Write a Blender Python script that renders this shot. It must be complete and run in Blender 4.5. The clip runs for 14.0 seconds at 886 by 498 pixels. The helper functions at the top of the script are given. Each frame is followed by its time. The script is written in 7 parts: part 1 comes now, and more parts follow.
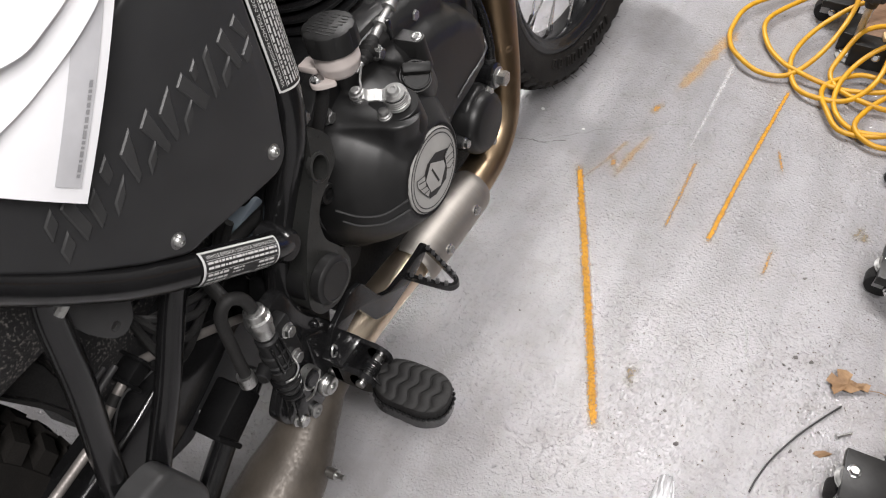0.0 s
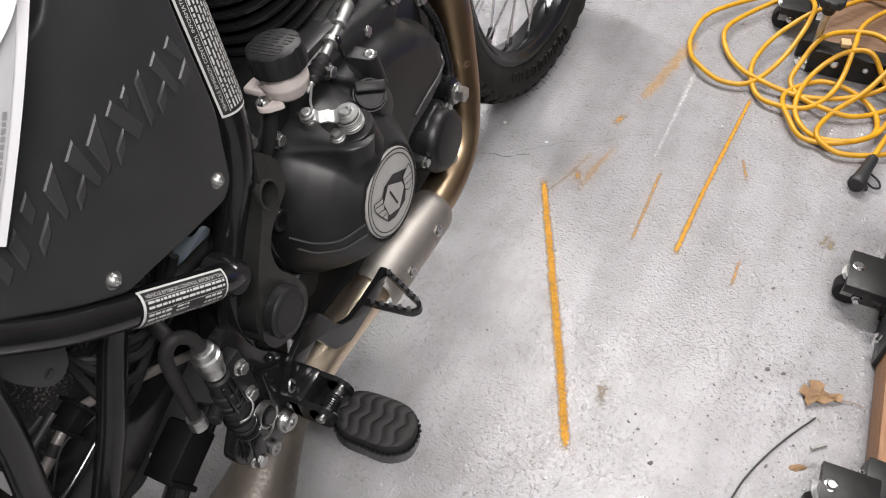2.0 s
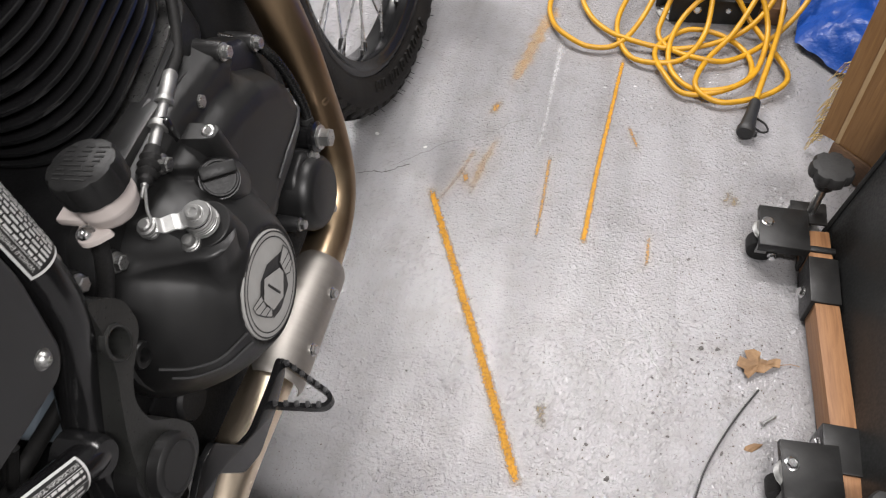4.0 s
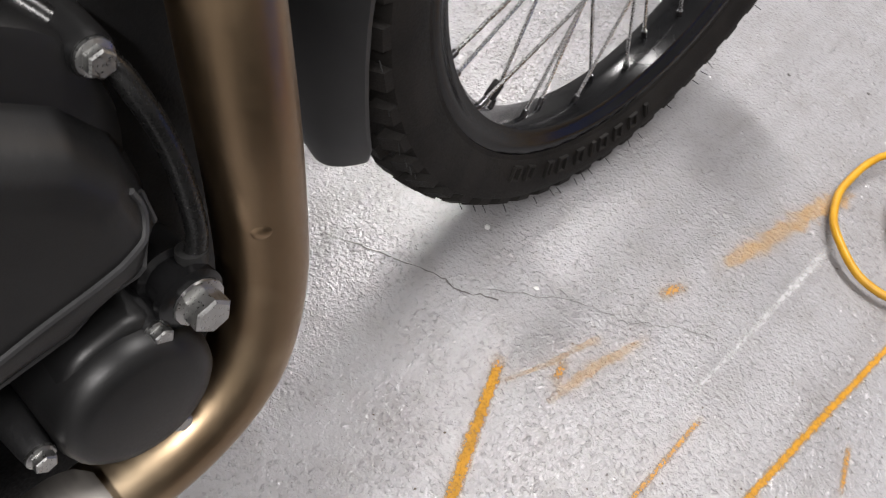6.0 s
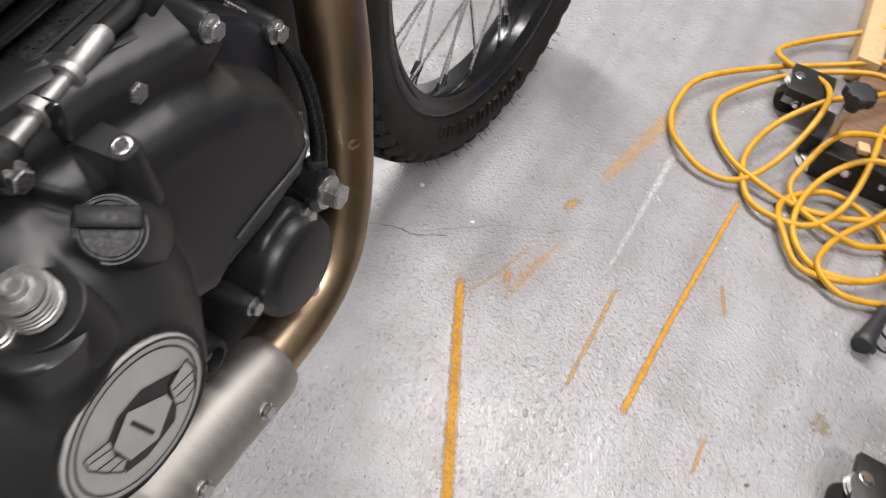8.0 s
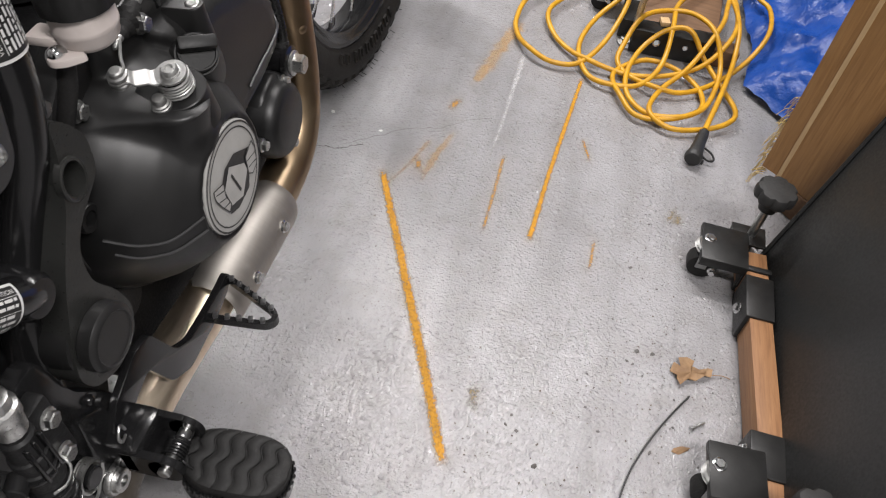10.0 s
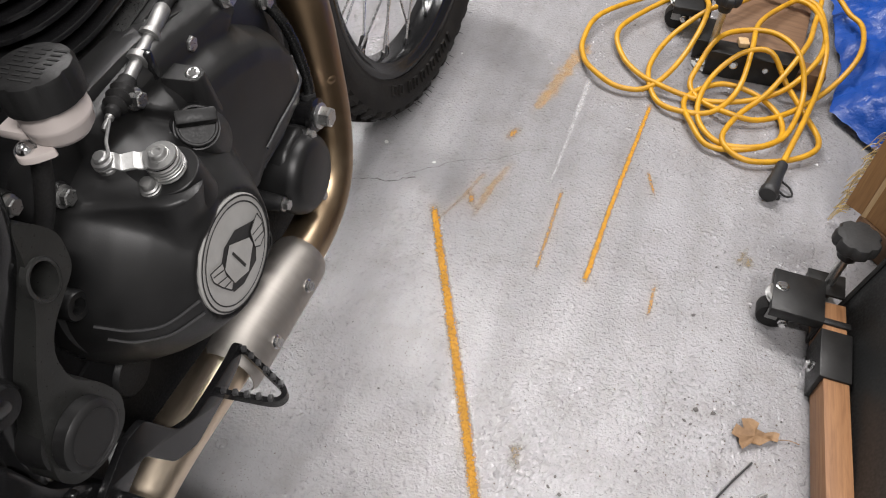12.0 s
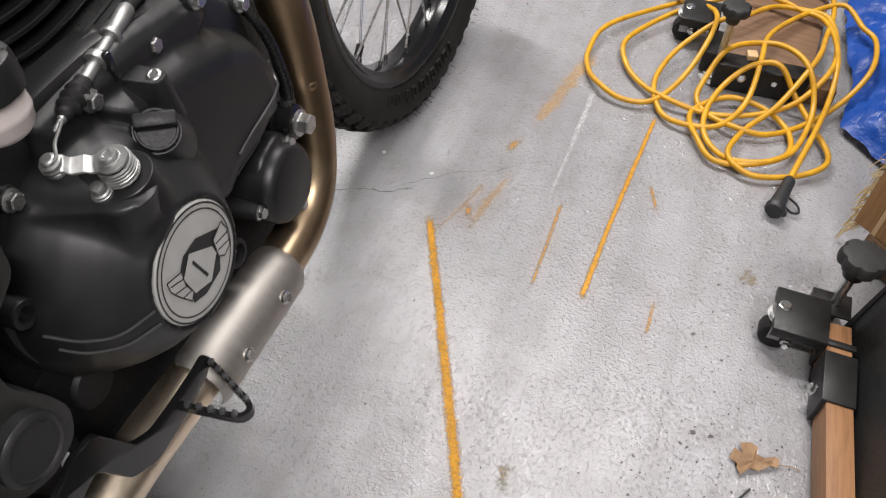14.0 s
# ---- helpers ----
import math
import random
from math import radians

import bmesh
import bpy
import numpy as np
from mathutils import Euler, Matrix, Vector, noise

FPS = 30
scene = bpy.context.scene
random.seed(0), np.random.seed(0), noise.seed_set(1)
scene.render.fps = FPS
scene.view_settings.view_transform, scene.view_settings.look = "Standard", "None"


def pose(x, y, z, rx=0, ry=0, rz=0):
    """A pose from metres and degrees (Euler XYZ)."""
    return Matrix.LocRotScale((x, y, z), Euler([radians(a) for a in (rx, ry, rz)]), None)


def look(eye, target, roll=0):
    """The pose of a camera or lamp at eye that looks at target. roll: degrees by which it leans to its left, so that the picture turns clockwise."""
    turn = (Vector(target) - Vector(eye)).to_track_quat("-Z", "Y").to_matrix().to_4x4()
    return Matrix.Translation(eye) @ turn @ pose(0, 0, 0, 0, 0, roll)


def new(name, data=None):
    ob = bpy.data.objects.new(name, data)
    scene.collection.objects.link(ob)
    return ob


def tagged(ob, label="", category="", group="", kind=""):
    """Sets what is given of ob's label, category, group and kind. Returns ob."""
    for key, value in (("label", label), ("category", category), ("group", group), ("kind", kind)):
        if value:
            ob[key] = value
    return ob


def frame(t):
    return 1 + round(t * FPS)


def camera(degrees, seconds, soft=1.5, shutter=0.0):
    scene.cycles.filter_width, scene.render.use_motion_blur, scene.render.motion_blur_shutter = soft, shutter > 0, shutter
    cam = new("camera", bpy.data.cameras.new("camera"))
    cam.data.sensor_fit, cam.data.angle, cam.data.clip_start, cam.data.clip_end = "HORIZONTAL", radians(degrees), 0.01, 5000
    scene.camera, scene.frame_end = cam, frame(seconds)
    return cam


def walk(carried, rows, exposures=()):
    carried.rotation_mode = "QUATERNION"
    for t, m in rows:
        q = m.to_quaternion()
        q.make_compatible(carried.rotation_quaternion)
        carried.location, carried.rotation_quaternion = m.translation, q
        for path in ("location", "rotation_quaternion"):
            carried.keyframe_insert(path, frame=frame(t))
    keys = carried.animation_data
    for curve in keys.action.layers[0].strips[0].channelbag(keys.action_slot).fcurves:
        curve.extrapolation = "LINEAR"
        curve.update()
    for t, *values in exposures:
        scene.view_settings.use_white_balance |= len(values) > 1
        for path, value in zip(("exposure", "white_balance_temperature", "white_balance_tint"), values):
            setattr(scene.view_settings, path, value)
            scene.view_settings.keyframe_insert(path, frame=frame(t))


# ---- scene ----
cam = camera(56.7, 14.0, soft=1.1, shutter=0.2)
PATH = [
    (0, (0.451, -1.256, 1.045), (-0.184, -0.194, -0.526), -2.9),
    (0.5, (0.438, -1.231, 1.046), (-0.181, -0.147, -0.517), -2.9),
    (1, (0.435, -1.219, 1.047), (-0.167, -0.121, -0.512), -2.5),
    (1.5, (0.443, -1.228, 1.042), (-0.156, -0.124, -0.515), -2.6),
    (2, (0.443, -1.226, 1.026), (-0.134, -0.108, -0.53), -1.8),
    (2.2, (0.443, -1.231, 1.02), (-0.127, -0.106, -0.532), -1.6),
    (4.3, (0.378, -1.051, 0.984), (0.13, 0.094, -0.637), -1.7),
    (4.5, (0.365, -1.007, 0.952), (0.166, 0.13, -0.681), 2.8),
    (5, (0.308, -0.773, 0.843), (0.122, 0.276, -0.85), 13.0),
    (5.4, (0.302, -0.654, 0.815), (-0.081, 0.346, -0.874), 13.5),
    (5.5, (0.296, -0.646, 0.818), (-0.119, 0.341, -0.871), 13.7),
    (6, (0.298, -0.632, 0.727), (-0.329, 0.286, -0.935), 12.8),
    (6.5, (0.298, -0.63, 0.707), (-0.389, 0.261, -0.946), 13.8),
    (7, (0.307, -0.649, 0.734), (-0.379, 0.239, -0.922), 13.9),
    (7.5, (0.313, -0.705, 0.763), (-0.286, 0.274, -0.874), 14.8),
    (8, (0.32, -0.878, 0.829), (-0.072, 0.303, -0.737), 13.5),
    (8.5, (0.325, -1.049, 0.888), (0.054, 0.185, -0.662), 10.7),
    (9, (0.322, -1.154, 0.899), (0.186, 0.139, -0.621), 10.9),
    (9.2, (0.328, -1.228, 0.899), (0.219, 0.076, -0.613), 11.0),
    (11.3, (0.411, -1.08, 0.93), (0.11, 0.168, -0.603), 4.9),
    (11.5, (0.405, -1.086, 0.926), (0.079, 0.152, -0.611), 4.1),
    (12, (0.4, -1.086, 0.918), (0.053, 0.142, -0.622), 3.7),
    (12.5, (0.403, -1.083, 0.918), (0.031, 0.138, -0.621), 3.2),
    (13, (0.394, -1.098, 0.907), (-0.016, 0.099, -0.642), 2.5),
    (13.5, (0.413, -1.09, 0.888), (0.007, 0.105, -0.664), 3.0),
    (14, (0.429, -1.059, 0.899), (0.029, 0.177, -0.622), 2.9),
]
# The walk glides between the fitted poses.
walk(cam, [(t, look(eye, target, roll)) for t, eye, target, roll in PATH],
     exposures=[(0.0, -0.05), (1.0, -0.02), (2.0, -0.02), (4.5, -0.20), (5.0, -0.38), (5.5, -0.32), (6.0, -0.10), (6.5, -0.06), (7.0, -0.04), (8.0, -0.02), (9.0, -0.14), (11.5, -0.17), (14.0, -0.14)])

# ---- light: ceiling tubes of a workshop ----
world = bpy.data.worlds.new("workshop_air")
world.use_nodes = True
world.node_tree.nodes["Background"].inputs[0].default_value = (0.9, 0.95, 1.0, 1)
world.node_tree.nodes["Background"].inputs[1].default_value = 0.05
scene.world = world
scene.view_settings.exposure = 0.0


def tube_light(name, x, y, z, turn, power, length=1.2, width=0.16):
    lamp = bpy.data.lights.new(name, "AREA")
    lamp.shape, lamp.size, lamp.size_y, lamp.energy = "RECTANGLE", width, length, power
    lamp.color = (1.0, 0.965, 0.955)
    ob = new(name, lamp)
    ob.matrix_world = pose(x, y, z, 0, 0, turn)
    return ob


tube_light("ceiling_tube_front", 0.42, 0.62, 2.45, 90, 50)
tube_light("ceiling_tube_left", -1.00, 1.25, 2.45, 70, 100)
tube_light("ceiling_tube_rear", 1.10, -1.70, 2.45, 90, 78)


# ---- materials ----
class Nodes:
    """A node material in a few words."""

    def __init__(self, name):
        self.mat = bpy.data.materials.new(name)
        self.mat.use_nodes = True
        self.tree = self.mat.node_tree
        self.bsdf = self.tree.nodes["Principled BSDF"]

    def add(self, kind, **values):
        node = self.tree.nodes.new(kind)
        for key, value in values.items():
            if key in node.inputs:
                node.inputs[key].default_value = value
        return node

    def link(self, a, out, b, inp):
        self.tree.links.new(a.outputs[out], b.inputs[inp])

    def noise(self, scale, detail=4.0, rough=0.55, space="Object"):
        co = self.add("ShaderNodeTexCoord")
        node = self.add("ShaderNodeTexNoise", Scale=scale, Detail=detail, Roughness=rough)
        self.link(co, space, node, "Vector")
        return node

    def ramp(self, source, out, stops):
        node = self.add("ShaderNodeValToRGB")
        el = node.color_ramp.elements
        while len(el) < len(stops):
            el.new(0.5)
        for e, (pos, col) in zip(el, stops):
            e.position = pos
            e.color = (*col, 1) if len(col) == 3 else col
        self.link(source, out, node, "Fac")
        return node

    def bump(self, source, out, strength, distance, under=None):
        node = self.add("ShaderNodeBump", Strength=strength, Distance=distance)
        self.link(source, out, node, "Height")
        if under is not None:
            self.link(under, "Normal", node, "Normal")
        self.link(node, "Normal", self.bsdf, "Normal")
        return node


def grained(name, dark, light, rough, metal=0.0, scale=60.0, grain=400.0, bump=0.05, rough_var=0.12, coat=0.0, spec=0.5):
    """Two scales of variation: cloudy colour and fine grain."""
    n = Nodes(name)
    cloud = n.noise(scale, 5)
    col = n.ramp(cloud, "Fac", [(0.3, dark), (0.7, light)])
    n.link(col, "Color", n.bsdf, "Base Color")
    fine = n.noise(grain, 3)
    r = n.ramp(fine, "Fac", [(0.3, (max(rough - rough_var, 0.03),) * 3), (0.7, (min(rough + rough_var, 1.0),) * 3)])
    n.link(r, "Color", n.bsdf, "Roughness")
    n.bsdf.inputs["Metallic"].default_value = metal
    n.bsdf.inputs["Coat Weight"].default_value = coat
    n.bsdf.inputs["Specular IOR Level"].default_value = spec
    if bump:
        n.bump(fine, "Fac", bump, 0.002)
    return n.mat


def floor_paint():
    """Glossy paint over rough concrete: crisp grains, smoother in places, scuffed and dirty in drifts."""
    n = Nodes("grey_floor_paint")
    cloud = n.noise(2.6, 5, 0.55)
    mottled = n.noise(19.0, 5, 0.6)
    a = n.ramp(cloud, "Fac", [(0.3, (0.262, 0.257, 0.265)), (0.7, (0.312, 0.308, 0.319))])
    b = n.ramp(mottled, "Fac", [(0.30, (0.90, 0.885, 0.87)), (0.55, (1, 1, 1))])

    def times(first, out, second, blend="MULTIPLY", factor=None):
        mix = n.add("ShaderNodeMix")
        mix.data_type, mix.blend_type = "RGBA", blend
        mix.inputs["Factor"].default_value = 1.0
        n.tree.links.new(first.outputs[out], mix.inputs["A"])
        n.tree.links.new(second.outputs["Color"], mix.inputs["B"])
        if factor is not None:
            n.tree.links.new(factor.outputs["Color"], mix.inputs["Factor"])
        return mix

    tone = times(a, "Color", b)
    # rolling tracks, drawn out along the bay
    co = n.add("ShaderNodeTexCoord")
    mp = n.add("ShaderNodeMapping")
    mp.inputs["Scale"].default_value = (9.0, 1.2, 1.0)
    mp.inputs["Rotation"].default_value = (0, 0, 0.12)
    n.link(co, "Object", mp, "Vector")
    track = n.add("ShaderNodeTexNoise", Scale=1.6, Detail=3.0, Roughness=0.5)
    n.link(mp, "Vector", track, "Vector")
    tone = times(tone, "Result", n.ramp(track, "Fac", [(0.36, (0.88, 0.875, 0.87)), (0.60, (1.05, 1.05, 1.05))]))
    # specks of dirt, gathered in drifts
    speck = n.noise(420.0, 2, 0.5)
    drift = n.noise(5.0, 4, 0.65)
    both_dirt = n.add("ShaderNodeMath")
    both_dirt.operation = "MULTIPLY_ADD"
    n.link(drift, "Fac", both_dirt, 0)
    both_dirt.inputs[1].default_value = 0.45
    n.link(speck, "Fac", both_dirt, 2)
    dirt = n.ramp(both_dirt, "Value", [(0.94, (0, 0, 0)), (0.99, (0.8, 0.8, 0.8))])
    brown = n.ramp(drift, "Fac", [(0.4, (0.075, 0.066, 0.055)), (0.7, (0.11, 0.09, 0.065))])
    tone = times(tone, "Result", brown, "MIX", dirt)
    n.tree.links.new(tone.outputs["Result"], n.bsdf.inputs["Base Color"])
    where = n.noise(7.0, 4, 0.6)
    rough_here = n.ramp(where, "Fac", [(0.36, (0.35,) * 3), (0.52, (1.0,) * 3)])
    grain = n.noise(250.0, 3, 0.55)
    lumps = n.noise(170.0, 2, 0.5)
    round_lumps = n.ramp(lumps, "Fac", [(0.52, (0, 0, 0)), (0.76, (1, 1, 1))])
    round_lumps.color_ramp.interpolation = "EASE"
    both = n.add("ShaderNodeMath")
    both.operation = "MULTIPLY"
    n.link(round_lumps, "Color", both, 0)
    n.link(rough_here, "Color", both, 1)
    swell = n.noise(28.0, 3, 0.5)
    low = n.bump(swell, "Fac", 0.22, 0.006)
    fine = n.bump(grain, "Fac", 1.0, 0.0016, low)
    n.bump(both, "Value", 1.0, 0.0014, fine)
    r = n.ramp(mottled, "Fac", [(0.3, (0.10,) * 3), (0.7, (0.17,) * 3)])
    n.link(r, "Color", n.bsdf, "Roughness")
    n.bsdf.inputs["Specular IOR Level"].default_value = 0.6
    # a skin of gloss that follows the relief only softly
    gentle = n.add("ShaderNodeBump", Strength=1.0, Distance=0.0009)
    n.link(grain, "Fac", gentle, "Height")
    n.link(low, "Normal", gentle, "Normal")
    n.link(gentle, "Normal", n.bsdf, "Coat Normal")
    n.bsdf.inputs["Coat Weight"].default_value = 0.72
    n.bsdf.inputs["Coat Roughness"].default_value = 0.13
    return n.mat


def worn_paint(name, colour, cover, scale=120.0, rough=0.5, soft=0.05, most=1.0):
    """Paint that has rubbed away in places, thinner towards its edges: the holes show what lies below."""
    n = Nodes(name)
    n.bsdf.inputs["Roughness"].default_value = rough
    n.bsdf.inputs["Specular IOR Level"].default_value = 0.25
    patch = n.noise(scale, 5, 0.65)
    edge = n.add("ShaderNodeAttribute")
    edge.attribute_name = "thickness"
    left = n.add("ShaderNodeMath")
    left.operation = "MULTIPLY_ADD"
    n.link(edge, "Fac", left, 0)
    left.inputs[1].default_value = 0.42
    n.link(patch, "Fac", left, 2)
    mid = 0.92 - cover
    hole = n.ramp(left, "Value", [(max(0.0, mid - soft), (0, 0, 0)), (min(1.0, mid + soft), (most,) * 3)])
    n.link(hole, "Color", n.bsdf, "Alpha")
    tone = n.noise(40.0, 4)
    c = n.ramp(tone, "Fac", [(0.3, tuple(v * 0.8 for v in colour)), (0.7, tuple(min(v * 1.12, 1) for v in colour))])
    n.link(c, "Color", n.bsdf, "Base Color")
    lumps = n.noise(115.0, 3, 0.55)
    n.bump(lumps, "Fac", 0.4, 0.003)
    return n.mat


def wood(name, dark, light, stretch=(2, 40, 40), rough=0.55):
    n = Nodes(name)
    co = n.add("ShaderNodeTexCoord")
    mp = n.add("ShaderNodeMapping")
    mp.inputs["Scale"].default_value = stretch
    n.link(co, "Object", mp, "Vector")
    grain = n.add("ShaderNodeTexNoise", Scale=6.0, Detail=6.0, Roughness=0.6, Distortion=0.6)
    n.link(mp, "Vector", grain, "Vector")
    col = n.ramp(grain, "Fac", [(0.3, dark), (0.7, light)])
    n.link(col, "Color", n.bsdf, "Base Color")
    n.bsdf.inputs["Roughness"].default_value = rough
    n.bump(grain, "Fac", 0.12, 0.002)
    return n.mat


def heat_tinted():
    """Steel pipe browned by heat near the engine, paler further back."""
    n = Nodes("heat_and_sheen_tinted_steel")
    co = n.add("ShaderNodeTexCoord")
    sep = n.add("ShaderNodeSeparateXYZ")
    n.link(co, "Object", sep, "Vector")
    big = n.noise(9.0, 3)
    heat = n.add("ShaderNodeMath")
    heat.operation = "MULTIPLY_ADD"
    n.link(big, "Fac", heat, 0)
    heat.inputs[1].default_value = 0.22
    n.link(sep, "Y", heat, 2)
    shift = n.add("ShaderNodeMath")
    shift.operation = "ADD"
    n.link(heat, "Value", shift, 0)
    shift.inputs[1].default_value = 1.04
    # The pale rear stop also paints in the light reflected there.
    c = n.ramp(shift, "Value", [(0.40, (0.84, 0.71, 0.55)), (0.54, (0.58, 0.45, 0.30)), (0.61, (0.26, 0.182, 0.110)), (0.75, (0.33, 0.238, 0.150))])
    n.link(c, "Color", n.bsdf, "Base Color")
    n.bsdf.inputs["Metallic"].default_value = 1.0
    fine = n.noise(220.0, 4)
    r = n.ramp(fine, "Fac", [(0.3, (0.33,) * 3), (0.7, (0.41,) * 3)])
    n.link(r, "Color", n.bsdf, "Roughness")
    n.bump(fine, "Fac", 0.012, 0.001)
    return n.mat


def brushed():
    n = Nodes("brushed_steel")
    co = n.add("ShaderNodeTexCoord")
    mp = n.add("ShaderNodeMapping")
    mp.inputs["Scale"].default_value = (1, 7, 1)
    n.link(co, "Object", mp, "Vector")
    streak = n.add("ShaderNodeTexNoise", Scale=40.0, Detail=4.0, Roughness=0.6)
    n.link(mp, "Vector", streak, "Vector")
    c = n.ramp(streak, "Fac", [(0.3, (0.385, 0.360, 0.332)), (0.7, (0.44, 0.414, 0.383))])
    n.link(c, "Color", n.bsdf, "Base Color")
    n.bsdf.inputs["Metallic"].default_value = 1.0
    r = n.ramp(streak, "Fac", [(0.3, (0.48,) * 3), (0.7, (0.60,) * 3)])
    n.link(r, "Color", n.bsdf, "Roughness")
    n.bump(streak, "Fac", 0.02, 0.001)
    return n.mat


def grimy_cord():
    """Yellow cord jacket with dark scuffs here and there."""
    n = Nodes("yellow_cord_jacket")
    tone = n.ramp(n.noise(45.0, 4), "Fac", [(0.3, (0.45, 0.225, 0.007)), (0.7, (0.62, 0.32, 0.012))])
    scuff = n.ramp(n.noise(130.0, 5, 0.7), "Fac", [(0.64, (0, 0, 0)), (0.74, (0.8, 0.8, 0.8))])
    mix = n.add("ShaderNodeMix")
    mix.data_type = "RGBA"
    n.tree.links.new(scuff.outputs["Color"], mix.inputs["Factor"])
    n.tree.links.new(tone.outputs["Color"], mix.inputs["A"])
    mix.inputs["B"].default_value = (0.07, 0.045, 0.015, 1)
    n.tree.links.new(mix.outputs["Result"], n.bsdf.inputs["Base Color"])
    n.bsdf.inputs["Roughness"].default_value = 0.42
    return n.mat


def plain(name, colour, rough=0.5, metal=0.0):
    return grained(name, tuple(c * 0.9 for c in colour), tuple(min(1, c * 1.08) for c in colour), rough, metal, 30, 300, 0.03, 0.05)


FLOOR = floor_paint()
YELLOW_MARK = worn_paint("yellow_floor_marking", (0.53, 0.255, 0.010), 0.21, 300, 0.55, 0.24, 0.92)
YELLOW_THIN = worn_paint("thin_yellow_marking", (0.47, 0.235, 0.03), 0.09, 380, 0.45, 0.20, 0.76)
YELLOW_SMEAR = worn_paint("yellow_smear", (0.74, 0.37, 0.008), 0.04, 70, 0.4, 0.24, 0.36)
WHITE_SCUFF = worn_paint("white_scuff", (0.74, 0.74, 0.74), 0.08, 130, 0.35, 0.25, 0.42)
CRACK = plain("crack_dirt", (0.085, 0.08, 0.076), 0.9)
GRIT = grained("brown_grit", (0.05, 0.04, 0.03), (0.11, 0.085, 0.06), 0.9, 0.0, 300, 900, 0.0, 0.05)
STAIN = worn_paint("brown_stain", (0.24, 0.19, 0.11), 0.0, 160, 0.8, 0.15, 0.7)
COVER = grained("black_powder_coat", (0.0060, 0.0060, 0.0063), (0.0140, 0.0138, 0.0137), 0.42, 0.0, 18, 1100, 0.04, 0.06, 0.0, 0.44)
CASE = grained("black_cast_alloy", (0.006, 0.006, 0.0064), (0.011, 0.011, 0.0114), 0.52, 0.0, 40, 500, 0.15, 0.1, 0.0, 0.3)
PANEL = grained("black_moulded_plastic", (0.020, 0.0202, 0.0212), (0.030, 0.0302, 0.0312), 0.44, 0.0, 15, 1400, 0.10, 0.05, 0.0, 0.42)
# Paler black, painting the highlight on cover ridges and the rub on teeth.
RIDGE = grained("highlight_and_rub_black", (0.030, 0.030, 0.031), (0.045, 0.045, 0.046), 0.35, 0.0, 60, 500, 0.03, 0.05)
EMBOSS = grained("embossed_plastic", (0.032, 0.032, 0.0325), (0.042, 0.042, 0.0425), 0.38, 0.0, 30, 900, 0.05, 0.05, 0.0, 0.35)
FRAME = grained("black_frame_paint", (0.006, 0.006, 0.0064), (0.010, 0.010, 0.0104), 0.19, 0.0, 20, 700, 0.006, 0.04, 0.0, 0.5)
RUBBER = grained("black_rubber", (0.009, 0.0088, 0.0088), (0.015, 0.0145, 0.0142), 0.62, 0.0, 35, 500, 0.15, 0.1, 0.0, 0.3)
TYRE = grained("dusty_tyre_rubber", (0.0075, 0.0068, 0.0062), (0.016, 0.0142, 0.0128), 0.72, 0.0, 22, 600, 0.2, 0.1, 0.0, 0.22)
RIM = grained("black_rim_paint", (0.006, 0.0061, 0.0066), (0.0095, 0.0096, 0.0102), 0.17, 0.0, 20, 500, 0.03, 0.05, 0.0, 0.28)
PIPE = heat_tinted()
SHIELD = brushed()
DULL_PIPE = grained("dull_brown_steel", (0.050, 0.042, 0.034), (0.105, 0.089, 0.073), 0.48, 0.3, 18, 250, 0.08, 0.1)
ZINC = grained("zinc_plated_steel", (0.42, 0.42, 0.41), (0.58, 0.58, 0.57), 0.34, 1.0, 90, 700, 0.08, 0.1)
CHROME = grained("bright_steel", (0.60, 0.60, 0.60), (0.72, 0.72, 0.72), 0.20, 1.0, 60, 600, 0.03, 0.06)
SPOKE = grained("spoke_steel", (0.52, 0.52, 0.52), (0.66, 0.66, 0.66), 0.26, 1.0, 80, 600, 0.03, 0.06)
NIPPLE = grained("dark_nipple_steel", (0.11, 0.11, 0.115), (0.17, 0.17, 0.175), 0.32, 1.0, 60, 500, 0.03, 0.06)


def splashed():
    """Black plastic spotted with pale dried mud."""
    n = Nodes("mud_splashed_black")
    spots = n.noise(330.0, 3, 0.6)
    where = n.noise(14.0, 3, 0.6)
    both = n.add("ShaderNodeMath")
    both.operation = "MULTIPLY_ADD"
    n.link(where, "Fac", both, 0)
    both.inputs[1].default_value = 0.45
    n.link(spots, "Fac", both, 2)
    c = n.ramp(both, "Value", [(0.80, (0.009, 0.009, 0.0095)), (0.93, (0.17, 0.158, 0.145))])
    n.link(c, "Color", n.bsdf, "Base Color")
    n.bsdf.inputs["Roughness"].default_value = 0.5
    n.bump(both, "Value", 0.4, 0.002)
    return n.mat


MUDDY = splashed()
HOSE = grained("glossy_hose_rubber", (0.006, 0.006, 0.006), (0.010, 0.010, 0.010), 0.28, 0.0, 40, 400, 0.04, 0.05, 0.0, 0.5)
TISSUE = grained("grey_white_tissue", (0.52, 0.52, 0.53), (0.66, 0.66, 0.67), 0.85, 0.0, 40, 300, 0.1, 0.05)
PLATED = grained("zinc_plated_lever", (0.36, 0.36, 0.355), (0.47, 0.47, 0.46), 0.50, 1.0, 90, 500, 0.08, 0.08)
LEVER = grained("tarnished_lever_steel", (0.30, 0.30, 0.295), (0.42, 0.42, 0.41), 0.52, 1.0, 90, 500, 0.10, 0.1)
# One even black, darker than the other cast parts.
SUMP_BLACK = grained("deep_black_case", (0.003, 0.003, 0.0033), (0.006, 0.006, 0.0064), 0.6, 0.0, 40, 500, 0.1, 0.1, 0.0, 0.15)
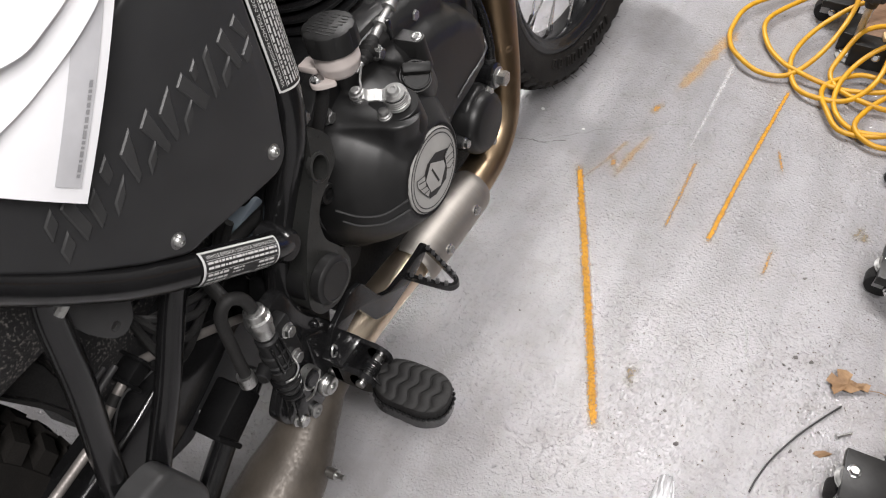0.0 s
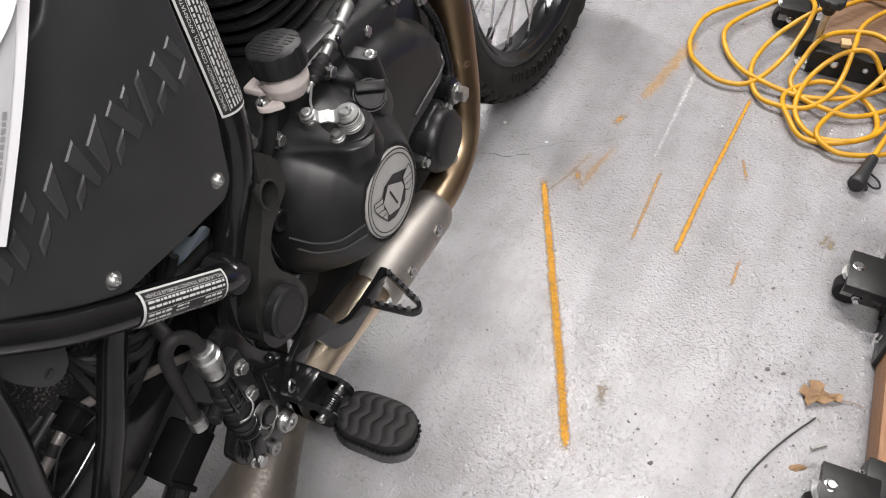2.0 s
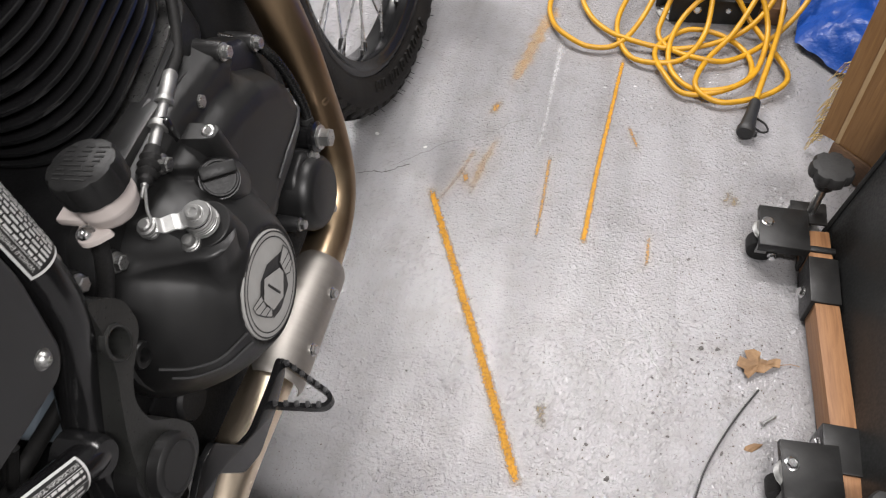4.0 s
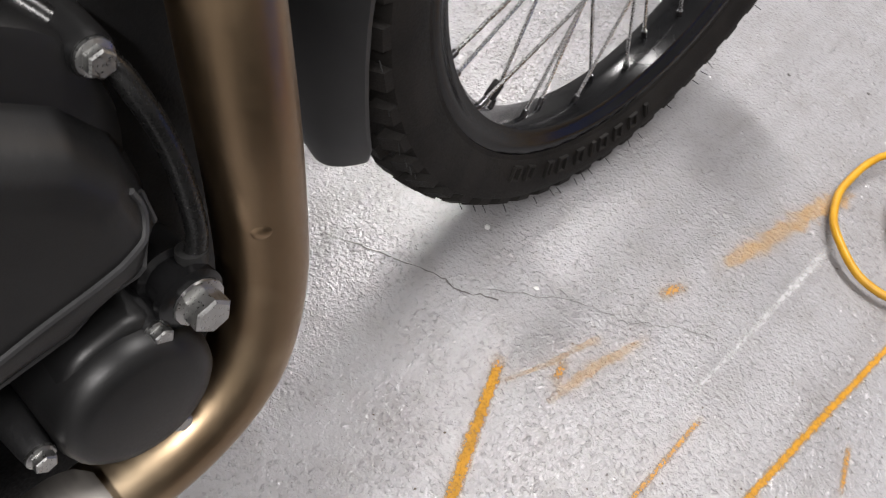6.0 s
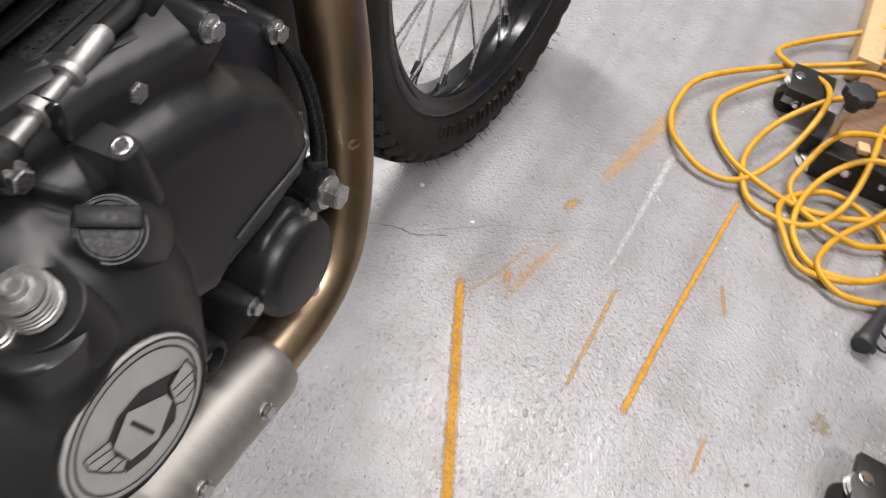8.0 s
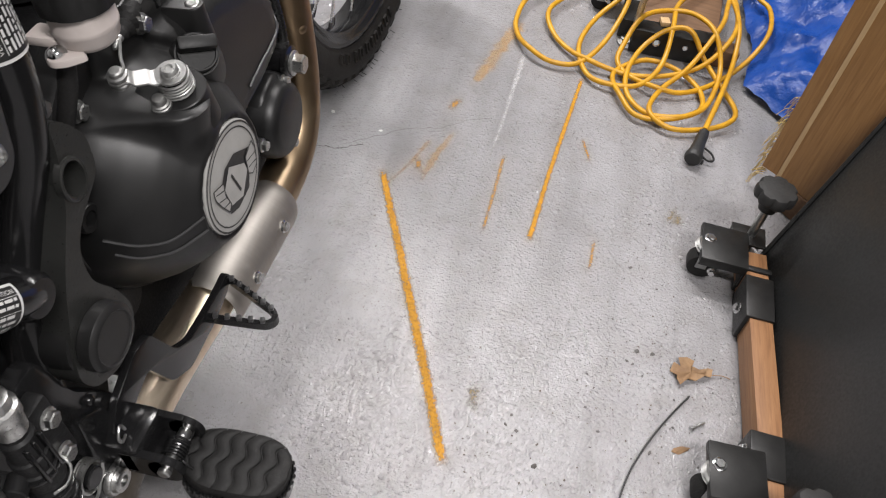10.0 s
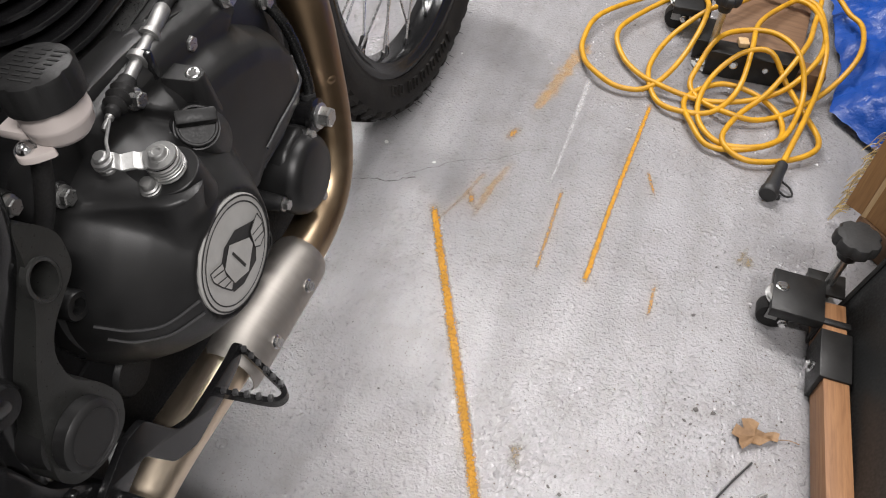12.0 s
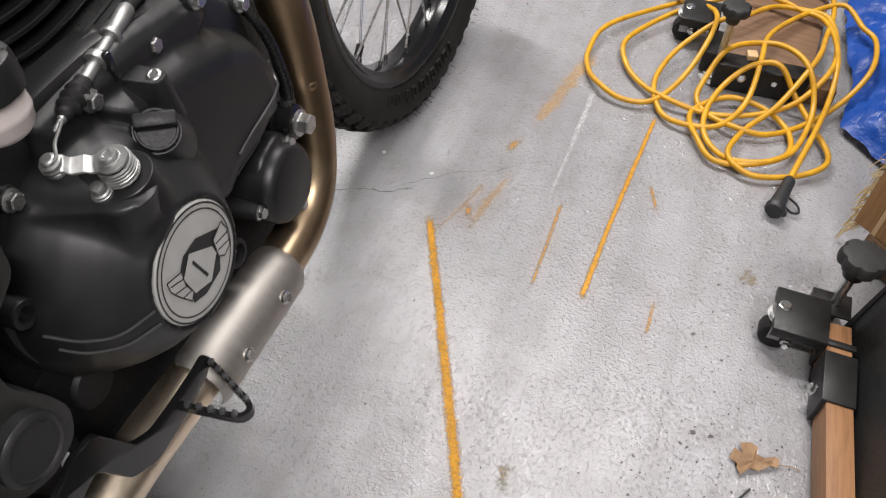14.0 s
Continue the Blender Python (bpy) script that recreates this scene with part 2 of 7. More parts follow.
PLATE_BLACK = grained("dusty_cast_plate", (0.0115, 0.0118, 0.0112), (0.0235, 0.0237, 0.0225), 0.36, 0.0, 22, 420, 0.08, 0.1, 0.0, 0.45)
DUSTY = grained("dusty_grey_plastic", (0.022, 0.022, 0.024), (0.045, 0.044, 0.045), 0.5, 0.0, 30, 400, 0.1, 0.1)
DULL_LINE = grained("dull_plated_line", (0.17, 0.155, 0.145), (0.28, 0.26, 0.245), 0.5, 0.5, 60, 400, 0.08, 0.1)
BADGE_GREY = grained("badge_silver", (0.36, 0.355, 0.34), (0.42, 0.415, 0.40), 0.45, 0.15, 50, 500, 0.03, 0.05)
BADGE_DARK = plain("badge_black", (0.012, 0.012, 0.012), 0.4)
LABEL_BLACK = plain("label_black", (0.014, 0.014, 0.014), 0.4)
LABEL_WHITE = plain("label_white", (0.58, 0.58, 0.57), 0.45)
MILKY = grained("milky_plastic", (0.40, 0.355, 0.335), (0.50, 0.45, 0.425), 0.38, 0.0, 35, 300, 0.03, 0.05)
PAPER = grained("white_paper", (0.88, 0.88, 0.90), (0.93, 0.93, 0.95), 0.75, 0.0, 20, 300, 0.03, 0.05)
PRINT_DARK = plain("dark_grey_print", (0.30, 0.30, 0.31), 0.75)
PRINT_GREY = plain("grey_print", (0.56, 0.56, 0.58), 0.75)
CORD = grimy_cord()
CAP_BLACK = grained("black_screw_cap", (0.006, 0.006, 0.006), (0.011, 0.011, 0.011), 0.5, 0.0, 40, 500, 0.08, 0.08, 0.0, 0.35)
SOCKET = grained("black_socket_rubber", (0.013, 0.013, 0.013), (0.022, 0.022, 0.022), 0.5, 0.0, 40, 500, 0.08, 0.08)
BRACKET = grained("black_enamel_steel", (0.006, 0.006, 0.006), (0.014, 0.0135, 0.013), 0.42, 0.0, 60, 260, 0.06, 0.10, 0.0, 0.4)
KNOB = grained("dusty_black_plastic", (0.010, 0.0098, 0.0095), (0.022, 0.0214, 0.021), 0.6, 0.0, 40, 300, 0.08, 0.1)
CABINET = grained("dusty_black_steel", (0.012, 0.0125, 0.0125), (0.022, 0.023, 0.023), 0.5, 0.0, 9, 260, 0.05, 0.12)
RAIL_WOOD = wood("orange_hardwood", (0.20, 0.092, 0.038), (0.33, 0.168, 0.075), (40, 2.5, 40))
PLY_WOOD = wood("varnished_plywood", (0.24, 0.115, 0.035), (0.36, 0.19, 0.065), (40, 40, 2.0), 0.45)
PLY_EDGE = wood("pale_plywood_edge", (0.46, 0.30, 0.15), (0.60, 0.42, 0.22), (40, 40, 3.0), 0.6)
BROWN_WOOD = wood("brown_board", (0.12, 0.065, 0.033), (0.20, 0.112, 0.06), (3, 30, 30), 0.65)
TARP = grained("blue_polythene", (0.005, 0.042, 0.23), (0.009, 0.066, 0.33), 0.36, 0.0, 14, 95, 0.75, 0.1, 0.0, 0.32)
LEAF = grained("dry_leaf", (0.17, 0.095, 0.045), (0.30, 0.185, 0.095), 0.7, 0.0, 60, 300, 0.2, 0.1)
STRAW = plain("straw_bristle", (0.55, 0.40, 0.17), 0.7)
WALL = grained("plain_wall_paint", (0.36, 0.36, 0.355), (0.43, 0.43, 0.425), 0.8, 0.0, 4, 120, 0.05, 0.05)
TINT_FLUID = plain("blue_grey_plastic", (0.20, 0.24, 0.28), 0.4)


# ---- mesh tools ----
def finish(bm, sharp=38.0):
    """Smooth faces with hard edges kept."""
    bmesh.ops.remove_doubles(bm, verts=bm.verts, dist=1e-6)
    bmesh.ops.recalc_face_normals(bm, faces=bm.faces)
    lim = radians(sharp)
    for f in bm.faces:
        f.smooth = True
    for e in bm.edges:
        e.smooth = len(e.link_faces) == 2 and e.calc_face_angle(0.0) < lim


def mesh_of(name, bm, material, sharp=38.0):
    finish(bm, sharp)
    me = bpy.data.meshes.new(name)
    bm.to_mesh(me)
    bm.free()
    me.materials.append(material)
    return me


def part(name, bm, material, parent=None, label="", sharp=38.0):
    """One mesh object, under a thing or a part."""
    ob = new(name, mesh_of(name, bm, material, sharp))
    if parent is not None:
        ob.parent = parent
    if label:
        tagged(ob, label)
    return ob


def thing(name, bm, material, label, category, group="", kind="", sharp=38.0):
    return tagged(part(name, bm, material, None, "", sharp), label, category, group, kind)


def empty(name, label, category, m=None, group=""):
    ob = new(name)
    if m is not None:
        ob.matrix_world = m
    return tagged(ob, label, category, group)


def box(bm, centre, size, m=None, bevel=0.0):
    b = bmesh.new()
    bmesh.ops.create_cube(b, size=1.0)
    bmesh.ops.scale(b, vec=size, verts=b.verts)
    if bevel:
        bmesh.ops.bevel(b, geom=b.edges, offset=bevel, segments=2, profile=0.5, affect="EDGES")
    if m is not None:
        bmesh.ops.transform(b, matrix=m, verts=b.verts)
    bmesh.ops.translate(b, vec=centre, verts=b.verts)
    join(bm, b)


def join(bm, b):
    me = bpy.data.meshes.new("tmp")
    b.to_mesh(me)
    b.free()
    bm.from_mesh(me)
    bpy.data.meshes.remove(me)


def smooth_path(points, steps=6):
    """A Catmull-Rom line through the points."""
    p = [Vector(q) for q in points]
    p = [2 * p[0] - p[1]] + p + [2 * p[-1] - p[-2]]
    out = []
    for i in range(1, len(p) - 2):
        for k in range(steps):
            t = k / steps
            a, b, c, d = p[i - 1], p[i], p[i + 1], p[i + 2]
            out.append(0.5 * ((2 * b) + (c - a) * t + (2 * a - 5 * b + 4 * c - d) * t * t + (3 * b - a - 3 * c + d) * t ** 3))
    out.append(p[-2])
    return out


def frames(path):
    """Parallel frames along a line: place, tangent, side, up."""
    out = []
    t0 = (path[1] - path[0]).normalized()
    side = t0.orthogonal().normalized()
    for i, p in enumerate(path):
        t = (path[min(i + 1, len(path) - 1)] - path[max(i - 1, 0)]).normalized()
        side = (side - t * side.dot(t)).normalized()
        out.append((p, t, side, t.cross(side)))
    return out


def tube(bm, points, radius, segments=14, steps=6, caps=True):
    """A round bar along a line; radius: a number, or one for each given point."""
    path = smooth_path(points, steps) if steps > 1 else [Vector(q) for q in points]
    n = len(path)
    rings = []
    for i, (p, t, s, u) in enumerate(frames(path)):
        if isinstance(radius, (list, tuple)):
            k = i / (n - 1) * (len(radius) - 1)
            j = min(int(k), len(radius) - 2)
            r = radius[j] + (radius[j + 1] - radius[j]) * (k - j)
        else:
            r = radius
        rings.append([bm.verts.new(p + (s * math.cos(a) + u * math.sin(a)) * r) for a in [2 * math.pi * q / segments for q in range(segments)]])
    for a, b in zip(rings, rings[1:]):
        for q in range(segments):
            bm.faces.new((a[q], a[(q + 1) % segments], b[(q + 1) % segments], b[q]))
    if caps:
        bm.faces.new(rings[0][::-1])
        bm.faces.new(rings[-1])


def lathe(bm, origin, axis, profile, segments=24):
    """Turned solid: profile of (distance along the axis, radius)."""
    o, ax = Vector(origin), Vector(axis).normalized()
    s = ax.orthogonal().normalized()
    u = ax.cross(s)
    rings = []
    for h, r in profile:
        if r < 1e-6:
            rings.append([bm.verts.new(o + ax * h)])
        else:
            rings.append([bm.verts.new(o + ax * h + (s * math.cos(a) + u * math.sin(a)) * r) for a in [2 * math.pi * q / segments for q in range(segments)]])
    for a, b in zip(rings, rings[1:]):
        for q in range(segments):
            w = (q + 1) % segments
            if len(a) == 1 and len(b) == 1:
                continue
            if len(a) == 1:
                bm.faces.new((a[0], b[w], b[q]))
            elif len(b) == 1:
                bm.faces.new((a[q], a[w], b[0]))
            else:
                bm.faces.new((a[q], a[w], b[w], b[q]))
    for ring, flip in ((rings[0], True), (rings[-1], False)):
        if len(ring) > 1:
            bm.faces.new(ring[::-1] if flip else ring)


def rounded(pts, radius, steps=4):
    """The outline with its corners rounded."""
    out = []
    n = len(pts)
    for i in range(n):
        p, a, b = Vector(pts[i]), Vector(pts[i - 1]), Vector(pts[(i + 1) % n])
        r = min(radius, (a - p).length * 0.45, (b - p).length * 0.45)
        s, e = p + (a - p).normalized() * r, p + (b - p).normalized() * r
        for k in range(steps + 1):
            t = k / steps
            out.append((1 - t) ** 2 * s + 2 * t * (1 - t) * p + t * t * e)
    return out


def prism(bm, outline, x0, x1, bevel=0.0, m=None, steps=2):
    """An outline in the (y, z) plane drawn out along x, its outer rim bevelled."""
    b = bmesh.new()
    low = [b.verts.new((x0, q[0], q[1])) for q in outline]
    high = [b.verts.new((x1, q[0], q[1])) for q in outline]
    n = len(outline)
    b.faces.new(low[::-1])
    top = b.faces.new(high)
    for i in range(n):
        b.faces.new((low[i], low[(i + 1) % n], high[(i + 1) % n], high[i]))
    bmesh.ops.recalc_face_normals(b, faces=b.faces)
    if bevel:
        bmesh.ops.bevel(b, geom=list(top.edges), offset=bevel, segments=steps, profile=0.5, affect="EDGES", clamp_overlap=True)
    if m is not None:
        bmesh.ops.transform(b, matrix=m, verts=b.verts)
    join(bm, b)


def lettering(text, size):
    """The flat mesh of some words, left-aligned at the origin, in the (x, y) plane."""
    cu = bpy.data.curves.new("words", "FONT")
    cu.body, cu.size = text, size
    ob = bpy.data.objects.new("words", cu)
    me = bpy.data.meshes.new_from_object(ob)
    bpy.data.objects.remove(ob)
    b = bmesh.new()
    b.from_mesh(me)
    bpy.data.meshes.remove(me)
    return b


def across(x, y, z, normal=(1, 0, 0)):
    """A pose whose z axis is the given normal."""
    q = Vector(normal).to_track_quat("Z", "Y").to_matrix().to_4x4()
    return Matrix.Translation((x, y, z)) @ q


def hex_bolt(parent, x, y, z, r=0.006, h=0.006, material=None, name="bolt", normal=(1, 0, 0), washer=True):
    """Hexagon bolt head with its flange."""
    bm = bmesh.new()
    if washer:
        lathe(bm, (0, 0, -0.001), (0, 0, 1), [(0, r * 1.28), (0.0016, r * 1.28), (0.0024, r * 1.05)], 16)
    hexa = [(math.cos(radians(60 * i + 12)) * r, math.sin(radians(60 * i + 12)) * r) for i in range(6)]
    prism(bm, hexa, 0.0, h, r * 0.14, Matrix(((0, 1, 0, 0), (0, 0, 1, 0), (1, 0, 0, 0), (0, 0, 0, 1))), 1)
    ob = part(name, bm, material or ZINC, parent)
    ob.matrix_basis = across(x, y, z, normal)
    return ob


def dome_bolt(parent, x, y, z, r=0.007, material=None, name="screw", normal=(1, 0, 0)):
    """Button-head screw with a socket."""
    bm = bmesh.new()
    lathe(bm, (0, 0, -0.001), (0, 0, 1), [(0, r * 1.25), (0.0012, r * 1.25), (0.0014, r), (0.0035, r * 0.92), (0.0052, r * 0.6), (0.0056, r * 0.42), (0.0036, r * 0.36), (0.0036, 0)], 18)
    ob = part(name, bm, material or ZINC, parent)
    ob.matrix_basis = across(x, y, z, normal)
    return ob
# ---- the workshop shell ----
def slab(name, x0, x1, y0, y1, z0, z1, material, label, category):
    bm = bmesh.new()
    box(bm, ((x0 + x1) / 2, (y0 + y1) / 2, (z0 + z1) / 2), (x1 - x0, y1 - y0, z1 - z0))
    return thing(name, bm, material, label, category, kind="structure")


slab("floor", -2.6, 3.0, -3.0, 3.4, -0.12, 0.0, FLOOR, "grey painted concrete workshop floor with a rough glossy skin", "floor")
# Unseen walls and ceiling; their grey is set for the light they bounce.
slab("wall_north", -2.6, 3.0, 3.4, 3.52, 0.0, 2.6, WALL, "plain pale workshop wall, out of view", "wall")
slab("wall_south", -2.6, 3.0, -3.12, -3.0, 0.0, 2.6, WALL, "plain pale workshop wall, out of view", "wall")
slab("wall_west", -2.72, -2.6, -3.12, 3.52, 0.0, 2.6, WALL, "plain pale workshop wall, out of view", "wall")
slab("wall_east", 3.0, 3.12, -3.12, 3.52, 0.0, 2.6, WALL, "plain pale workshop wall, out of view", "wall")
slab("ceiling", -2.72, 3.12, -3.12, 3.52, 2.6, 2.7, WALL, "plain pale workshop ceiling, out of view", "ceiling")


# lumps of paint over the rough concrete
random.seed(23)
lump_verts, lump_faces = [], []
while len(lump_verts) < 13 * 8000:
    x, y = random.uniform(-0.35, 0.74), random.uniform(-0.85, 0.62)
    thick = noise.noise((x * 9.0, y * 9.0, 2.0)) + 0.5 * noise.noise((x * 31.0, y * 31.0, 5.0))
    if random.random() > 0.55 + 0.9 * thick:
        continue
    size = 0.0013 + 0.0031 * random.random() ** 2.3
    tall = size * random.uniform(0.20, 0.40)
    turn, flat = random.uniform(0, math.pi), random.uniform(0.5, 1.0)
    first = len(lump_verts)
    lump_verts.append((x, y, tall))
    for reach, height in ((0.60, 0.64), (1.55, -0.08)):
        for k in range(6):
            a = math.pi * k / 3
            r = size * reach * random.uniform(0.8, 1.2)
            px, py = r * math.cos(a), r * flat * math.sin(a)
            lump_verts.append((x + px * math.cos(turn) - py * math.sin(turn), y + px * math.sin(turn) + py * math.cos(turn), tall * height))
    for k in range(6):
        j = (k + 1) % 6
        lump_faces.append((first, first + 1 + k, first + 1 + j))
        lump_faces.append((first + 1 + k, first + 7 + k, first + 7 + j, first + 1 + j))
lump_mesh = bpy.data.meshes.new("paint_lumps")
lump_mesh.from_pydata(lump_verts, [], lump_faces)
lump_mesh.materials.append(FLOOR)
for poly in lump_mesh.polygons:
    poly.use_smooth = True
tagged(new("paint_lumps", lump_mesh), "small glossy lumps in the grey floor paint", "floor texture", kind="stuff")
random.seed(5)


def ragged_strip(bm, pts, widths, z=0.0012, jitter=0.10, step=0.006):
    """A flat painted stroke with uneven edges."""
    path = []
    layer = bm.verts.layers.float.new("thickness")
    for (a, wa), (b, wb) in zip(zip(pts, widths), zip(pts[1:], widths[1:])):
        a, b = Vector(a), Vector(b)
        n = max(2, int((b - a).length / step))
        path += [(a.lerp(b, k / n), wa + (wb - wa) * k / n) for k in range(n)]
    path.append((Vector(pts[-1]), widths[-1]))
    rows = []
    for i, (p, w) in enumerate(path):
        q0, q1 = path[max(i - 1, 0)][0], path[min(i + 1, len(path) - 1)][0]
        t = (q1 - q0).normalized()
        s = Vector((-t.y, t.x))
        j0, j1 = random.uniform(-jitter, jitter), random.uniform(-jitter, jitter)
        end = min(1.0, min(i, len(path) - 1 - i) / 3)
        row = []
        for off, full in ((w * 0.80 + j0 * w, 0.0), (w * 0.24, end), (-w * 0.24, end), (-w * 0.80 - j1 * w, 0.0)):
            vert = bm.verts.new((*(p + s * off), z))
            vert[layer] = full
            row.append(vert)
        rows.append(row)
    for a, b in zip(rows, rows[1:]):
        for k in range(3):
            bm.faces.new((a[k], b[k], b[k + 1], a[k + 1]))


def marking(name, pts, widths, material, label, z=0.0012, jitter=0.12):
    bm = bmesh.new()
    ragged_strip(bm, pts, widths, z, jitter)
    return thing(name, bm, material, label, "floor marking", kind="structure")


marking("painted_line", [(0.151, -0.276), (0.214, -0.408), (0.291, -0.572), (0.364, -0.733)], [0.009, 0.0105, 0.0115, 0.010], YELLOW_MARK, "worn yellow paint line on the grey floor")
marking("painted_line", [(0.400, -0.348), (0.407, -0.189), (0.416, -0.06), (0.426, 0.078)], [0.007, 0.007, 0.0062, 0.0055], YELLOW_MARK, "narrow worn yellow paint line on the grey floor", 0.0014)
marking("painted_line", [(0.330, -0.357), (0.330, -0.26), (0.329, -0.168)], [0.005, 0.006, 0.006], YELLOW_THIN, "faint thin yellow paint line on the grey floor", 0.0013)
marking("painted_line", [(0.446, -0.080), (0.470, -0.145)], [0.006, 0.005], YELLOW_THIN, "short faint yellow paint dash on the grey floor")
marking("painted_line", [(0.496, -0.303), (0.496, -0.38)], [0.006, 0.005], YELLOW_THIN, "short faint yellow paint dash on the grey floor")
marking("paint_smear", [(0.166, -0.305), (0.188, -0.250), (0.208, -0.172)], [0.004, 0.006, 0.009], YELLOW_SMEAR, "rubbed yellow paint smear on the grey floor", 0.0010, 0.35)
marking("paint_smear", [(0.192, -0.224), (0.212, -0.266)], [0.012, 0.010], YELLOW_THIN, "dab of yellow paint on the grey floor", 0.0018, 0.4)
marking("paint_smear", [(0.214, -0.285), (0.222, -0.22), (0.240, -0.14)], [0.008, 0.014, 0.008], YELLOW_SMEAR, "rubbed yellow paint smear on the grey floor", 0.0008, 0.35)
marking("paint_smear", [(0.2175, -0.104), (0.2285, -0.054)], [0.014, 0.012], YELLOW_THIN, "dab of yellow paint on the grey floor", 0.0018, 0.4)
marking("paint_smear", [(0.240, -0.02), (0.255, 0.05), (0.27, 0.13), (0.29, 0.21)], [0.016, 0.022, 0.024, 0.018], YELLOW_SMEAR, "rubbed yellow paint smear on the grey floor", 0.0009, 0.3)
marking("scuff", [(0.313, 0.125), (0.312, 0.04), (0.311, -0.043), (0.310, -0.10), (0.307, -0.185)], [0.009, 0.009, 0.006, 0.004, 0.003], WHITE_SCUFF, "white scraped line in the floor paint", 0.0011, 0.3)
marking("scuff", [(0.49, -0.455), (0.505, -0.485), (0.515, -0.525), (0.535, -0.55)], [0.003, 0.003, 0.004, 0.003], WHITE_SCUFF, "white scraped line in the floor paint", 0.0011, 0.3)
marking("stain", [(0.590, -0.215), (0.640, -0.225)], [0.05, 0.03], STAIN, "brown dust stain beside the rolling base", 0.0008, 0.5)
marking("stain", [(0.556, -0.262), (0.563, -0.276)], [0.016, 0.012], STAIN, "brown dust stain on the floor paint", 0.0008, 0.5)
marking("stain", [(0.372, -0.60), (0.386, -0.66)], [0.02, 0.012], STAIN, "rusty brown stain on the floor paint", 0.0010, 0.5)


def crack(pts, width):
    fine = [Vector(pts[0])]
    for a, b in zip(pts, pts[1:]):
        a, b = Vector(a), Vector(b)
        for k in range(1, 7):
            fine.append(a.lerp(b, k / 6) + Vector((random.uniform(-1, 1), random.uniform(-1, 1))) * 0.0022)
    bm = bmesh.new()
    ragged_strip(bm, [tuple(p) for p in fine], [width * random.uniform(0.22, 0.75) for _ in fine], 0.0007, 0.3, 0.004)
    return thing("floor_crack", bm, CRACK, "fine hairline crack through the floor paint", "crack", kind="structure")


crack([(-0.074, -0.313), (-0.005, -0.28), (0.041, -0.259), (0.075, -0.252), (0.104, -0.232)], 0.0016)
crack([(0.085, -0.235), (0.155, -0.176), (0.192, -0.155), (0.217, -0.149), (0.249, -0.114), (0.29, -0.091)], 0.0008)

# ---- motorcycle, leaning to its left on its stand ----
LEAN_LEFT = pose(0.002, -0.001, 0.003, 0, -8, 0)
bike = empty("motorcycle", "black adventure motorcycle with bronzed exhaust, leaning on its stand", "motorcycle", LEAN_LEFT)

# front wheel
WHEEL = LEAN_LEFT.inverted() @ pose(-0.006, -0.009, 0.351, 0, -5.5, -2.8)


def wheel_ring(bm, profile, segments=96):
    """A ring round the wheel's x axis from a closed profile of (x, radius)."""
    rings = []
    for i in range(segments):
        a = 2 * math.pi * i / segments
        rings.append([bm.verts.new((x, r * math.sin(a), -r * math.cos(a))) for x, r in profile])
    n = len(profile)
    for i in range(segments):
        a, b = rings[i], rings[(i + 1) % segments]
        for k in range(n):
            bm.faces.new((a[k], a[(k + 1) % n], b[(k + 1) % n], b[k]))


def on_wheel(a, x, r):
    """A point of the wheel: the angle from its foot forwards, in degrees."""
    return Vector((x, r * math.sin(radians(a)), -r * math.cos(radians(a))))


def tread_block(half, radius, crown, x, w, da):
    """One block of the tread at the wheel's foot."""
    bm = bmesh.new()
    corners = []
    for lift in (0.0, 1.0):
        for sa, sx in ((-1, -1), (1, -1), (1, 1), (-1, 1)):
            xx = (x + sx * w / 2 * (0.92 if lift else 1.06)) * half
            rr = radius - crown * (abs(xx) / half) ** 2.2 + (0.0075 if lift else -0.009)
            skew = 0.16 * da * sx * (1 if x > 0 else -1)
            corners.append(bm.verts.new(on_wheel(sa * da * (0.90 if lift else 1.04) + skew, xx, rr)))
    lo, hi = corners[:4], corners[4:]
    bm.faces.new(hi)
    for k in range(4):
        bm.faces.new((lo[k], lo[(k + 1) % 4], hi[(k + 1) % 4], hi[k]))
    return mesh_of("tread_block", bm, TYRE, 20)


def tread(host, half, radius, count, crown):
    """Rows of blocks, staggered, over the crown."""
    step = 360 / count
    for x, w, off in ((-0.80, 0.36, 0.5), (-0.27, 0.36, 0.0), (0.27, 0.36, 0.5), (0.80, 0.36, 0.0)):
        me = tread_block(half, radius, crown, x, w, step * 0.275)
        for i in range(count):
            ob = new("tread_block", me)
            ob.parent = host
            ob.matrix_basis = pose(0, 0, 0, step * (i + off), 0, 0)


def tyre(name, parent, m, half, outer, inner, label):
    bm = bmesh.new()
    d = outer - inner
    prof = [(-half * 0.62, inner), (-half * 0.80, inner + d * 0.10), (-half * 0.97, inner + d * 0.38), (-half, inner + d * 0.52), (-half * 0.93, inner + d * 0.66),
            (-half * 0.72, inner + d * 0.735), (-half * 0.4, outer - 0.0125), (0, outer - 0.0115), (half * 0.4, outer - 0.0125), (half * 0.72, inner + d * 0.735),
            (half * 0.93, inner + d * 0.66), (half, inner + d * 0.52), (half * 0.97, inner + d * 0.38), (half * 0.80, inner + d * 0.10), (half * 0.62, inner),
            (half * 0.5, inner - 0.004), (-half * 0.5, inner - 0.004)]
    wheel_ring(bm, prof, 120)
    wheel_ring(bm, [(half * 0.64, inner + 0.0006), (half * 0.69, inner + 0.0050), (half * 0.75, inner + 0.0050), (half * 0.72, inner + 0.0006)], 120)
    ob = part(name, bm, TYRE, parent, label, 30)
    ob.matrix_basis = m
    tread(ob, half * 0.95, outer - 0.0075, 56, 0.0178)
    return ob


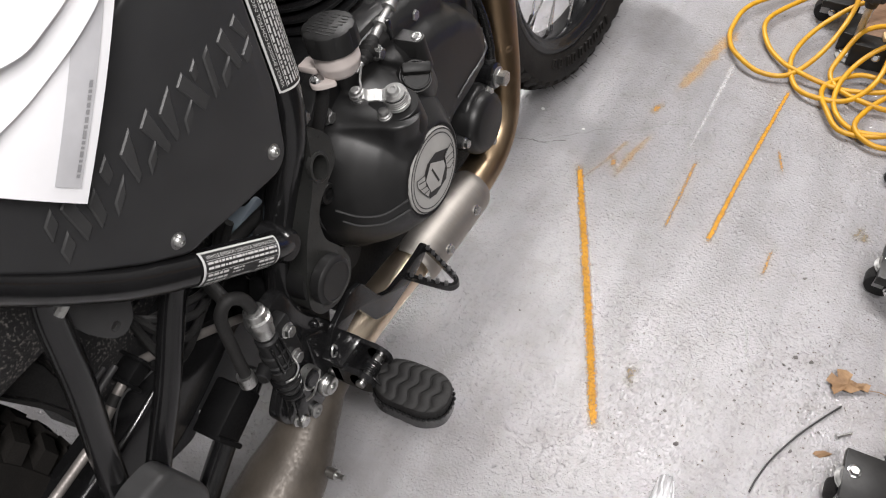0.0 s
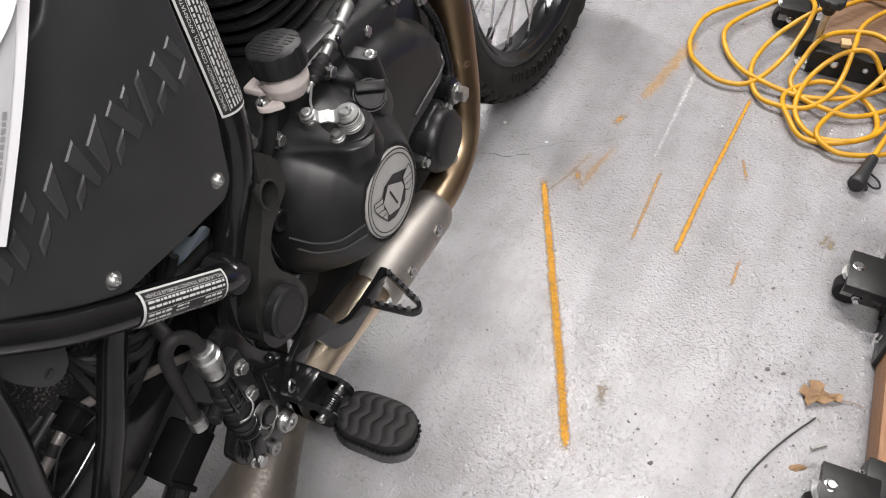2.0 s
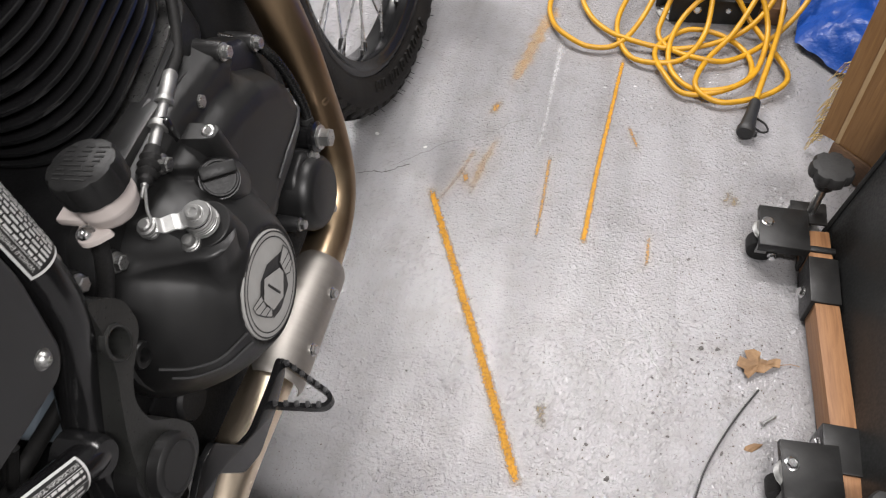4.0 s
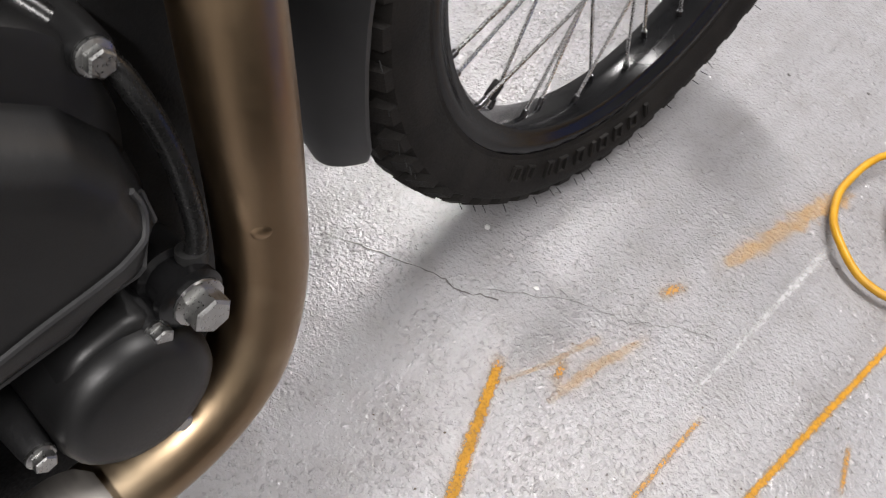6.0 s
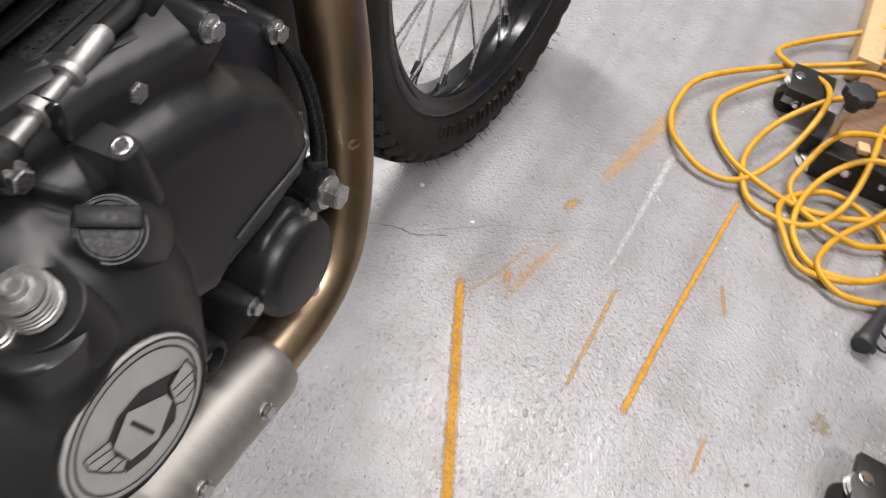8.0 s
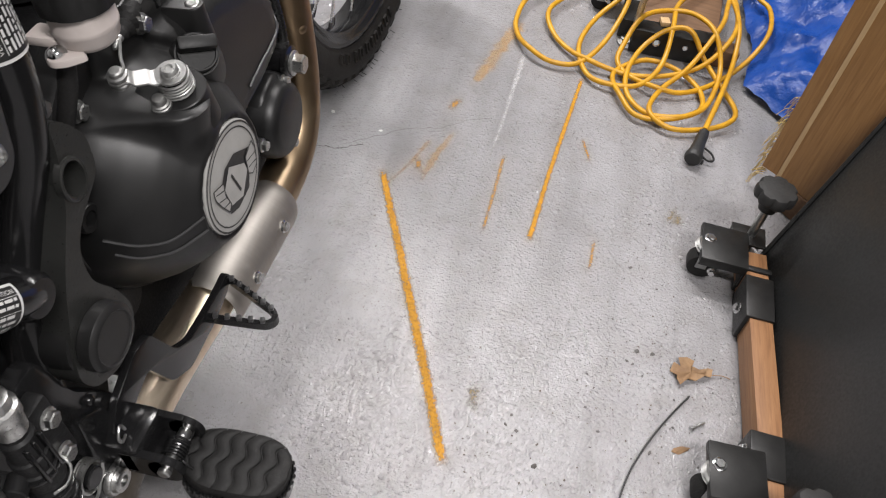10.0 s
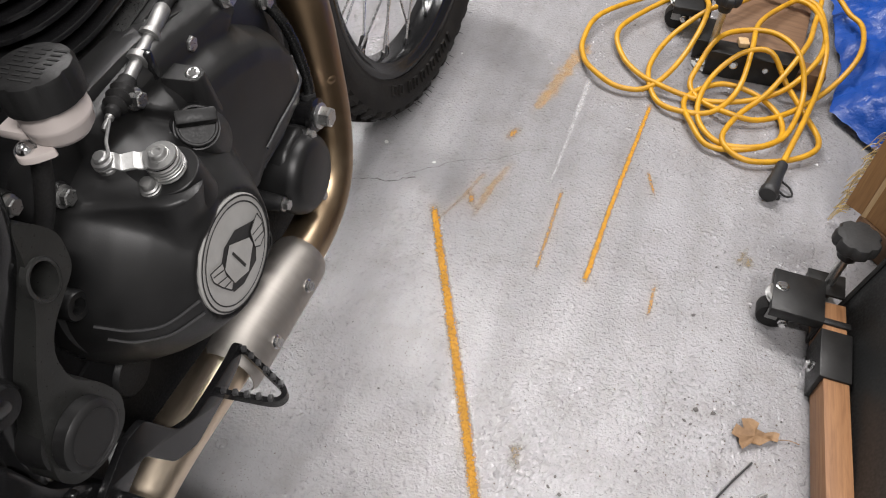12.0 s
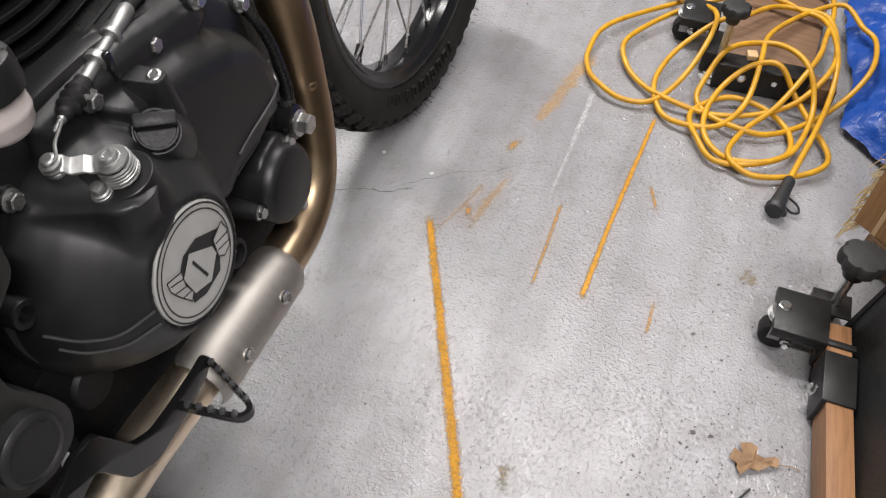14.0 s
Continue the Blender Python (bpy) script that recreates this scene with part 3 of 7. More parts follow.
front_tyre = tyre("front_tyre", bike, WHEEL, 0.044, 0.3485, 0.279, "dusty black dual-sport tyre")
hairs = bmesh.new()
for i in range(150):
    a = i * 2.4 + random.uniform(-0.5, 0.5)
    x = random.choice((-1, 1)) * random.uniform(0.036, 0.042)
    p = on_wheel(a, x, 0.333)
    q = on_wheel(a + random.uniform(-0.5, 0.5), x * 1.12, 0.333 + random.uniform(0.003, 0.005)) + Vector((0.003 if x > 0 else -0.003, 0, 0))
    tube(hairs, [p, q], 0.0005, 4, 1)
tagged(part("moulding_hairs", hairs, RUBBER, front_tyre, "fine rubber moulding hairs"), kind="stuff")
for i, (a, w, h) in enumerate([(-34, 3.2, 0.016), (-29, 3.0, 0.016), (-22, 2.4, 0.018), (-17.5, 3.4, 0.018), (-11.5, 3.0, 0.018), (-7, 1.4, 0.018), (-3.5, 3.2, 0.018), (1.5, 3.0, 0.018), (6.5, 3.0, 0.018), (11, 1.4, 0.018)]):
    r0, r1, a0, a1 = 0.286, 0.286 + h, a - w * 0.42, a + w * 0.42
    marks = bmesh.new()
    thin = 0.45
    for b0, b1, q0, q1 in ((a0, a0 + thin, r0, r1), (a1 - thin, a1, r0, r1), (a0 + thin, a1 - thin, r0, r0 + 0.002), (a0 + thin, a1 - thin, r1 - 0.002, r1)):
        lo = [marks.verts.new(on_wheel(aa, 0.0390 + 0.16 * (rr - 0.286), rr)) for aa, rr in ((b0, q0), (b1, q0), (b1, q1), (b0, q1))]
        hi = [marks.verts.new(on_wheel(aa, 0.0424 + 0.16 * (rr - 0.286), rr)) for aa, rr in ((b0, q0), (b1, q0), (b1, q1), (b0, q1))]
        marks.faces.new(hi)
        for j in range(4):
            marks.faces.new((lo[j], lo[(j + 1) % 4], hi[(j + 1) % 4], hi[j]))
    part("sidewall_mark", marks, TYRE, front_tyre)

rim_bm = bmesh.new()
wheel_ring(rim_bm, [(-0.030, 0.2805), (-0.0315, 0.276), (-0.029, 0.268), (-0.024, 0.264), (-0.022, 0.256), (-0.012, 0.2515), (0, 0.2505), (0.012, 0.2515), (0.022, 0.256),
                    (0.024, 0.264), (0.029, 0.268), (0.0315, 0.276), (0.030, 0.2805), (0.026, 0.272), (0.016, 0.262), (-0.016, 0.262), (-0.026, 0.272)], 120)
front_rim = part("front_rim", rim_bm, RIM, bike, "gloss black spoked rim")
front_rim.matrix_basis = WHEEL
hub = bmesh.new()
lathe(hub, (-0.055, 0, 0), (1, 0, 0), [(0, 0.02), (0.0, 0.034), (0.02, 0.036), (0.024, 0.046), (0.030, 0.046), (0.034, 0.030), (0.076, 0.030), (0.080, 0.046), (0.086, 0.046), (0.090, 0.036), (0.11, 0.034), (0.11, 0.012)], 28)
part("hub", hub, RIM, front_rim)
for i in range(36):
    a = i * 10 + 0.8
    side = 1 if i % 2 else -1
    turn = 58 if (i // 2) % 2 else -58
    rim_p, hub_p = on_wheel(a, side * 0.006, 0.256), on_wheel(a + turn, side * 0.026, 0.043)
    sp = bmesh.new()
    tube(sp, [rim_p, hub_p], 0.0019, 8, 1)
    part("spoke", sp, SPOKE, front_rim)
    ni = bmesh.new()
    d = (hub_p - rim_p).normalized()
    lathe(ni, rim_p - d * 0.007, d, [(0, 0.0056), (0.004, 0.0060), (0.0075, 0.0046), (0.008, 0.0032), (0.021, 0.0032), (0.021, 0.002)], 10)
    part("nipple", ni, NIPPLE, front_rim)
va = bmesh.new()
p = on_wheel(-45, 0.0, 0.255)
d = -p.normalized()
lathe(va, p - d * 0.004, d, [(0, 0.0075), (0.003, 0.0075), (0.004, 0.0068), (0.008, 0.0066), (0.009, 0.004), (0.018, 0.004), (0.018, 0)], 14)
valve = part("valve", va, CHROME, front_rim, "bright valve stem")
vc = bmesh.new()
lathe(vc, p + d * 0.013, d, [(0, 0.0040), (0, 0.0056), (0.016, 0.0056), (0.018, 0.0042), (0.018, 0)], 14)
part("valve_cap", vc, RUBBER, valve, "black valve cap")

# lower fork leg beside the hub
fork = bmesh.new()
tube(fork, [(0.082, -0.03, 0.315), (0.082, -0.055, 0.42), (0.078, -0.09, 0.56)], 0.024, 18, 4)
part("fork_leg", fork, FRAME, bike)

# rear end of the front mudguard
mud = bmesh.new()
rows = []
for i in range(15):
    ang = radians(-20.5 + i * 5)
    squeeze = 1.0 if i > 3 else (0.55, 0.82, 0.94, 0.985)[i]
    row = []
    for k in range(13):
        s = (k / 12 * 2 - 1)
        bulge = 0.022 * (1 - s * s)
        r = 0.366 + bulge
        spread = 1.0 + 0.055 * max(0, i - 2)
        row.append(Vector((s * 0.062 * squeeze * spread + 0.006, -r * math.cos(ang), 0.345 + r * math.sin(ang))))
    rows.append(row)
outer = [[mud.verts.new(p) for p in row] for row in rows]
inner = [[mud.verts.new(p + Vector((0, 0.0035, 0))) for p in row] for row in rows]
for a, b, c, d in zip(outer, outer[1:], inner, inner[1:]):
    for k in range(12):
        mud.faces.new((a[k], a[k + 1], b[k + 1], b[k]))
        mud.faces.new((c[k], d[k], d[k + 1], c[k + 1]))
    mud.faces.new((a[0], b[0], d[0], c[0]))
    mud.faces.new((a[12], c[12], d[12], b[12]))
for k in range(12):
    mud.faces.new((outer[0][k], inner[0][k], inner[0][k + 1], outer[0][k + 1]))
part("front_mudguard", mud, PANEL, bike, "matt black mudguard tail")

# rear wheel, its front seen between the frame tubes
tyre("rear_tyre", bike, pose(0, -1.465, 0.325), 0.060, 0.325, 0.222, "dark rear tyre")
rr = bmesh.new()
wheel_ring(rr, [(-0.035, 0.224), (-0.03, 0.205), (0.03, 0.205), (0.035, 0.224), (0.028, 0.216), (-0.028, 0.216)], 72)
part("rear_rim", rr, RIM, bike).matrix_basis = pose(0, -1.465, 0.325)
hug = bmesh.new()
rows = []
for i in range(14):
    ang = radians(-5 + i * 7)
    rows.append([Vector((s * 0.07, -1.465 + (0.345 + 0.008 * (1 - abs(s))) * math.cos(ang), 0.325 + (0.345 + 0.008 * (1 - abs(s))) * math.sin(ang))) for s in (-1, -0.6, 0, 0.6, 1)])
v = [[hug.verts.new(p) for p in row] for row in rows]
for a, b in zip(v, v[1:]):
    for k in range(4):
        hug.faces.new((a[k], a[k + 1], b[k + 1], b[k]))
bmesh.ops.solidify(hug, geom=hug.faces, thickness=0.003)
part("rear_hugger", hug, MUDDY, bike)

# engine
case = bmesh.new()
prism(case, rounded([(-0.88, 0.36), (-0.87, 0.50), (-0.80, 0.545), (-0.62, 0.53), (-0.55, 0.47), (-0.545, 0.36), (-0.60, 0.26), (-0.70, 0.235), (-0.84, 0.26)], 0.02), -0.12, 0.118, 0.008)
prism(case, rounded([(-0.92, 0.36), (-0.915, 0.53), (-0.83, 0.56), (-0.80, 0.35), (-0.85, 0.29)], 0.02), -0.10, 0.105, 0.006)
part("crankcase", case, SUMP_BLACK, bike)
sump = bmesh.new()
prism(sump, rounded([(-0.875, 0.37), (-0.548, 0.37), (-0.522, 0.315), (-0.534, 0.262), (-0.582, 0.226), (-0.72, 0.215), (-0.865, 0.245)], 0.015), -0.10, 0.1215, 0.004)
part("sump", sump, SUMP_BLACK, bike)

cover = bmesh.new()
outline = rounded([(-0.862, 0.47), (-0.835, 0.525), (-0.78, 0.548), (-0.69, 0.548), (-0.605, 0.530), (-0.550, 0.500), (-0.540, 0.455), (-0.552, 0.415), (-0.60, 0.385), (-0.645, 0.355), (-0.662, 0.31), (-0.73, 0.296), (-0.805, 0.312), (-0.852, 0.36), (-0.872, 0.42)], 0.03)
prism(cover, outline, 0.112, 0.138, 0.006)
engine_cover = part("engine_cover", cover, COVER, bike, "satin black clutch-side engine cover")


def inside_depth(pts, y, w):
    """Distance to a closed outline: inside positive."""
    best, odd = 9.0, False
    for (y0, w0), (y1, w1) in zip(pts, pts[1:] + pts[:1]):
        dy, dw = y1 - y0, w1 - w0
        t = max(0.0, min(1.0, ((y - y0) * dy + (w - w0) * dw) / (dy * dy + dw * dw + 1e-12)))
        best = min(best, math.hypot(y - y0 - t * dy, w - w0 - t * dw))
        if (w0 > w) != (w1 > w) and y < y0 + (w - w0) * dy / (dw + 1e-15):
            odd = not odd
    return best if odd else -best


def along(x, xs, ys):
    """Piecewise straight curve."""
    if x <= xs[0]:
        return ys[0]
    for x0, x1, y0, y1 in zip(xs, xs[1:], ys, ys[1:]):
        if x <= x1:
            return y0 + (y1 - y0) * (x - x0) / (x1 - x0)
    return ys[-1]


def soft_max(a, b, k):
    h = max(k - abs(a - b), 0.0) / k
    return max(a, b) + h * h * k * 0.25


PLATEAU = [(-0.735, 0.520), (-0.65, 0.510), (-0.598, 0.494), (-0.567, 0.472), (-0.552, 0.449), (-0.547, 0.415), (-0.561, 0.391), (-0.60, 0.380), (-0.64, 0.377), (-0.66, 0.366), (-0.71, 0.385)]
SHOULDER = [(-0.792, 0.500), (-0.785, 0.540), (-0.690, 0.545), (-0.610, 0.533), (-0.585, 0.505), (-0.640, 0.475), (-0.720, 0.462), (-0.785, 0.470)]


def cover_height(y, w):
    """How far the cast cover stands out at a point of the engine's side."""
    d = inside_depth(PLATEAU, y, w)
    h = along(d, (-0.012, -0.003, 0.002, 0.007, 0.014, 0.024), (0.10, 0.134, 0.150, 0.160, 0.166, 0.168))
    d = inside_depth(SHOULDER, y, w)
    h = soft_max(h, along(d, (-0.012, 0.0, 0.005, 0.014), (0.10, 0.132, 0.144, 0.150)), 0.012)
    # drum over the clutch
    r = math.hypot(y + 0.7665, w - 0.418)
    h = soft_max(h, along(r, (0, 0.0462, 0.0470, 0.0490, 0.0505, 0.0530, 0.0560, 0.062, 0.072, 0.084, 0.093, 0.098, 0.101, 0.13),
                          (0.2085, 0.2085, 0.2108, 0.2108, 0.2098, 0.2072, 0.2042, 0.1985, 0.1880, 0.1710, 0.153, 0.138, 0.12, 0.02)), 0.010)
    # housing of the clutch release, flat on top
    top = along(w, (0.36, 0.40, 0.462, 0.497, 0.500, 0.505), (0.0, 0.15, 0.195, 0.202, 0.197, 0.10))
    q = 0.0225 ** 2 - (y + 0.781) ** 2
    barrel = top - 0.0085 + (math.sqrt(q) if q > 0 else -3.0 * (abs(y + 0.781) - 0.0225))
    shelf = top - 0.020 - 3.2 * max(0.0, abs(y + 0.786) - 0.017)
    return soft_max(h, soft_max(barrel, shelf, 0.012), 0.016)


GRID = 0.0023
skin = bmesh.new()
ny, nw = int(0.350 / GRID), int(0.272 / GRID)
net = [[(-0.885 + i * GRID, 0.292 + k * GRID) for k in range(nw + 1)] for i in range(ny + 1)]
high = [[cover_height(y, w) for y, w in row] for row in net]
made = {}


def skin_vert(i, k):
    if (i, k) not in made:
        made[(i, k)] = skin.verts.new((high[i][k], *net[i][k]))
    return made[(i, k)]


for i in range(ny):
    for k in range(nw):
        if max(high[i][k], high[i + 1][k], high[i][k + 1], high[i + 1][k + 1]) > 0.131:
            skin.faces.new((skin_vert(i, k), skin_vert(i + 1, k), skin_vert(i + 1, k + 1), skin_vert(i, k + 1)))
part("clutch_dome", skin, COVER, engine_cover, "rounded satin black clutch housing", 60)


def cover_ridge(points, radius=0.0012):
    bm = bmesh.new()
    tube(bm, [(cover_height(q.x, q.y) + radius * 0.45, q.x, q.y) for q in smooth_path([(*p, 0) for p in points], 6)], radius, 6, 1)
    # The paler colour draws the light along each ridge.
    part("cover_ridge", bm, RIDGE, engine_cover)


cover_ridge([(-0.8584, 0.4289), (-0.8487, 0.418), (-0.8356, 0.4142), (-0.8194, 0.4214), (-0.8160, 0.4235)])
cover_ridge([(-0.8571, 0.414), (-0.8488, 0.4046), (-0.8349, 0.4012), (-0.8239, 0.4056), (-0.8160, 0.4098)])
cover_ridge([(-0.640, 0.404), (-0.613, 0.409), (-0.583, 0.413), (-0.564, 0.418), (-0.5575, 0.424), (-0.556, 0.431), (-0.558, 0.440)], 0.0016)
cover_ridge([(-0.645, 0.384), (-0.618, 0.3855), (-0.588, 0.3885), (-0.565, 0.398), (-0.556, 0.405), (-0.553, 0.414), (-0.5525, 0.430)], 0.0016)

# round badge with plain shapes
badge = bmesh.new()
lathe(badge, (0.2085, -0.7665, 0.418), (1, 0, 0), [(0, 0.0455), (0.0022, 0.0455), (0.0030, 0.0445), (0.0030, 0.0)], 56)
badge_ob = part("badge", badge, BADGE_GREY, engine_cover, "round silver and black badge")


def badge_shape(bm, pts, x=0.2122):
    """A flat shape on the badge, about its centre."""
    bm.faces.new([bm.verts.new((x, -0.7665 + a, 0.418 + b)) for a, b in pts])


ring = bmesh.new()
n = 56
for r0, r1 in ((0.0388, 0.0400), (0.0430, 0.0444)):
    lo = [ring.verts.new((0.2121, -0.7665 + r0 * math.cos(2 * math.pi * i / n), 0.418 + r0 * math.sin(2 * math.pi * i / n))) for i in range(n)]
    hi = [ring.verts.new((0.2121, -0.7665 + r1 * math.cos(2 * math.pi * i / n), 0.418 + r1 * math.sin(2 * math.pi * i / n))) for i in range(n)]
    for i in range(n):
        ring.faces.new((lo[i], lo[(i + 1) % n], hi[(i + 1) % n], hi[i]))
part("badge_ring", ring, BADGE_DARK, badge_ob)
dark = bmesh.new()
badge_shape(dark, [(-0.0193, 0.0083), (-0.0099, 0.0169), (0.0066, 0.0184), (0.0288, 0.0065), (0.0370, 0.0065), (0.0313, -0.0046), (0.0215, -0.0143), (0.0164, -0.0250), (-0.0050, -0.0278), (-0.0185, -0.0225), (-0.0165, -0.0105), (-0.0195, -0.0012)])
part("badge_field", dark, BADGE_DARK, badge_ob)
light = bmesh.new()
badge_shape(light, [(-0.0181, 0.0019), (-0.0045, 0.0142), (0.0175, -0.0005), (0.0190, -0.0091), (0.0040, -0.0235), (-0.0138, -0.0170)], 0.2126)
part("badge_bar", light, BADGE_GREY, badge_ob)
slot = bmesh.new()
badge_shape(slot, [(-0.0060, 0.0060), (-0.0038, 0.0072), (0.0040, -0.0155), (0.0016, -0.0165)], 0.2130)
part("badge_bar", slot, BADGE_DARK, badge_ob)
for wing_pts, lines in (([(0.0205, 0.0025), (0.0345, 0.0085), (0.0372, -0.0010), (0.0345, -0.0150), (0.0255, -0.0180), (0.0195, -0.0130)],
                         [((0.0215, -0.0020), (0.0362, -0.0040)), ((0.0215, -0.0085), (0.0350, -0.0110))]),
                        ([(-0.0326, 0.0140), (-0.0175, 0.0095), (-0.0190, -0.0024), (-0.0150, -0.0140), (-0.0198, -0.0185), (-0.0273, -0.0063), (-0.0329, 0.0056)],
                         [((-0.0312, 0.0088), (-0.0185, 0.0035)), ((-0.0297, 0.0004), (-0.0185, -0.0040)), ((-0.0254, -0.0088), (-0.0168, -0.0110))])):
    wing = bmesh.new()
    badge_shape(wing, wing_pts, 0.2126)
    part("badge_bar", wing, BADGE_GREY, badge_ob)
    for (a0, b0), (a1, b1) in lines + list(zip(wing_pts, wing_pts[1:] + wing_pts[:1])):
        d = Vector((a1 - a0, b1 - b0)).normalized() * 0.0005
        feather = bmesh.new()
        badge_shape(feather, ((a0 + d.y, b0 - d.x), (a1 + d.y, b1 - d.x), (a1 - d.y, b1 + d.x), (a0 - d.y, b0 + d.x)), 0.2130)
        part("badge_line", feather, BADGE_DARK, badge_ob)

# oil filter cover and its bosses
oil = bmesh.new()
lathe(oil, (0.121, -0.592, 0.330), (1, 0, 0), [(0, 0.041), (0.044, 0.040), (0.050, 0.038), (0.054, 0.034), (0.056, 0.028), (0.056, 0)], 40)
prism(oil, rounded([(-0.631, 0.345), (-0.608, 0.372), (-0.577, 0.376), (-0.559, 0.358), (-0.559, 0.330), (-0.603, 0.320)], 0.010), 0.115, 0.164, 0.006, None, 3)
oil_cover = part("oil_filter_cover", oil, COVER, bike)
for y, z in ((-0.572, 0.362), (-0.580, 0.291), (-0.639, 0.335)):
    ob_bm = bmesh.new()
    lathe(ob_bm, (0.119, y, z), (1, 0, 0), [(0.004, 0.0105), (0.038, 0.0080), (0.045, 0.0072), (0.047, 0.0064), (0.047, 0)], 18)
    part("bolt_boss", ob_bm, CASE, oil_cover)
    hex_bolt(oil_cover, 0.1665, y, z, 0.0054, 0.006)

seal = bmesh.new()
lathe(seal, (0.118, -0.6800, 0.3235), (1, 0, 0), [(0, 0.017), (0.030, 0.0155), (0.040, 0.0145), (0.046, 0.0135), (0.047, 0.0095), (0.040, 0.0085), (0.036, 0.0085), (0.036, 0)], 32)
part("seal_housing", seal, CASE, bike)
nut = bmesh.new()
lathe(nut, (0.146, -0.6800, 0.3235), (1, 0, 0), [(0, 0.0050), (0.012, 0.0050), (0.014, 0.0040), (0.014, 0)], 6)
part("shaft_nut", nut, LEVER, bike)
# filler cap: disc with a grip bar, on its neck
FACE = Vector((0.52, -0.42, 0.74)).normalized()
GRIP = (Vector((0.86, 0.5, 0.0)) - FACE * FACE.dot(Vector((0.86, 0.5, 0.0)))).normalized()
CAP_AT = Vector((0.1815, -0.7235, 0.4975))
neck = bmesh.new()
lathe(neck, CAP_AT - FACE * 0.034, FACE, [(0, 0.026), (0.020, 0.0215), (0.029, 0.0178), (0.032, 0.0162), (0.032, 0.0135), (0.028, 0.0130), (0.028, 0)], 36)
part("filler_neck", neck, COVER, engine_cover)
cap = bmesh.new()
lathe(cap, CAP_AT, FACE, [(-0.004, 0.0125), (0.0005, 0.0125), (0.0010, 0.0152), (0.0030, 0.0152), (0.0040, 0.0144), (0.0040, 0.0132), (0.0026, 0.0126), (0.0026, 0)], 40)
turned = Matrix((GRIP, FACE.cross(GRIP), FACE)).transposed().to_4x4()
box(cap, CAP_AT + FACE * 0.0075 + FACE.cross(GRIP) * 0.0050, (0.0290, 0.0105, 0.0120), turned, 0.0022)
part("oil_filler_cap", cap, CAP_BLACK, engine_cover)

# cover bolts on their bosses
for y, z, x, r in ((-0.607, 0.526, 0.150, 0.0062), (-0.546, 0.486, 0.141, 0.0062), (-0.663, 0.5215, 0.146, 0.0062),
                   (-0.817, 0.509, 0.142, 0.0062), (-0.739, 0.529, 0.154, 0.0062), (-0.863, 0.5497, 0.160, 0.0055)):
    bb = bmesh.new()
    lathe(bb, (x - 0.035, y, z), (1, 0, 0), [(0, r * 1.9), (0.03, r * 1.6), (0.034, r * 1.4), (0.034, 0)], 18)
    part("bolt_boss", bb, COVER, engine_cover)
    hex_bolt(engine_cover, x, y, z, r, r * 1.0)

# clutch release: housing, spring, lever, cable
UP = (0.03, -0.24, 1.0)
AXIS = Vector(UP).normalized()
PIVOT = Vector((0.1944, -0.7793, 0.5245))
TIP = Vector((0.1677, -0.7983, 0.5300))
run = TIP - PIVOT
rise = run.dot(AXIS)
run -= AXIS * rise
reach = run.length
run.normalize()
across_arm = AXIS.cross(run)


def slab(bm, outline, base, levels):
    """Flat body across the release shaft: outline of (along the lever, across it), levels of (height, shrink)."""
    loops = []
    for h, shrink in levels:
        loops.append([bm.verts.new(base + run * a * shrink + across_arm * b * shrink + AXIS * h) for a, b in outline])
    n = len(outline)
    for lo, hi in zip(loops, loops[1:]):
        for i in range(n):
            bm.faces.new((lo[i], lo[(i + 1) % n], hi[(i + 1) % n], hi[i]))
    bm.faces.new(loops[0][::-1])
    bm.faces.new(loops[-1])


LUG = Vector((0.171, -0.6965, 0.5225))
lug = bmesh.new()
stadium = [(0.0085 * math.cos(radians(a)), 0.0085 * math.sin(radians(a))) for a in range(-90, 91, 15)] + [(-0.030, 0.0100), (-0.030, -0.0100)]
rings = [[lug.verts.new(LUG + Vector((u * wide, v * wide, drop)) - AXIS * 0.001) for u, v in stadium] for wide, drop in ((1.35, -0.034), (1.02, -0.0065), (1.0, -0.0010), (0.94, 0.0))]
for lo, hi in zip(rings, rings[1:]):
    for i in range(len(stadium)):
        lug.faces.new((lo[i], lo[(i + 1) % len(stadium)], hi[(i + 1) % len(stadium)], hi[i]))
lug.faces.new(rings[-1])
lug.faces.new(rings[0][::-1])
part("cover_lug", lug, COVER, engine_cover, "", 25)
plug = bmesh.new()
lathe(plug, LUG - AXIS * 0.001, AXIS, [(0, 0.0056), (0.0012, 0.0056), (0.0020, 0.0048), (0.0022, 0.0036), (0.0017, 0.0030), (0.0017, 0)], 22)
part("bolt", plug, ZINC, engine_cover)

house = bmesh.new()
end = [(0.0195 * math.cos(radians(a)), 0.0195 * math.sin(radians(a))) for a in range(-110, 111, 10)]
slab(house, [(-a, b) for a, b in end] + [(0.030, 0.0165), (0.0335, 0.0140), (0.0345, 0.010), (0.0345, -0.010), (0.0335, -0.0135), (0.030, -0.0155)][:],
     PIVOT - AXIS * 0.052, [(0, 1.04), (0.0300, 1.0), (0.0312, 0.985), (0.0318, 0.95)])
part("release_housing", house, COVER, engine_cover, "", 25)
lever = bmesh.new()
eye = [(0.0112 * math.cos(radians(a)), 0.0112 * math.sin(radians(a))) for a in range(0, 360, 15)]
slab(lever, eye, PIVOT - AXIS * 0.0052, [(0, 0.97), (0.0004, 1.0), (0.0018, 1.0), (0.0022, 0.97)])
rows = []
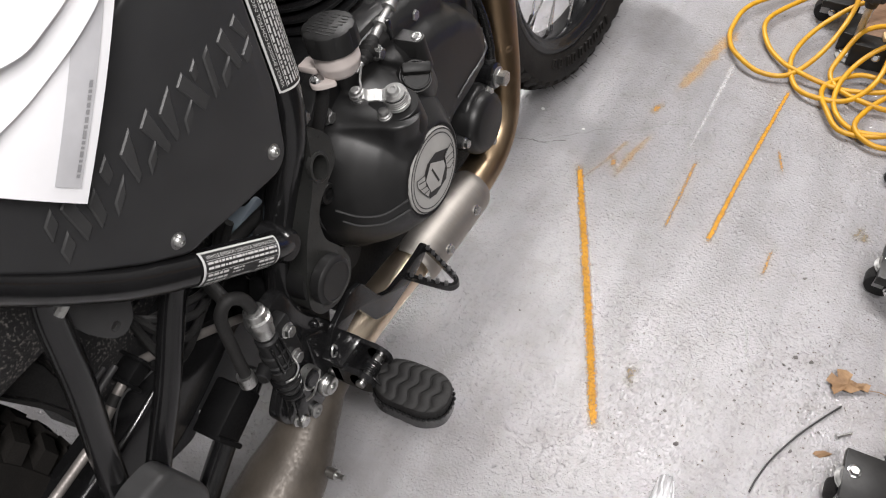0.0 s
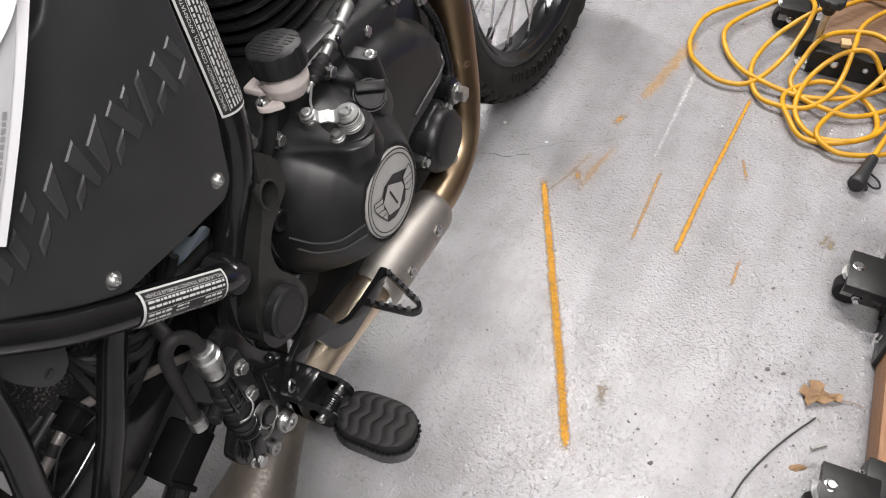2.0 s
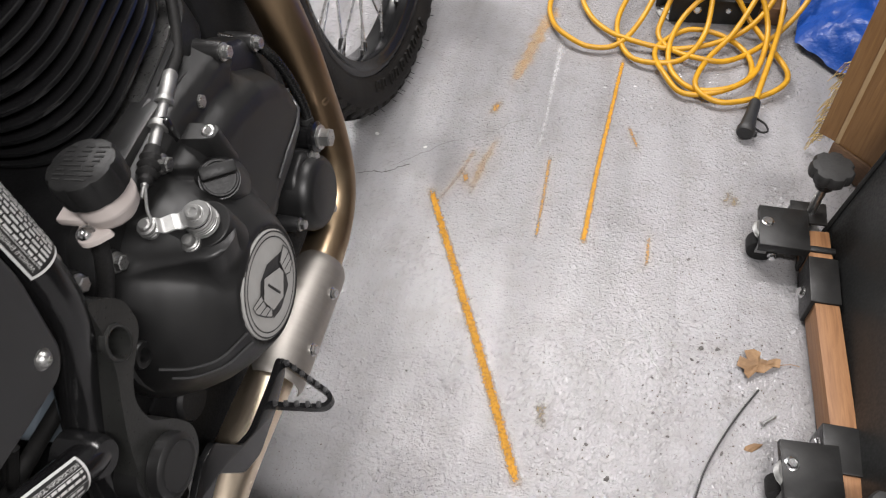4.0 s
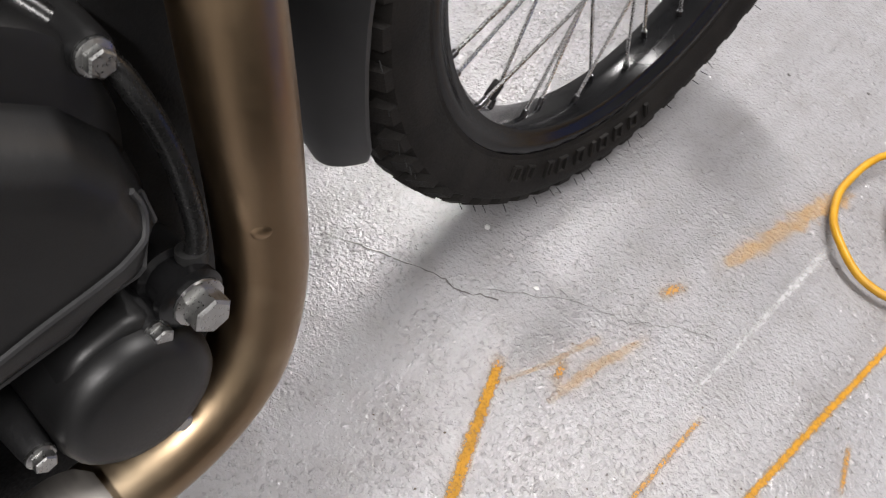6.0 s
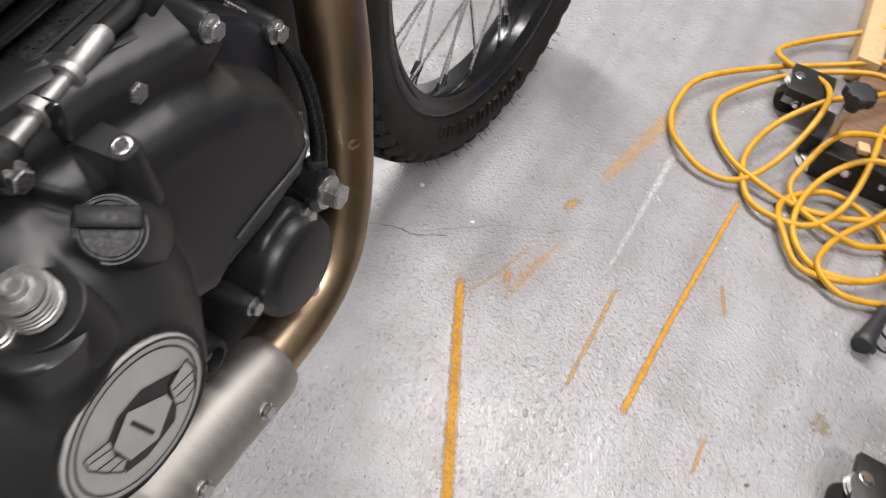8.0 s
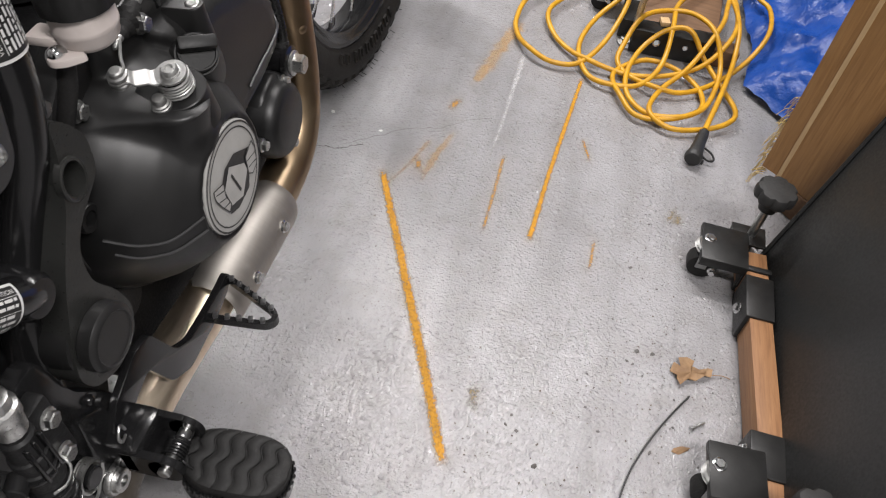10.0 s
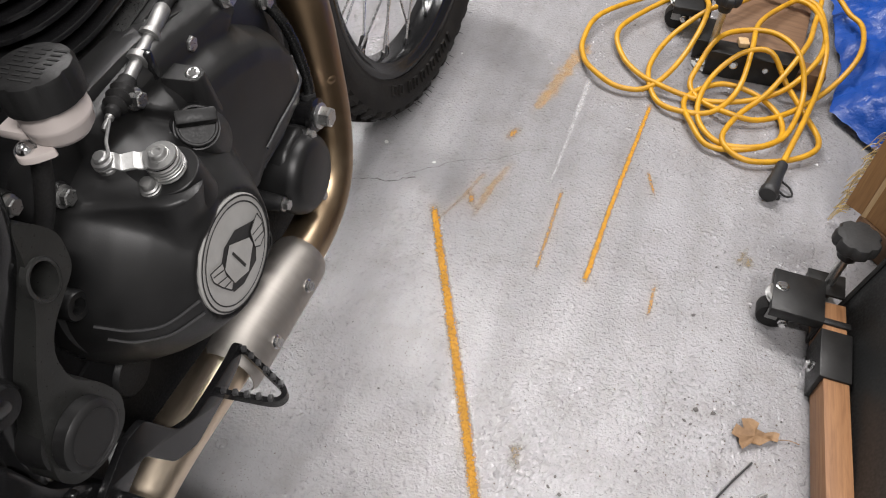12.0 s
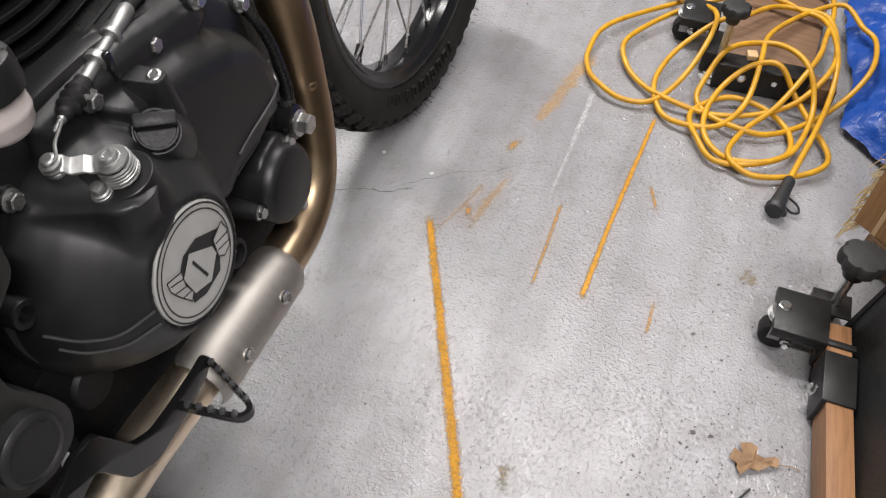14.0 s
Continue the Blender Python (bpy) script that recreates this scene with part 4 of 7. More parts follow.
for f, lift, half in ((0.10, 0.0, 0.0080), (0.30, 0.0, 0.0072), (0.37, 0.0006, 0.0070), (0.42, 0.12, 0.0070), (0.46, 0.28, 0.0070), (0.50, 0.33, 0.0070), (0.70, 0.42, 0.0068),
                      (0.75, 0.52, 0.0066), (0.79, 0.78, 0.0066), (0.83, 0.93, 0.0066), (0.90, 1.0, 0.0068), (1.0, 1.0, 0.0076), (1.10, 1.0, 0.0072), (1.18, 1.0, 0.0052), (1.22, 1.0, 0.0026)):
    mid = PIVOT - AXIS * 0.0052 + run * reach * f + AXIS * (rise * lift)
    rows.append([lever.verts.new(mid + across_arm * side * half + AXIS * h) for side, h in ((-0.95, 0), (0.95, 0), (1, 0.0005), (1, 0.0015), (0.95, 0.0020), (-0.95, 0.0020), (-1, 0.0015), (-1, 0.0005))])
for a, b in zip(rows, rows[1:]):
    for k in range(8):
        lever.faces.new((a[k], a[(k + 1) % 8], b[(k + 1) % 8], b[k]))
lever.faces.new(rows[0])
lever.faces.new(rows[-1][::-1])
clutch_lever = part("clutch_lever", lever, PLATED, bike, "bright clutch release lever", 40)
nut = bmesh.new()
lathe(nut, PIVOT - AXIS * 0.0030, AXIS, [(0, 0.0068), (0.0010, 0.0068), (0.0012, 0.0062), (0.0034, 0.0060), (0.0046, 0.0050), (0.0046, 0.0032), (0.0036, 0.0026), (0.0036, 0)], 24)
part("pivot_nut", nut, PLATED, clutch_lever)
clamp = bmesh.new()
lathe(clamp, TIP - AXIS * 0.0105, AXIS, [(0, 0.0050), (0.0008, 0.0066), (0.0030, 0.0066), (0.0040, 0.0058), (0.0080, 0.0058), (0.0082, 0.0070), (0.0100, 0.0070), (0.0108, 0.0052), (0.0130, 0.0048), (0.0140, 0.0036), (0.0140, 0)], 24)
part("cable_clamp", clamp, PLATED, clutch_lever)
coil = bmesh.new()
turns = []
for i in range(16 * 5 + 1):
    a = i * math.pi / 8
    turns.append(PIVOT - AXIS * (0.0186 - 0.0026 * i / 16) + (run * math.cos(a) + across_arm * math.sin(a)) * (0.0118 - 0.00012 * i / 16))
tube(coil, turns, 0.00115, 8, 1)
part("return_spring", coil, PLATED, clutch_lever)
core = bmesh.new()
lathe(core, PIVOT - AXIS * 0.0215, AXIS, [(0, 0.0100), (0.0165, 0.0100), (0.0165, 0)], 20)
part("spring_core", core, FRAME, clutch_lever)
BOLT = Vector((0.1880, -0.7902, 0.4990))
washer = bmesh.new()
lathe(washer, BOLT, AXIS, [(0, 0.0072), (0.0040, 0.0072), (0.0046, 0.0064), (0.0046, 0)], 20)
part("washer", washer, LEVER, engine_cover)
head = bmesh.new()
lathe(head, BOLT + AXIS * 0.0046, AXIS, [(0, 0.0064), (0.0012, 0.0064), (0.0020, 0.0050), (0.0055, 0.0048), (0.0068, 0.0040), (0.0072, 0.0024), (0.0072, 0)], 20)
part("bolt", head, LEVER, engine_cover)
A, B = Vector((0.1525, -0.764, 0.5335)), Vector((0.130, -0.654, 0.545))
D = (B - A).normalized()
cable = bmesh.new()
ROOT = TIP - run * 0.0055 + AXIS * 0.002
tube(cable, [tuple(TIP + across_arm * 0.004 + AXIS * 0.001), tuple(ROOT), tuple(ROOT.lerp(A, 0.25) + AXIS * 0.003), tuple(ROOT.lerp(A, 0.7) + AXIS * 0.0012), tuple(A)], 0.0012, 8, 5)
lathe(cable, A, -D, [(0, 0.0030), (0.002, 0.0030), (0.003, 0.0021), (0.010, 0.0021), (0.012, 0.0012)], 12)
cable_ob = part("clutch_cable", cable, LEVER, bike)
boot = bmesh.new()
lathe(boot, A, D, [(0, 0.003), (0.003, 0.0055), (0.007, 0.0050), (0.010, 0.0085), (0.014, 0.0055), (0.017, 0.0090), (0.021, 0.006), (0.024, 0.0085), (0.030, 0.0065), (0.034, 0.0065), (0.034, 0)], 18)
part("cable_boot", boot, RUBBER, cable_ob)
adj = bmesh.new()
lathe(adj, A + D * 0.034, D, [(0, 0.0046), (0.018, 0.0046), (0.018, 0.0080), (0.024, 0.0080), (0.024, 0.0046), (0.044, 0.0046), (0.044, 0.0078), (0.048, 0.0078), (0.048, 0.0050), (0.052, 0.0060), (0.076, 0.0060), (0.078, 0.0046), (0.078, 0)], 14)
part("cable_adjuster", adj, LEVER, cable_ob)
sheath = bmesh.new()
tube(sheath, [A + D * 0.11, A + D * 0.14, (0.112, -0.585, 0.580), (0.10, -0.55, 0.66)], 0.0048, 10, 5)
part("cable_sheath", sheath, RUBBER, cable_ob)
brk = bmesh.new()
box(brk, A + D * 0.058 + Vector((0, 0, -0.006)), (0.020, 0.008, 0.022), None, 0.002)
box(brk, A + D * 0.058 + Vector((-0.008, 0.01, -0.018)), (0.012, 0.05, 0.010), None, 0.002)
part("cable_bracket", brk, FRAME, bike)

tabb = bmesh.new()
lathe(tabb, (0.118, -0.833, 0.325), (1, 0, 0), [(0, 0.022), (0.006, 0.021), (0.008, 0.019), (0.008, 0)], 28)
part("case_boss", tabb, CASE, bike)
fm = bmesh.new()
prism(fm, rounded([(-0.565, 0.30), (-0.520, 0.31), (-0.488, 0.40), (-0.484, 0.50), (-0.470, 0.66), (-0.56, 0.66), (-0.57, 0.50)], 0.012), -0.06, 0.112, 0.008)
# Added inner filler, only there to darken the gap behind the pipe.
prism(fm, rounded([(-0.552, 0.262), (-0.478, 0.275), (-0.464, 0.34), (-0.452, 0.44), (-0.430, 0.66), (-0.552, 0.66)], 0.010), -0.06, 0.092, 0.006)
part("engine_mount", fm, CASE, bike)

# finned cylinder
def fin_outline(grow):
    return rounded([(-0.115 - grow, -0.095 - grow), (0.115 + grow, -0.095 - grow), (0.115 + grow, 0.095 + grow), (-0.115 - grow, 0.095 + grow)], 0.075, 10)


FIN_POSE = Matrix.Translation((-0.005, -0.665, 0.560)) @ pose(0, 0, 0, 9, 0, 0) @ Matrix(((0, 1, 0, 0), (0, 0, 1, 0), (1, 0, 0, 0), (0, 0, 0, 1)))
barrel = bmesh.new()
prism(barrel, [(q[0] * 0.86, q[1] * 0.86) for q in fin_outline(0)], -0.03, 0.17, 0, FIN_POSE)
cylinder = part("cylinder", barrel, CASE, bike, "black finned cylinder")
fin = bmesh.new()
prism(fin, fin_outline(0.004), 0, 0.0042, 0.0012, FIN_POSE)
fin_mesh = mesh_of("fin", fin, FRAME)
for i in range(12):
    ob = new("fin", fin_mesh)
    ob.parent = cylinder
    ob.matrix_basis = Matrix.Translation((0, -0.0022 * i, 0.0138 * i))
gasket = bmesh.new()
prism(gasket, fin_outline(0.010), -0.0112, -0.0092, 0.0, FIN_POSE)
part("gasket", gasket, ZINC, cylinder)
base = bmesh.new()
prism(base, fin_outline(0.016), -0.045, -0.0125, 0.004, FIN_POSE)
part("cylinder_foot", base, CASE, cylinder)

# oil hose with its union bolt
hose = bmesh.new()
tube(hose, [(0.157, -0.545, 0.376), (0.157, -0.537, 0.392), (0.154, -0.534, 0.418), (0.150, -0.534, 0.443), (0.145, -0.537, 0.464), (0.135, -0.541, 0.480), (0.11, -0.555, 0.50)], 0.0052, 14, 6)
oil_hose = part("oil_hose", hose, HOSE, bike)
fer = bmesh.new()
lathe(fer, (0.157, -0.5425, 0.380), (-0.1, 0.22, 1), [(0, 0.0062), (0.0, 0.0075), (0.006, 0.0075), (0.006, 0.006)], 16)
part("hose_ferrule", fer, SOCKET, oil_hose)
uni = bmesh.new()
lathe(uni, (0.130, -0.553, 0.371), (1, 0, 0), [(0, 0.016), (0.02, 0.016), (0.022, 0.013), (0.032, 0.013), (0.034, 0.0165), (0.0385, 0.0165), (0.04, 0.012)], 24)
part("union", uni, FRAME, oil_hose)
hex_bolt(oil_hose, 0.171, -0.551, 0.369, 0.0100, 0.012, ZINC, "union_bolt")

# exhaust
pipe = bmesh.new()
tube(pipe, [(0.03, -0.49, 0.62), (0.085, -0.470, 0.585), (0.128, -0.482, 0.52), (0.145, -0.493, 0.45), (0.148, -0.499, 0.38), (0.150, -0.508, 0.325), (0.152, -0.531, 0.276), (0.152, -0.575, 0.249), (0.151, -0.64, 0.244), (0.150, -0.74, 0.251), (0.147, -0.86, 0.258), (0.147, -0.935, 0.254)], 0.0238, 28, 7)
exhaust = part("exhaust_pipe", pipe, PIPE, bike, "heat-browned steel header pipe")
weldb = bmesh.new()
lathe(weldb, (0.1685, -0.5105, 0.381), (0.9, -0.4, 0), [(-0.006, 0.0072), (-0.0012, 0.0062), (0.0002, 0.0045), (0.0008, 0.0)], 14)
part("weld_spot", weldb, PIPE, exhaust)
box_bm = bmesh.new()
tube(box_bm, [(0.147, -0.930, 0.2542), (0.147, -0.955, 0.248), (0.146, -0.985, 0.228), (0.142, -1.04, 0.195), (0.138, -1.12, 0.175), (0.13, -1.26, 0.185), (0.13, -1.36, 0.20)], [0.0246, 0.0252, 0.030, 0.044, 0.050, 0.050, 0.03], 28, 6)
part("exhaust_box", box_bm, DULL_PIPE, exhaust, "dull brown exhaust chamber")
bolt_s = bmesh.new()
lathe(bolt_s, (0.186, -1.02, 0.205), (1, 0, 0.2), [(0, 0.006), (0.012, 0.006), (0.012, 0.003), (0.022, 0.003), (0.022, 0)], 10)
part("bracket_stud", bolt_s, ZINC, exhaust)

shield = bmesh.new()
rows = []
SH0, SH1 = Vector((0.1520, -0.626, 0.2455)), Vector((0.1505, -0.776, 0.2505))
for i in range(25):
    f = i / 24
    c = SH0.lerp(SH1, f)
    edge = min(f, 1 - f)
    trim = 1.0 if edge > 0.12 else (0.72 + 0.28 * math.sqrt(max(edge, 0) / 0.12))
    if f > 0.5:
        trim = 1.0 if edge > 0.05 else 0.93 + 0.07 * edge / 0.05
    row = []
    for k in range(17):
        a = radians(32 + (k / 16 * 2 - 1) * 78 * trim)
        r = 0.0330 - 0.003 * max(0.0, 1 - edge / 0.06) ** 2
        row.append(c + Vector((math.cos(a) * r, 0, math.sin(a) * r)))
    rows.append(row)
v = [[shield.verts.new(p) for p in row] for row in rows]
for a, b in zip(v, v[1:]):
    for k in range(16):
        shield.faces.new((a[k], a[k + 1], b[k + 1], b[k]))
bmesh.ops.recalc_face_normals(shield, faces=shield.faces)
bmesh.ops.solidify(shield, geom=shield.faces, thickness=0.0016)
heat_shield = part("heat_shield", shield, SHIELD, exhaust, "brushed steel heat shield", 60)
for y in (-0.6655, -0.734):
    hex_bolt(heat_shield, 0.1840, y, 0.2535, 0.0052, 0.005, CHROME, "clamp_screw", (1, 0, 0.2))
# frame tubes
def frame_tube(name, pts, r, steps=6):
    bm = bmesh.new()
    tube(bm, pts, r, 20, steps)
    return part(name, bm, FRAME, bike)


DOWN = [(0.172, -0.878, 0.80), (0.174, -0.884, 0.68), (0.175, -0.886, 0.60), (0.168, -0.892, 0.55), (0.156, -0.910, 0.505), (0.150, -0.934, 0.455), (0.147, -0.950, 0.405), (0.146, -0.958, 0.35)]
down_tube = frame_tube("down_tube", DOWN, 0.0142)
LOW = [(0.183, -1.20, 0.722), (0.185, -1.143, 0.652), (0.185, -1.092, 0.597), (0.184, -1.056, 0.566), (0.183, -1.011, 0.532), (0.180, -0.963, 0.496), (0.176, -0.945, 0.482)]
low_tube = frame_tube("lower_tube", LOW, [0.0105, 0.0110, 0.0120, 0.0130, 0.0132, 0.0132, 0.0132])
frame_tube("subframe_tube", [(0.172, -1.116, 0.628), (0.160, -1.1235, 0.6025), (0.150, -1.138, 0.52), (0.140, -1.154, 0.446), (0.13, -1.185, 0.31)], 0.0114)
frame_tube("subframe_tube", [(0.168, -1.026, 0.540), (0.150, -1.038, 0.5175), (0.140, -1.082, 0.439), (0.135, -1.121, 0.383), (0.130, -1.17, 0.31)], 0.0110)
wl = bmesh.new()
tube(wl, [(0.178, -1.105, 0.625), (0.182, -1.118, 0.613), (0.180, -1.128, 0.606)], 0.0035, 8, 4)
part("weld_bead", wl, ZINC, bike)
lugb = bmesh.new()
lathe(lugb, (0.160, -0.951, 0.487), (1, 0, 0), [(0, 0.016), (0.026, 0.015), (0.030, 0.012), (0.030, 0)], 20)
part("tube_lug", lugb, FRAME, bike)


def wrap_label(host, a, b, r, ang0, ang1, rows, name, header=""):
    """A sticker wrapped round a straight tube, with lines of print."""
    a, b = Vector(a), Vector(b)
    ax = (b - a).normalized()
    e1 = (Vector((1, 0, 0)) - ax * ax.x).normalized()
    e2 = ax.cross(e1)
    length = (b - a).length

    def at(s, f, lift):
        t = radians(ang0 + (ang1 - ang0) * f)
        return a + ax * s + (e1 * math.cos(t) + e2 * math.sin(t)) * (r + lift)

    def sheet(bm, s0, s1, f0, f1, lift, ns=4, nf=6):
        v = [[bm.verts.new(at(s0 + (s1 - s0) * i / ns, f0 + (f1 - f0) * k / nf, lift)) for k in range(nf + 1)] for i in range(ns + 1)]
        for i in range(ns):
            for k in range(nf):
                bm.faces.new((v[i][k], v[i + 1][k], v[i + 1][k + 1], v[i][k + 1]))

    white = bmesh.new()
    sheet(white, 0, length, 0, 1, 0.0006, 4, 20)
    sticker = part(name, white, LABEL_WHITE, host, "black and white printed sticker")
    black = bmesh.new()
    sheet(black, 0.0022, length - 0.0022, 0.055, 0.96, 0.0009, 4, 20)
    part("sticker_field", black, LABEL_BLACK, sticker)
    pr = bmesh.new()
    for f0, f1, runs in rows:
        for s0, s1 in runs:
            sheet(pr, s0 * length, s1 * length, f0, f1, 0.0012, 3, 2)
    part("print_bar", pr, LABEL_WHITE, sticker)
    if header:
        words = lettering(header, 1.0)
        xs = [v.co.x for v in words.verts]
        w = max(xs)
        for v in words.verts:
            s, f = v.co.x / w * length * 0.90 + 0.05 * length, 0.18 - v.co.y * 0.095
            v.co = at(s, f, 0.0013)
        part("print_heading", words, LABEL_WHITE, sticker)
    return sticker


random.seed(4)


def fine_print(first, last, count, left=0.05, right=0.95):
    """Rows of short unreadable bars."""
    out = []
    pitch = (last - first) / count
    for k in range(count):
        runs, at = [], left
        while at < right - 0.02:
            w = random.uniform(0.02, 0.075)
            runs.append((at, min(at + w, right)))
            at += w + 0.012
        out.append((first + k * pitch, first + k * pitch + pitch * 0.48, runs))
    return out


lines = fine_print(0.26, 0.94, 8) + [(0.225, 0.236, [(0.04, 0.96)])]
wrap_label(down_tube, (0.1752, -0.8855, 0.606), (0.1738, -0.8835, 0.712), 0.0144, -58, 70, lines, "emission_sticker", "VEHICLE EMISSION CONTROL INFORMATION")
lines = ([(0.21, 0.218, [(0.03, 0.97)]), (0.43, 0.437, [(0.03, 0.97)]), (0.44, 0.94, [(0.325, 0.331), (0.665, 0.671)])] + fine_print(0.24, 0.42, 2) + fine_print(0.46, 0.94, 5, 0.05, 0.30)
         + fine_print(0.46, 0.60, 2, 0.36, 0.50) + fine_print(0.46, 0.94, 5, 0.70, 0.94) + [(0.66, 0.69, [(0.37, 0.63)]), (0.82, 0.85, [(0.37, 0.58)]), (0.69, 0.82, [(0.37, 0.376), (0.624, 0.63)])])
wrap_label(low_tube, (0.1838, -1.038, 0.5525), (0.1806, -0.968, 0.4995), 0.0134, -70, 90, lines, "exhaust_sticker", "VEHICLE EMISSION CONTROL INFORMATION")

# side panel with embossed plain bars
panel = bmesh.new()
P_OUT = rounded([(-1.20, 0.76), (-1.165, 0.688), (-1.112, 0.631), (-1.066, 0.590), (-1.034, 0.567), (-1.019, 0.566), (-0.972, 0.560), (-0.931, 0.556), (-0.918, 0.566), (-0.905, 0.62), (-0.904, 0.70), (-0.895, 0.80), (-0.955, 0.790), (-0.990, 0.745), (-1.03, 0.738), (-1.08, 0.79)], 0.010)
prism(panel, P_OUT, 0.176, 0.1905, 0.004, None, 3)
side_panel = part("side_panel", panel, PANEL, bike, "matt black side panel with embossed bars")


def embossed_bar(y0, w0, y1, w1, top, foot):
    """A flat raised bar from its top to its foot, with a width at each."""
    p, q = Vector((y0, w0)), Vector((y1, w1))
    side = Vector((0.0115, 0.0085)).normalized()
    b = bmesh.new()
    prism(b, [tuple(v) for v in (p - side * top * 0.74, q - side * foot * 0.74, q + side * foot * 0.74, p + side * top * 0.74)], 0.1895, 0.1920, 0.0010, None, 1)
    part("embossed_bar", b, EMBOSS, side_panel)


# nine plain figures in a row, each of one to three bars
embossed_bar(-0.922, 0.688, -0.915, 0.671, 0.006, 0.003)
embossed_bar(-0.937, 0.686, -0.929, 0.656, 0.007, 0.004)
embossed_bar(-0.919, 0.666, -0.918, 0.656, 0.010, 0.007)
embossed_bar(-0.953, 0.684, -0.957, 0.652, 0.006, 0.005)
embossed_bar(-0.941, 0.665, -0.944, 0.653, 0.011, 0.007)
embossed_bar(-0.967, 0.683, -0.967, 0.673, 0.006, 0.004)
embossed_bar(-0.981, 0.681, -0.968, 0.652, 0.007, 0.007)
embossed_bar(-0.998, 0.678, -1.000, 0.649, 0.013, 0.004)
embossed_bar(-0.984, 0.660, -0.988, 0.648, 0.011, 0.008)
embossed_bar(-1.017, 0.678, -1.010, 0.647, 0.009, 0.004)
embossed_bar(-1.036, 0.675, -1.039, 0.646, 0.012, 0.004)
embossed_bar(-1.022, 0.656, -1.026, 0.645, 0.011, 0.008)
embossed_bar(-1.056, 0.674, -1.056, 0.661, 0.008, 0.006)
embossed_bar(-1.055, 0.652, -1.059, 0.641, 0.013, 0.010)
embossed_bar(-1.073, 0.662, -1.074, 0.642, 0.008, 0.007)
embossed_bar(-1.089, 0.673, -1.086, 0.643, 0.007, 0.007)
embossed_bar(-1.102, 0.672, -1.103, 0.660, 0.008, 0.008)
embossed_bar(-1.102, 0.652, -1.102, 0.641, 0.009, 0.009)
for y, z in ((-0.931, 0.577), (-1.038, 0.586), (-0.925, 0.735)):
    dome_bolt(side_panel, 0.1905, y, z, 0.0052, ZINC, "panel_screw")

# swingarm pivot plate with its round cap and oval eye
def holed_plate(bm, outer, hole, u0, u1):
    """A flat casting with a hole right through it."""
    rims = []
    for u in (u0, u1):
        loops = [[bm.verts.new((u, *q)) for q in loop] for loop in (outer, hole)]
        edges = [bm.edges.new((a, b)) for loop in loops for a, b in zip(loop, loop[1:] + loop[:1])]
        bmesh.ops.triangle_fill(bm, use_beauty=True, use_dissolve=False, edges=edges)
        rims.append(loops)
    for low, up in zip(rims[0], rims[1]):
        for k in range(len(low)):
            j = (k + 1) % len(low)
            bm.faces.new((low[k], low[j], up[j], up[k]))


def oval(r0, r1, y=-0.8855, z=0.5185):
    return [(y + r0 * math.cos(a), z + r1 * math.sin(a)) for a in [2 * math.pi * i / 32 for i in range(32)]]


plate = bmesh.new()
PLATE = rounded([(-0.884, 0.562), (-0.889, 0.535), (-0.900, 0.507), (-0.918, 0.482), (-0.928, 0.467), (-0.946, 0.430), (-0.954, 0.402), (-0.945, 0.382), (-0.920, 0.372), (-0.895, 0.379), (-0.886, 0.400), (-0.893, 0.425), (-0.908, 0.450), (-0.907, 0.474), (-0.896, 0.489), (-0.880, 0.498), (-0.864, 0.507), (-0.861, 0.532), (-0.870, 0.548)], 0.009)
holed_plate(plate, PLATE, oval(0.0095, 0.0128), 0.130, 0.183)
pivot_plate = part("pivot_plate", plate, PLATE_BLACK, bike, "black cast frame plate")
eye = bmesh.new()
rings = [[eye.verts.new((x, q[0], q[1])) for q in oval(r, r * 1.30)] for x, r in ((0.180, 0.0126), (0.1842, 0.0120), (0.1850, 0.0110), (0.1845, 0.0096), (0.140, 0.0092))]
for a, b in zip(rings, rings[1:]):
    for i in range(32):
        eye.faces.new((a[i], a[(i + 1) % 32], b[(i + 1) % 32], b[i]))
part("eye_rim", eye, PLATE_BLACK, pivot_plate)
# Black backing that stands for the shade inside the eye.
eyeh = bmesh.new()
prism(eyeh, oval(0.0145, 0.0150), 0.125, 0.136)
part("eye_shade", eyeh, BADGE_DARK, pivot_plate)
capd = bmesh.new()
lathe(capd, (0.160, -0.9245, 0.4155), (1, 0, 0), [(0, 0.0285), (0.020, 0.0275), (0.0215, 0.0225), (0.023, 0.0225), (0.025, 0.0240), (0.0335, 0.0238), (0.0360, 0.0215), (0.0365, 0.0190), (0.0356, 0.0180), (0.0356, 0)], 44)
part("pivot_cap", capd, COVER, pivot_plate, "round black pivot cap")
bore = bmesh.new()
lathe(bore, (0.108, -0.859, 0.452), (1, 0, 0), [(0, 0.011), (0.045, 0.011), (0.047, 0.010), (0.047, 0.006), (0.040, 0.006), (0.040, 0)], 20)
part("mount_boss", bore, COVER, pivot_plate)

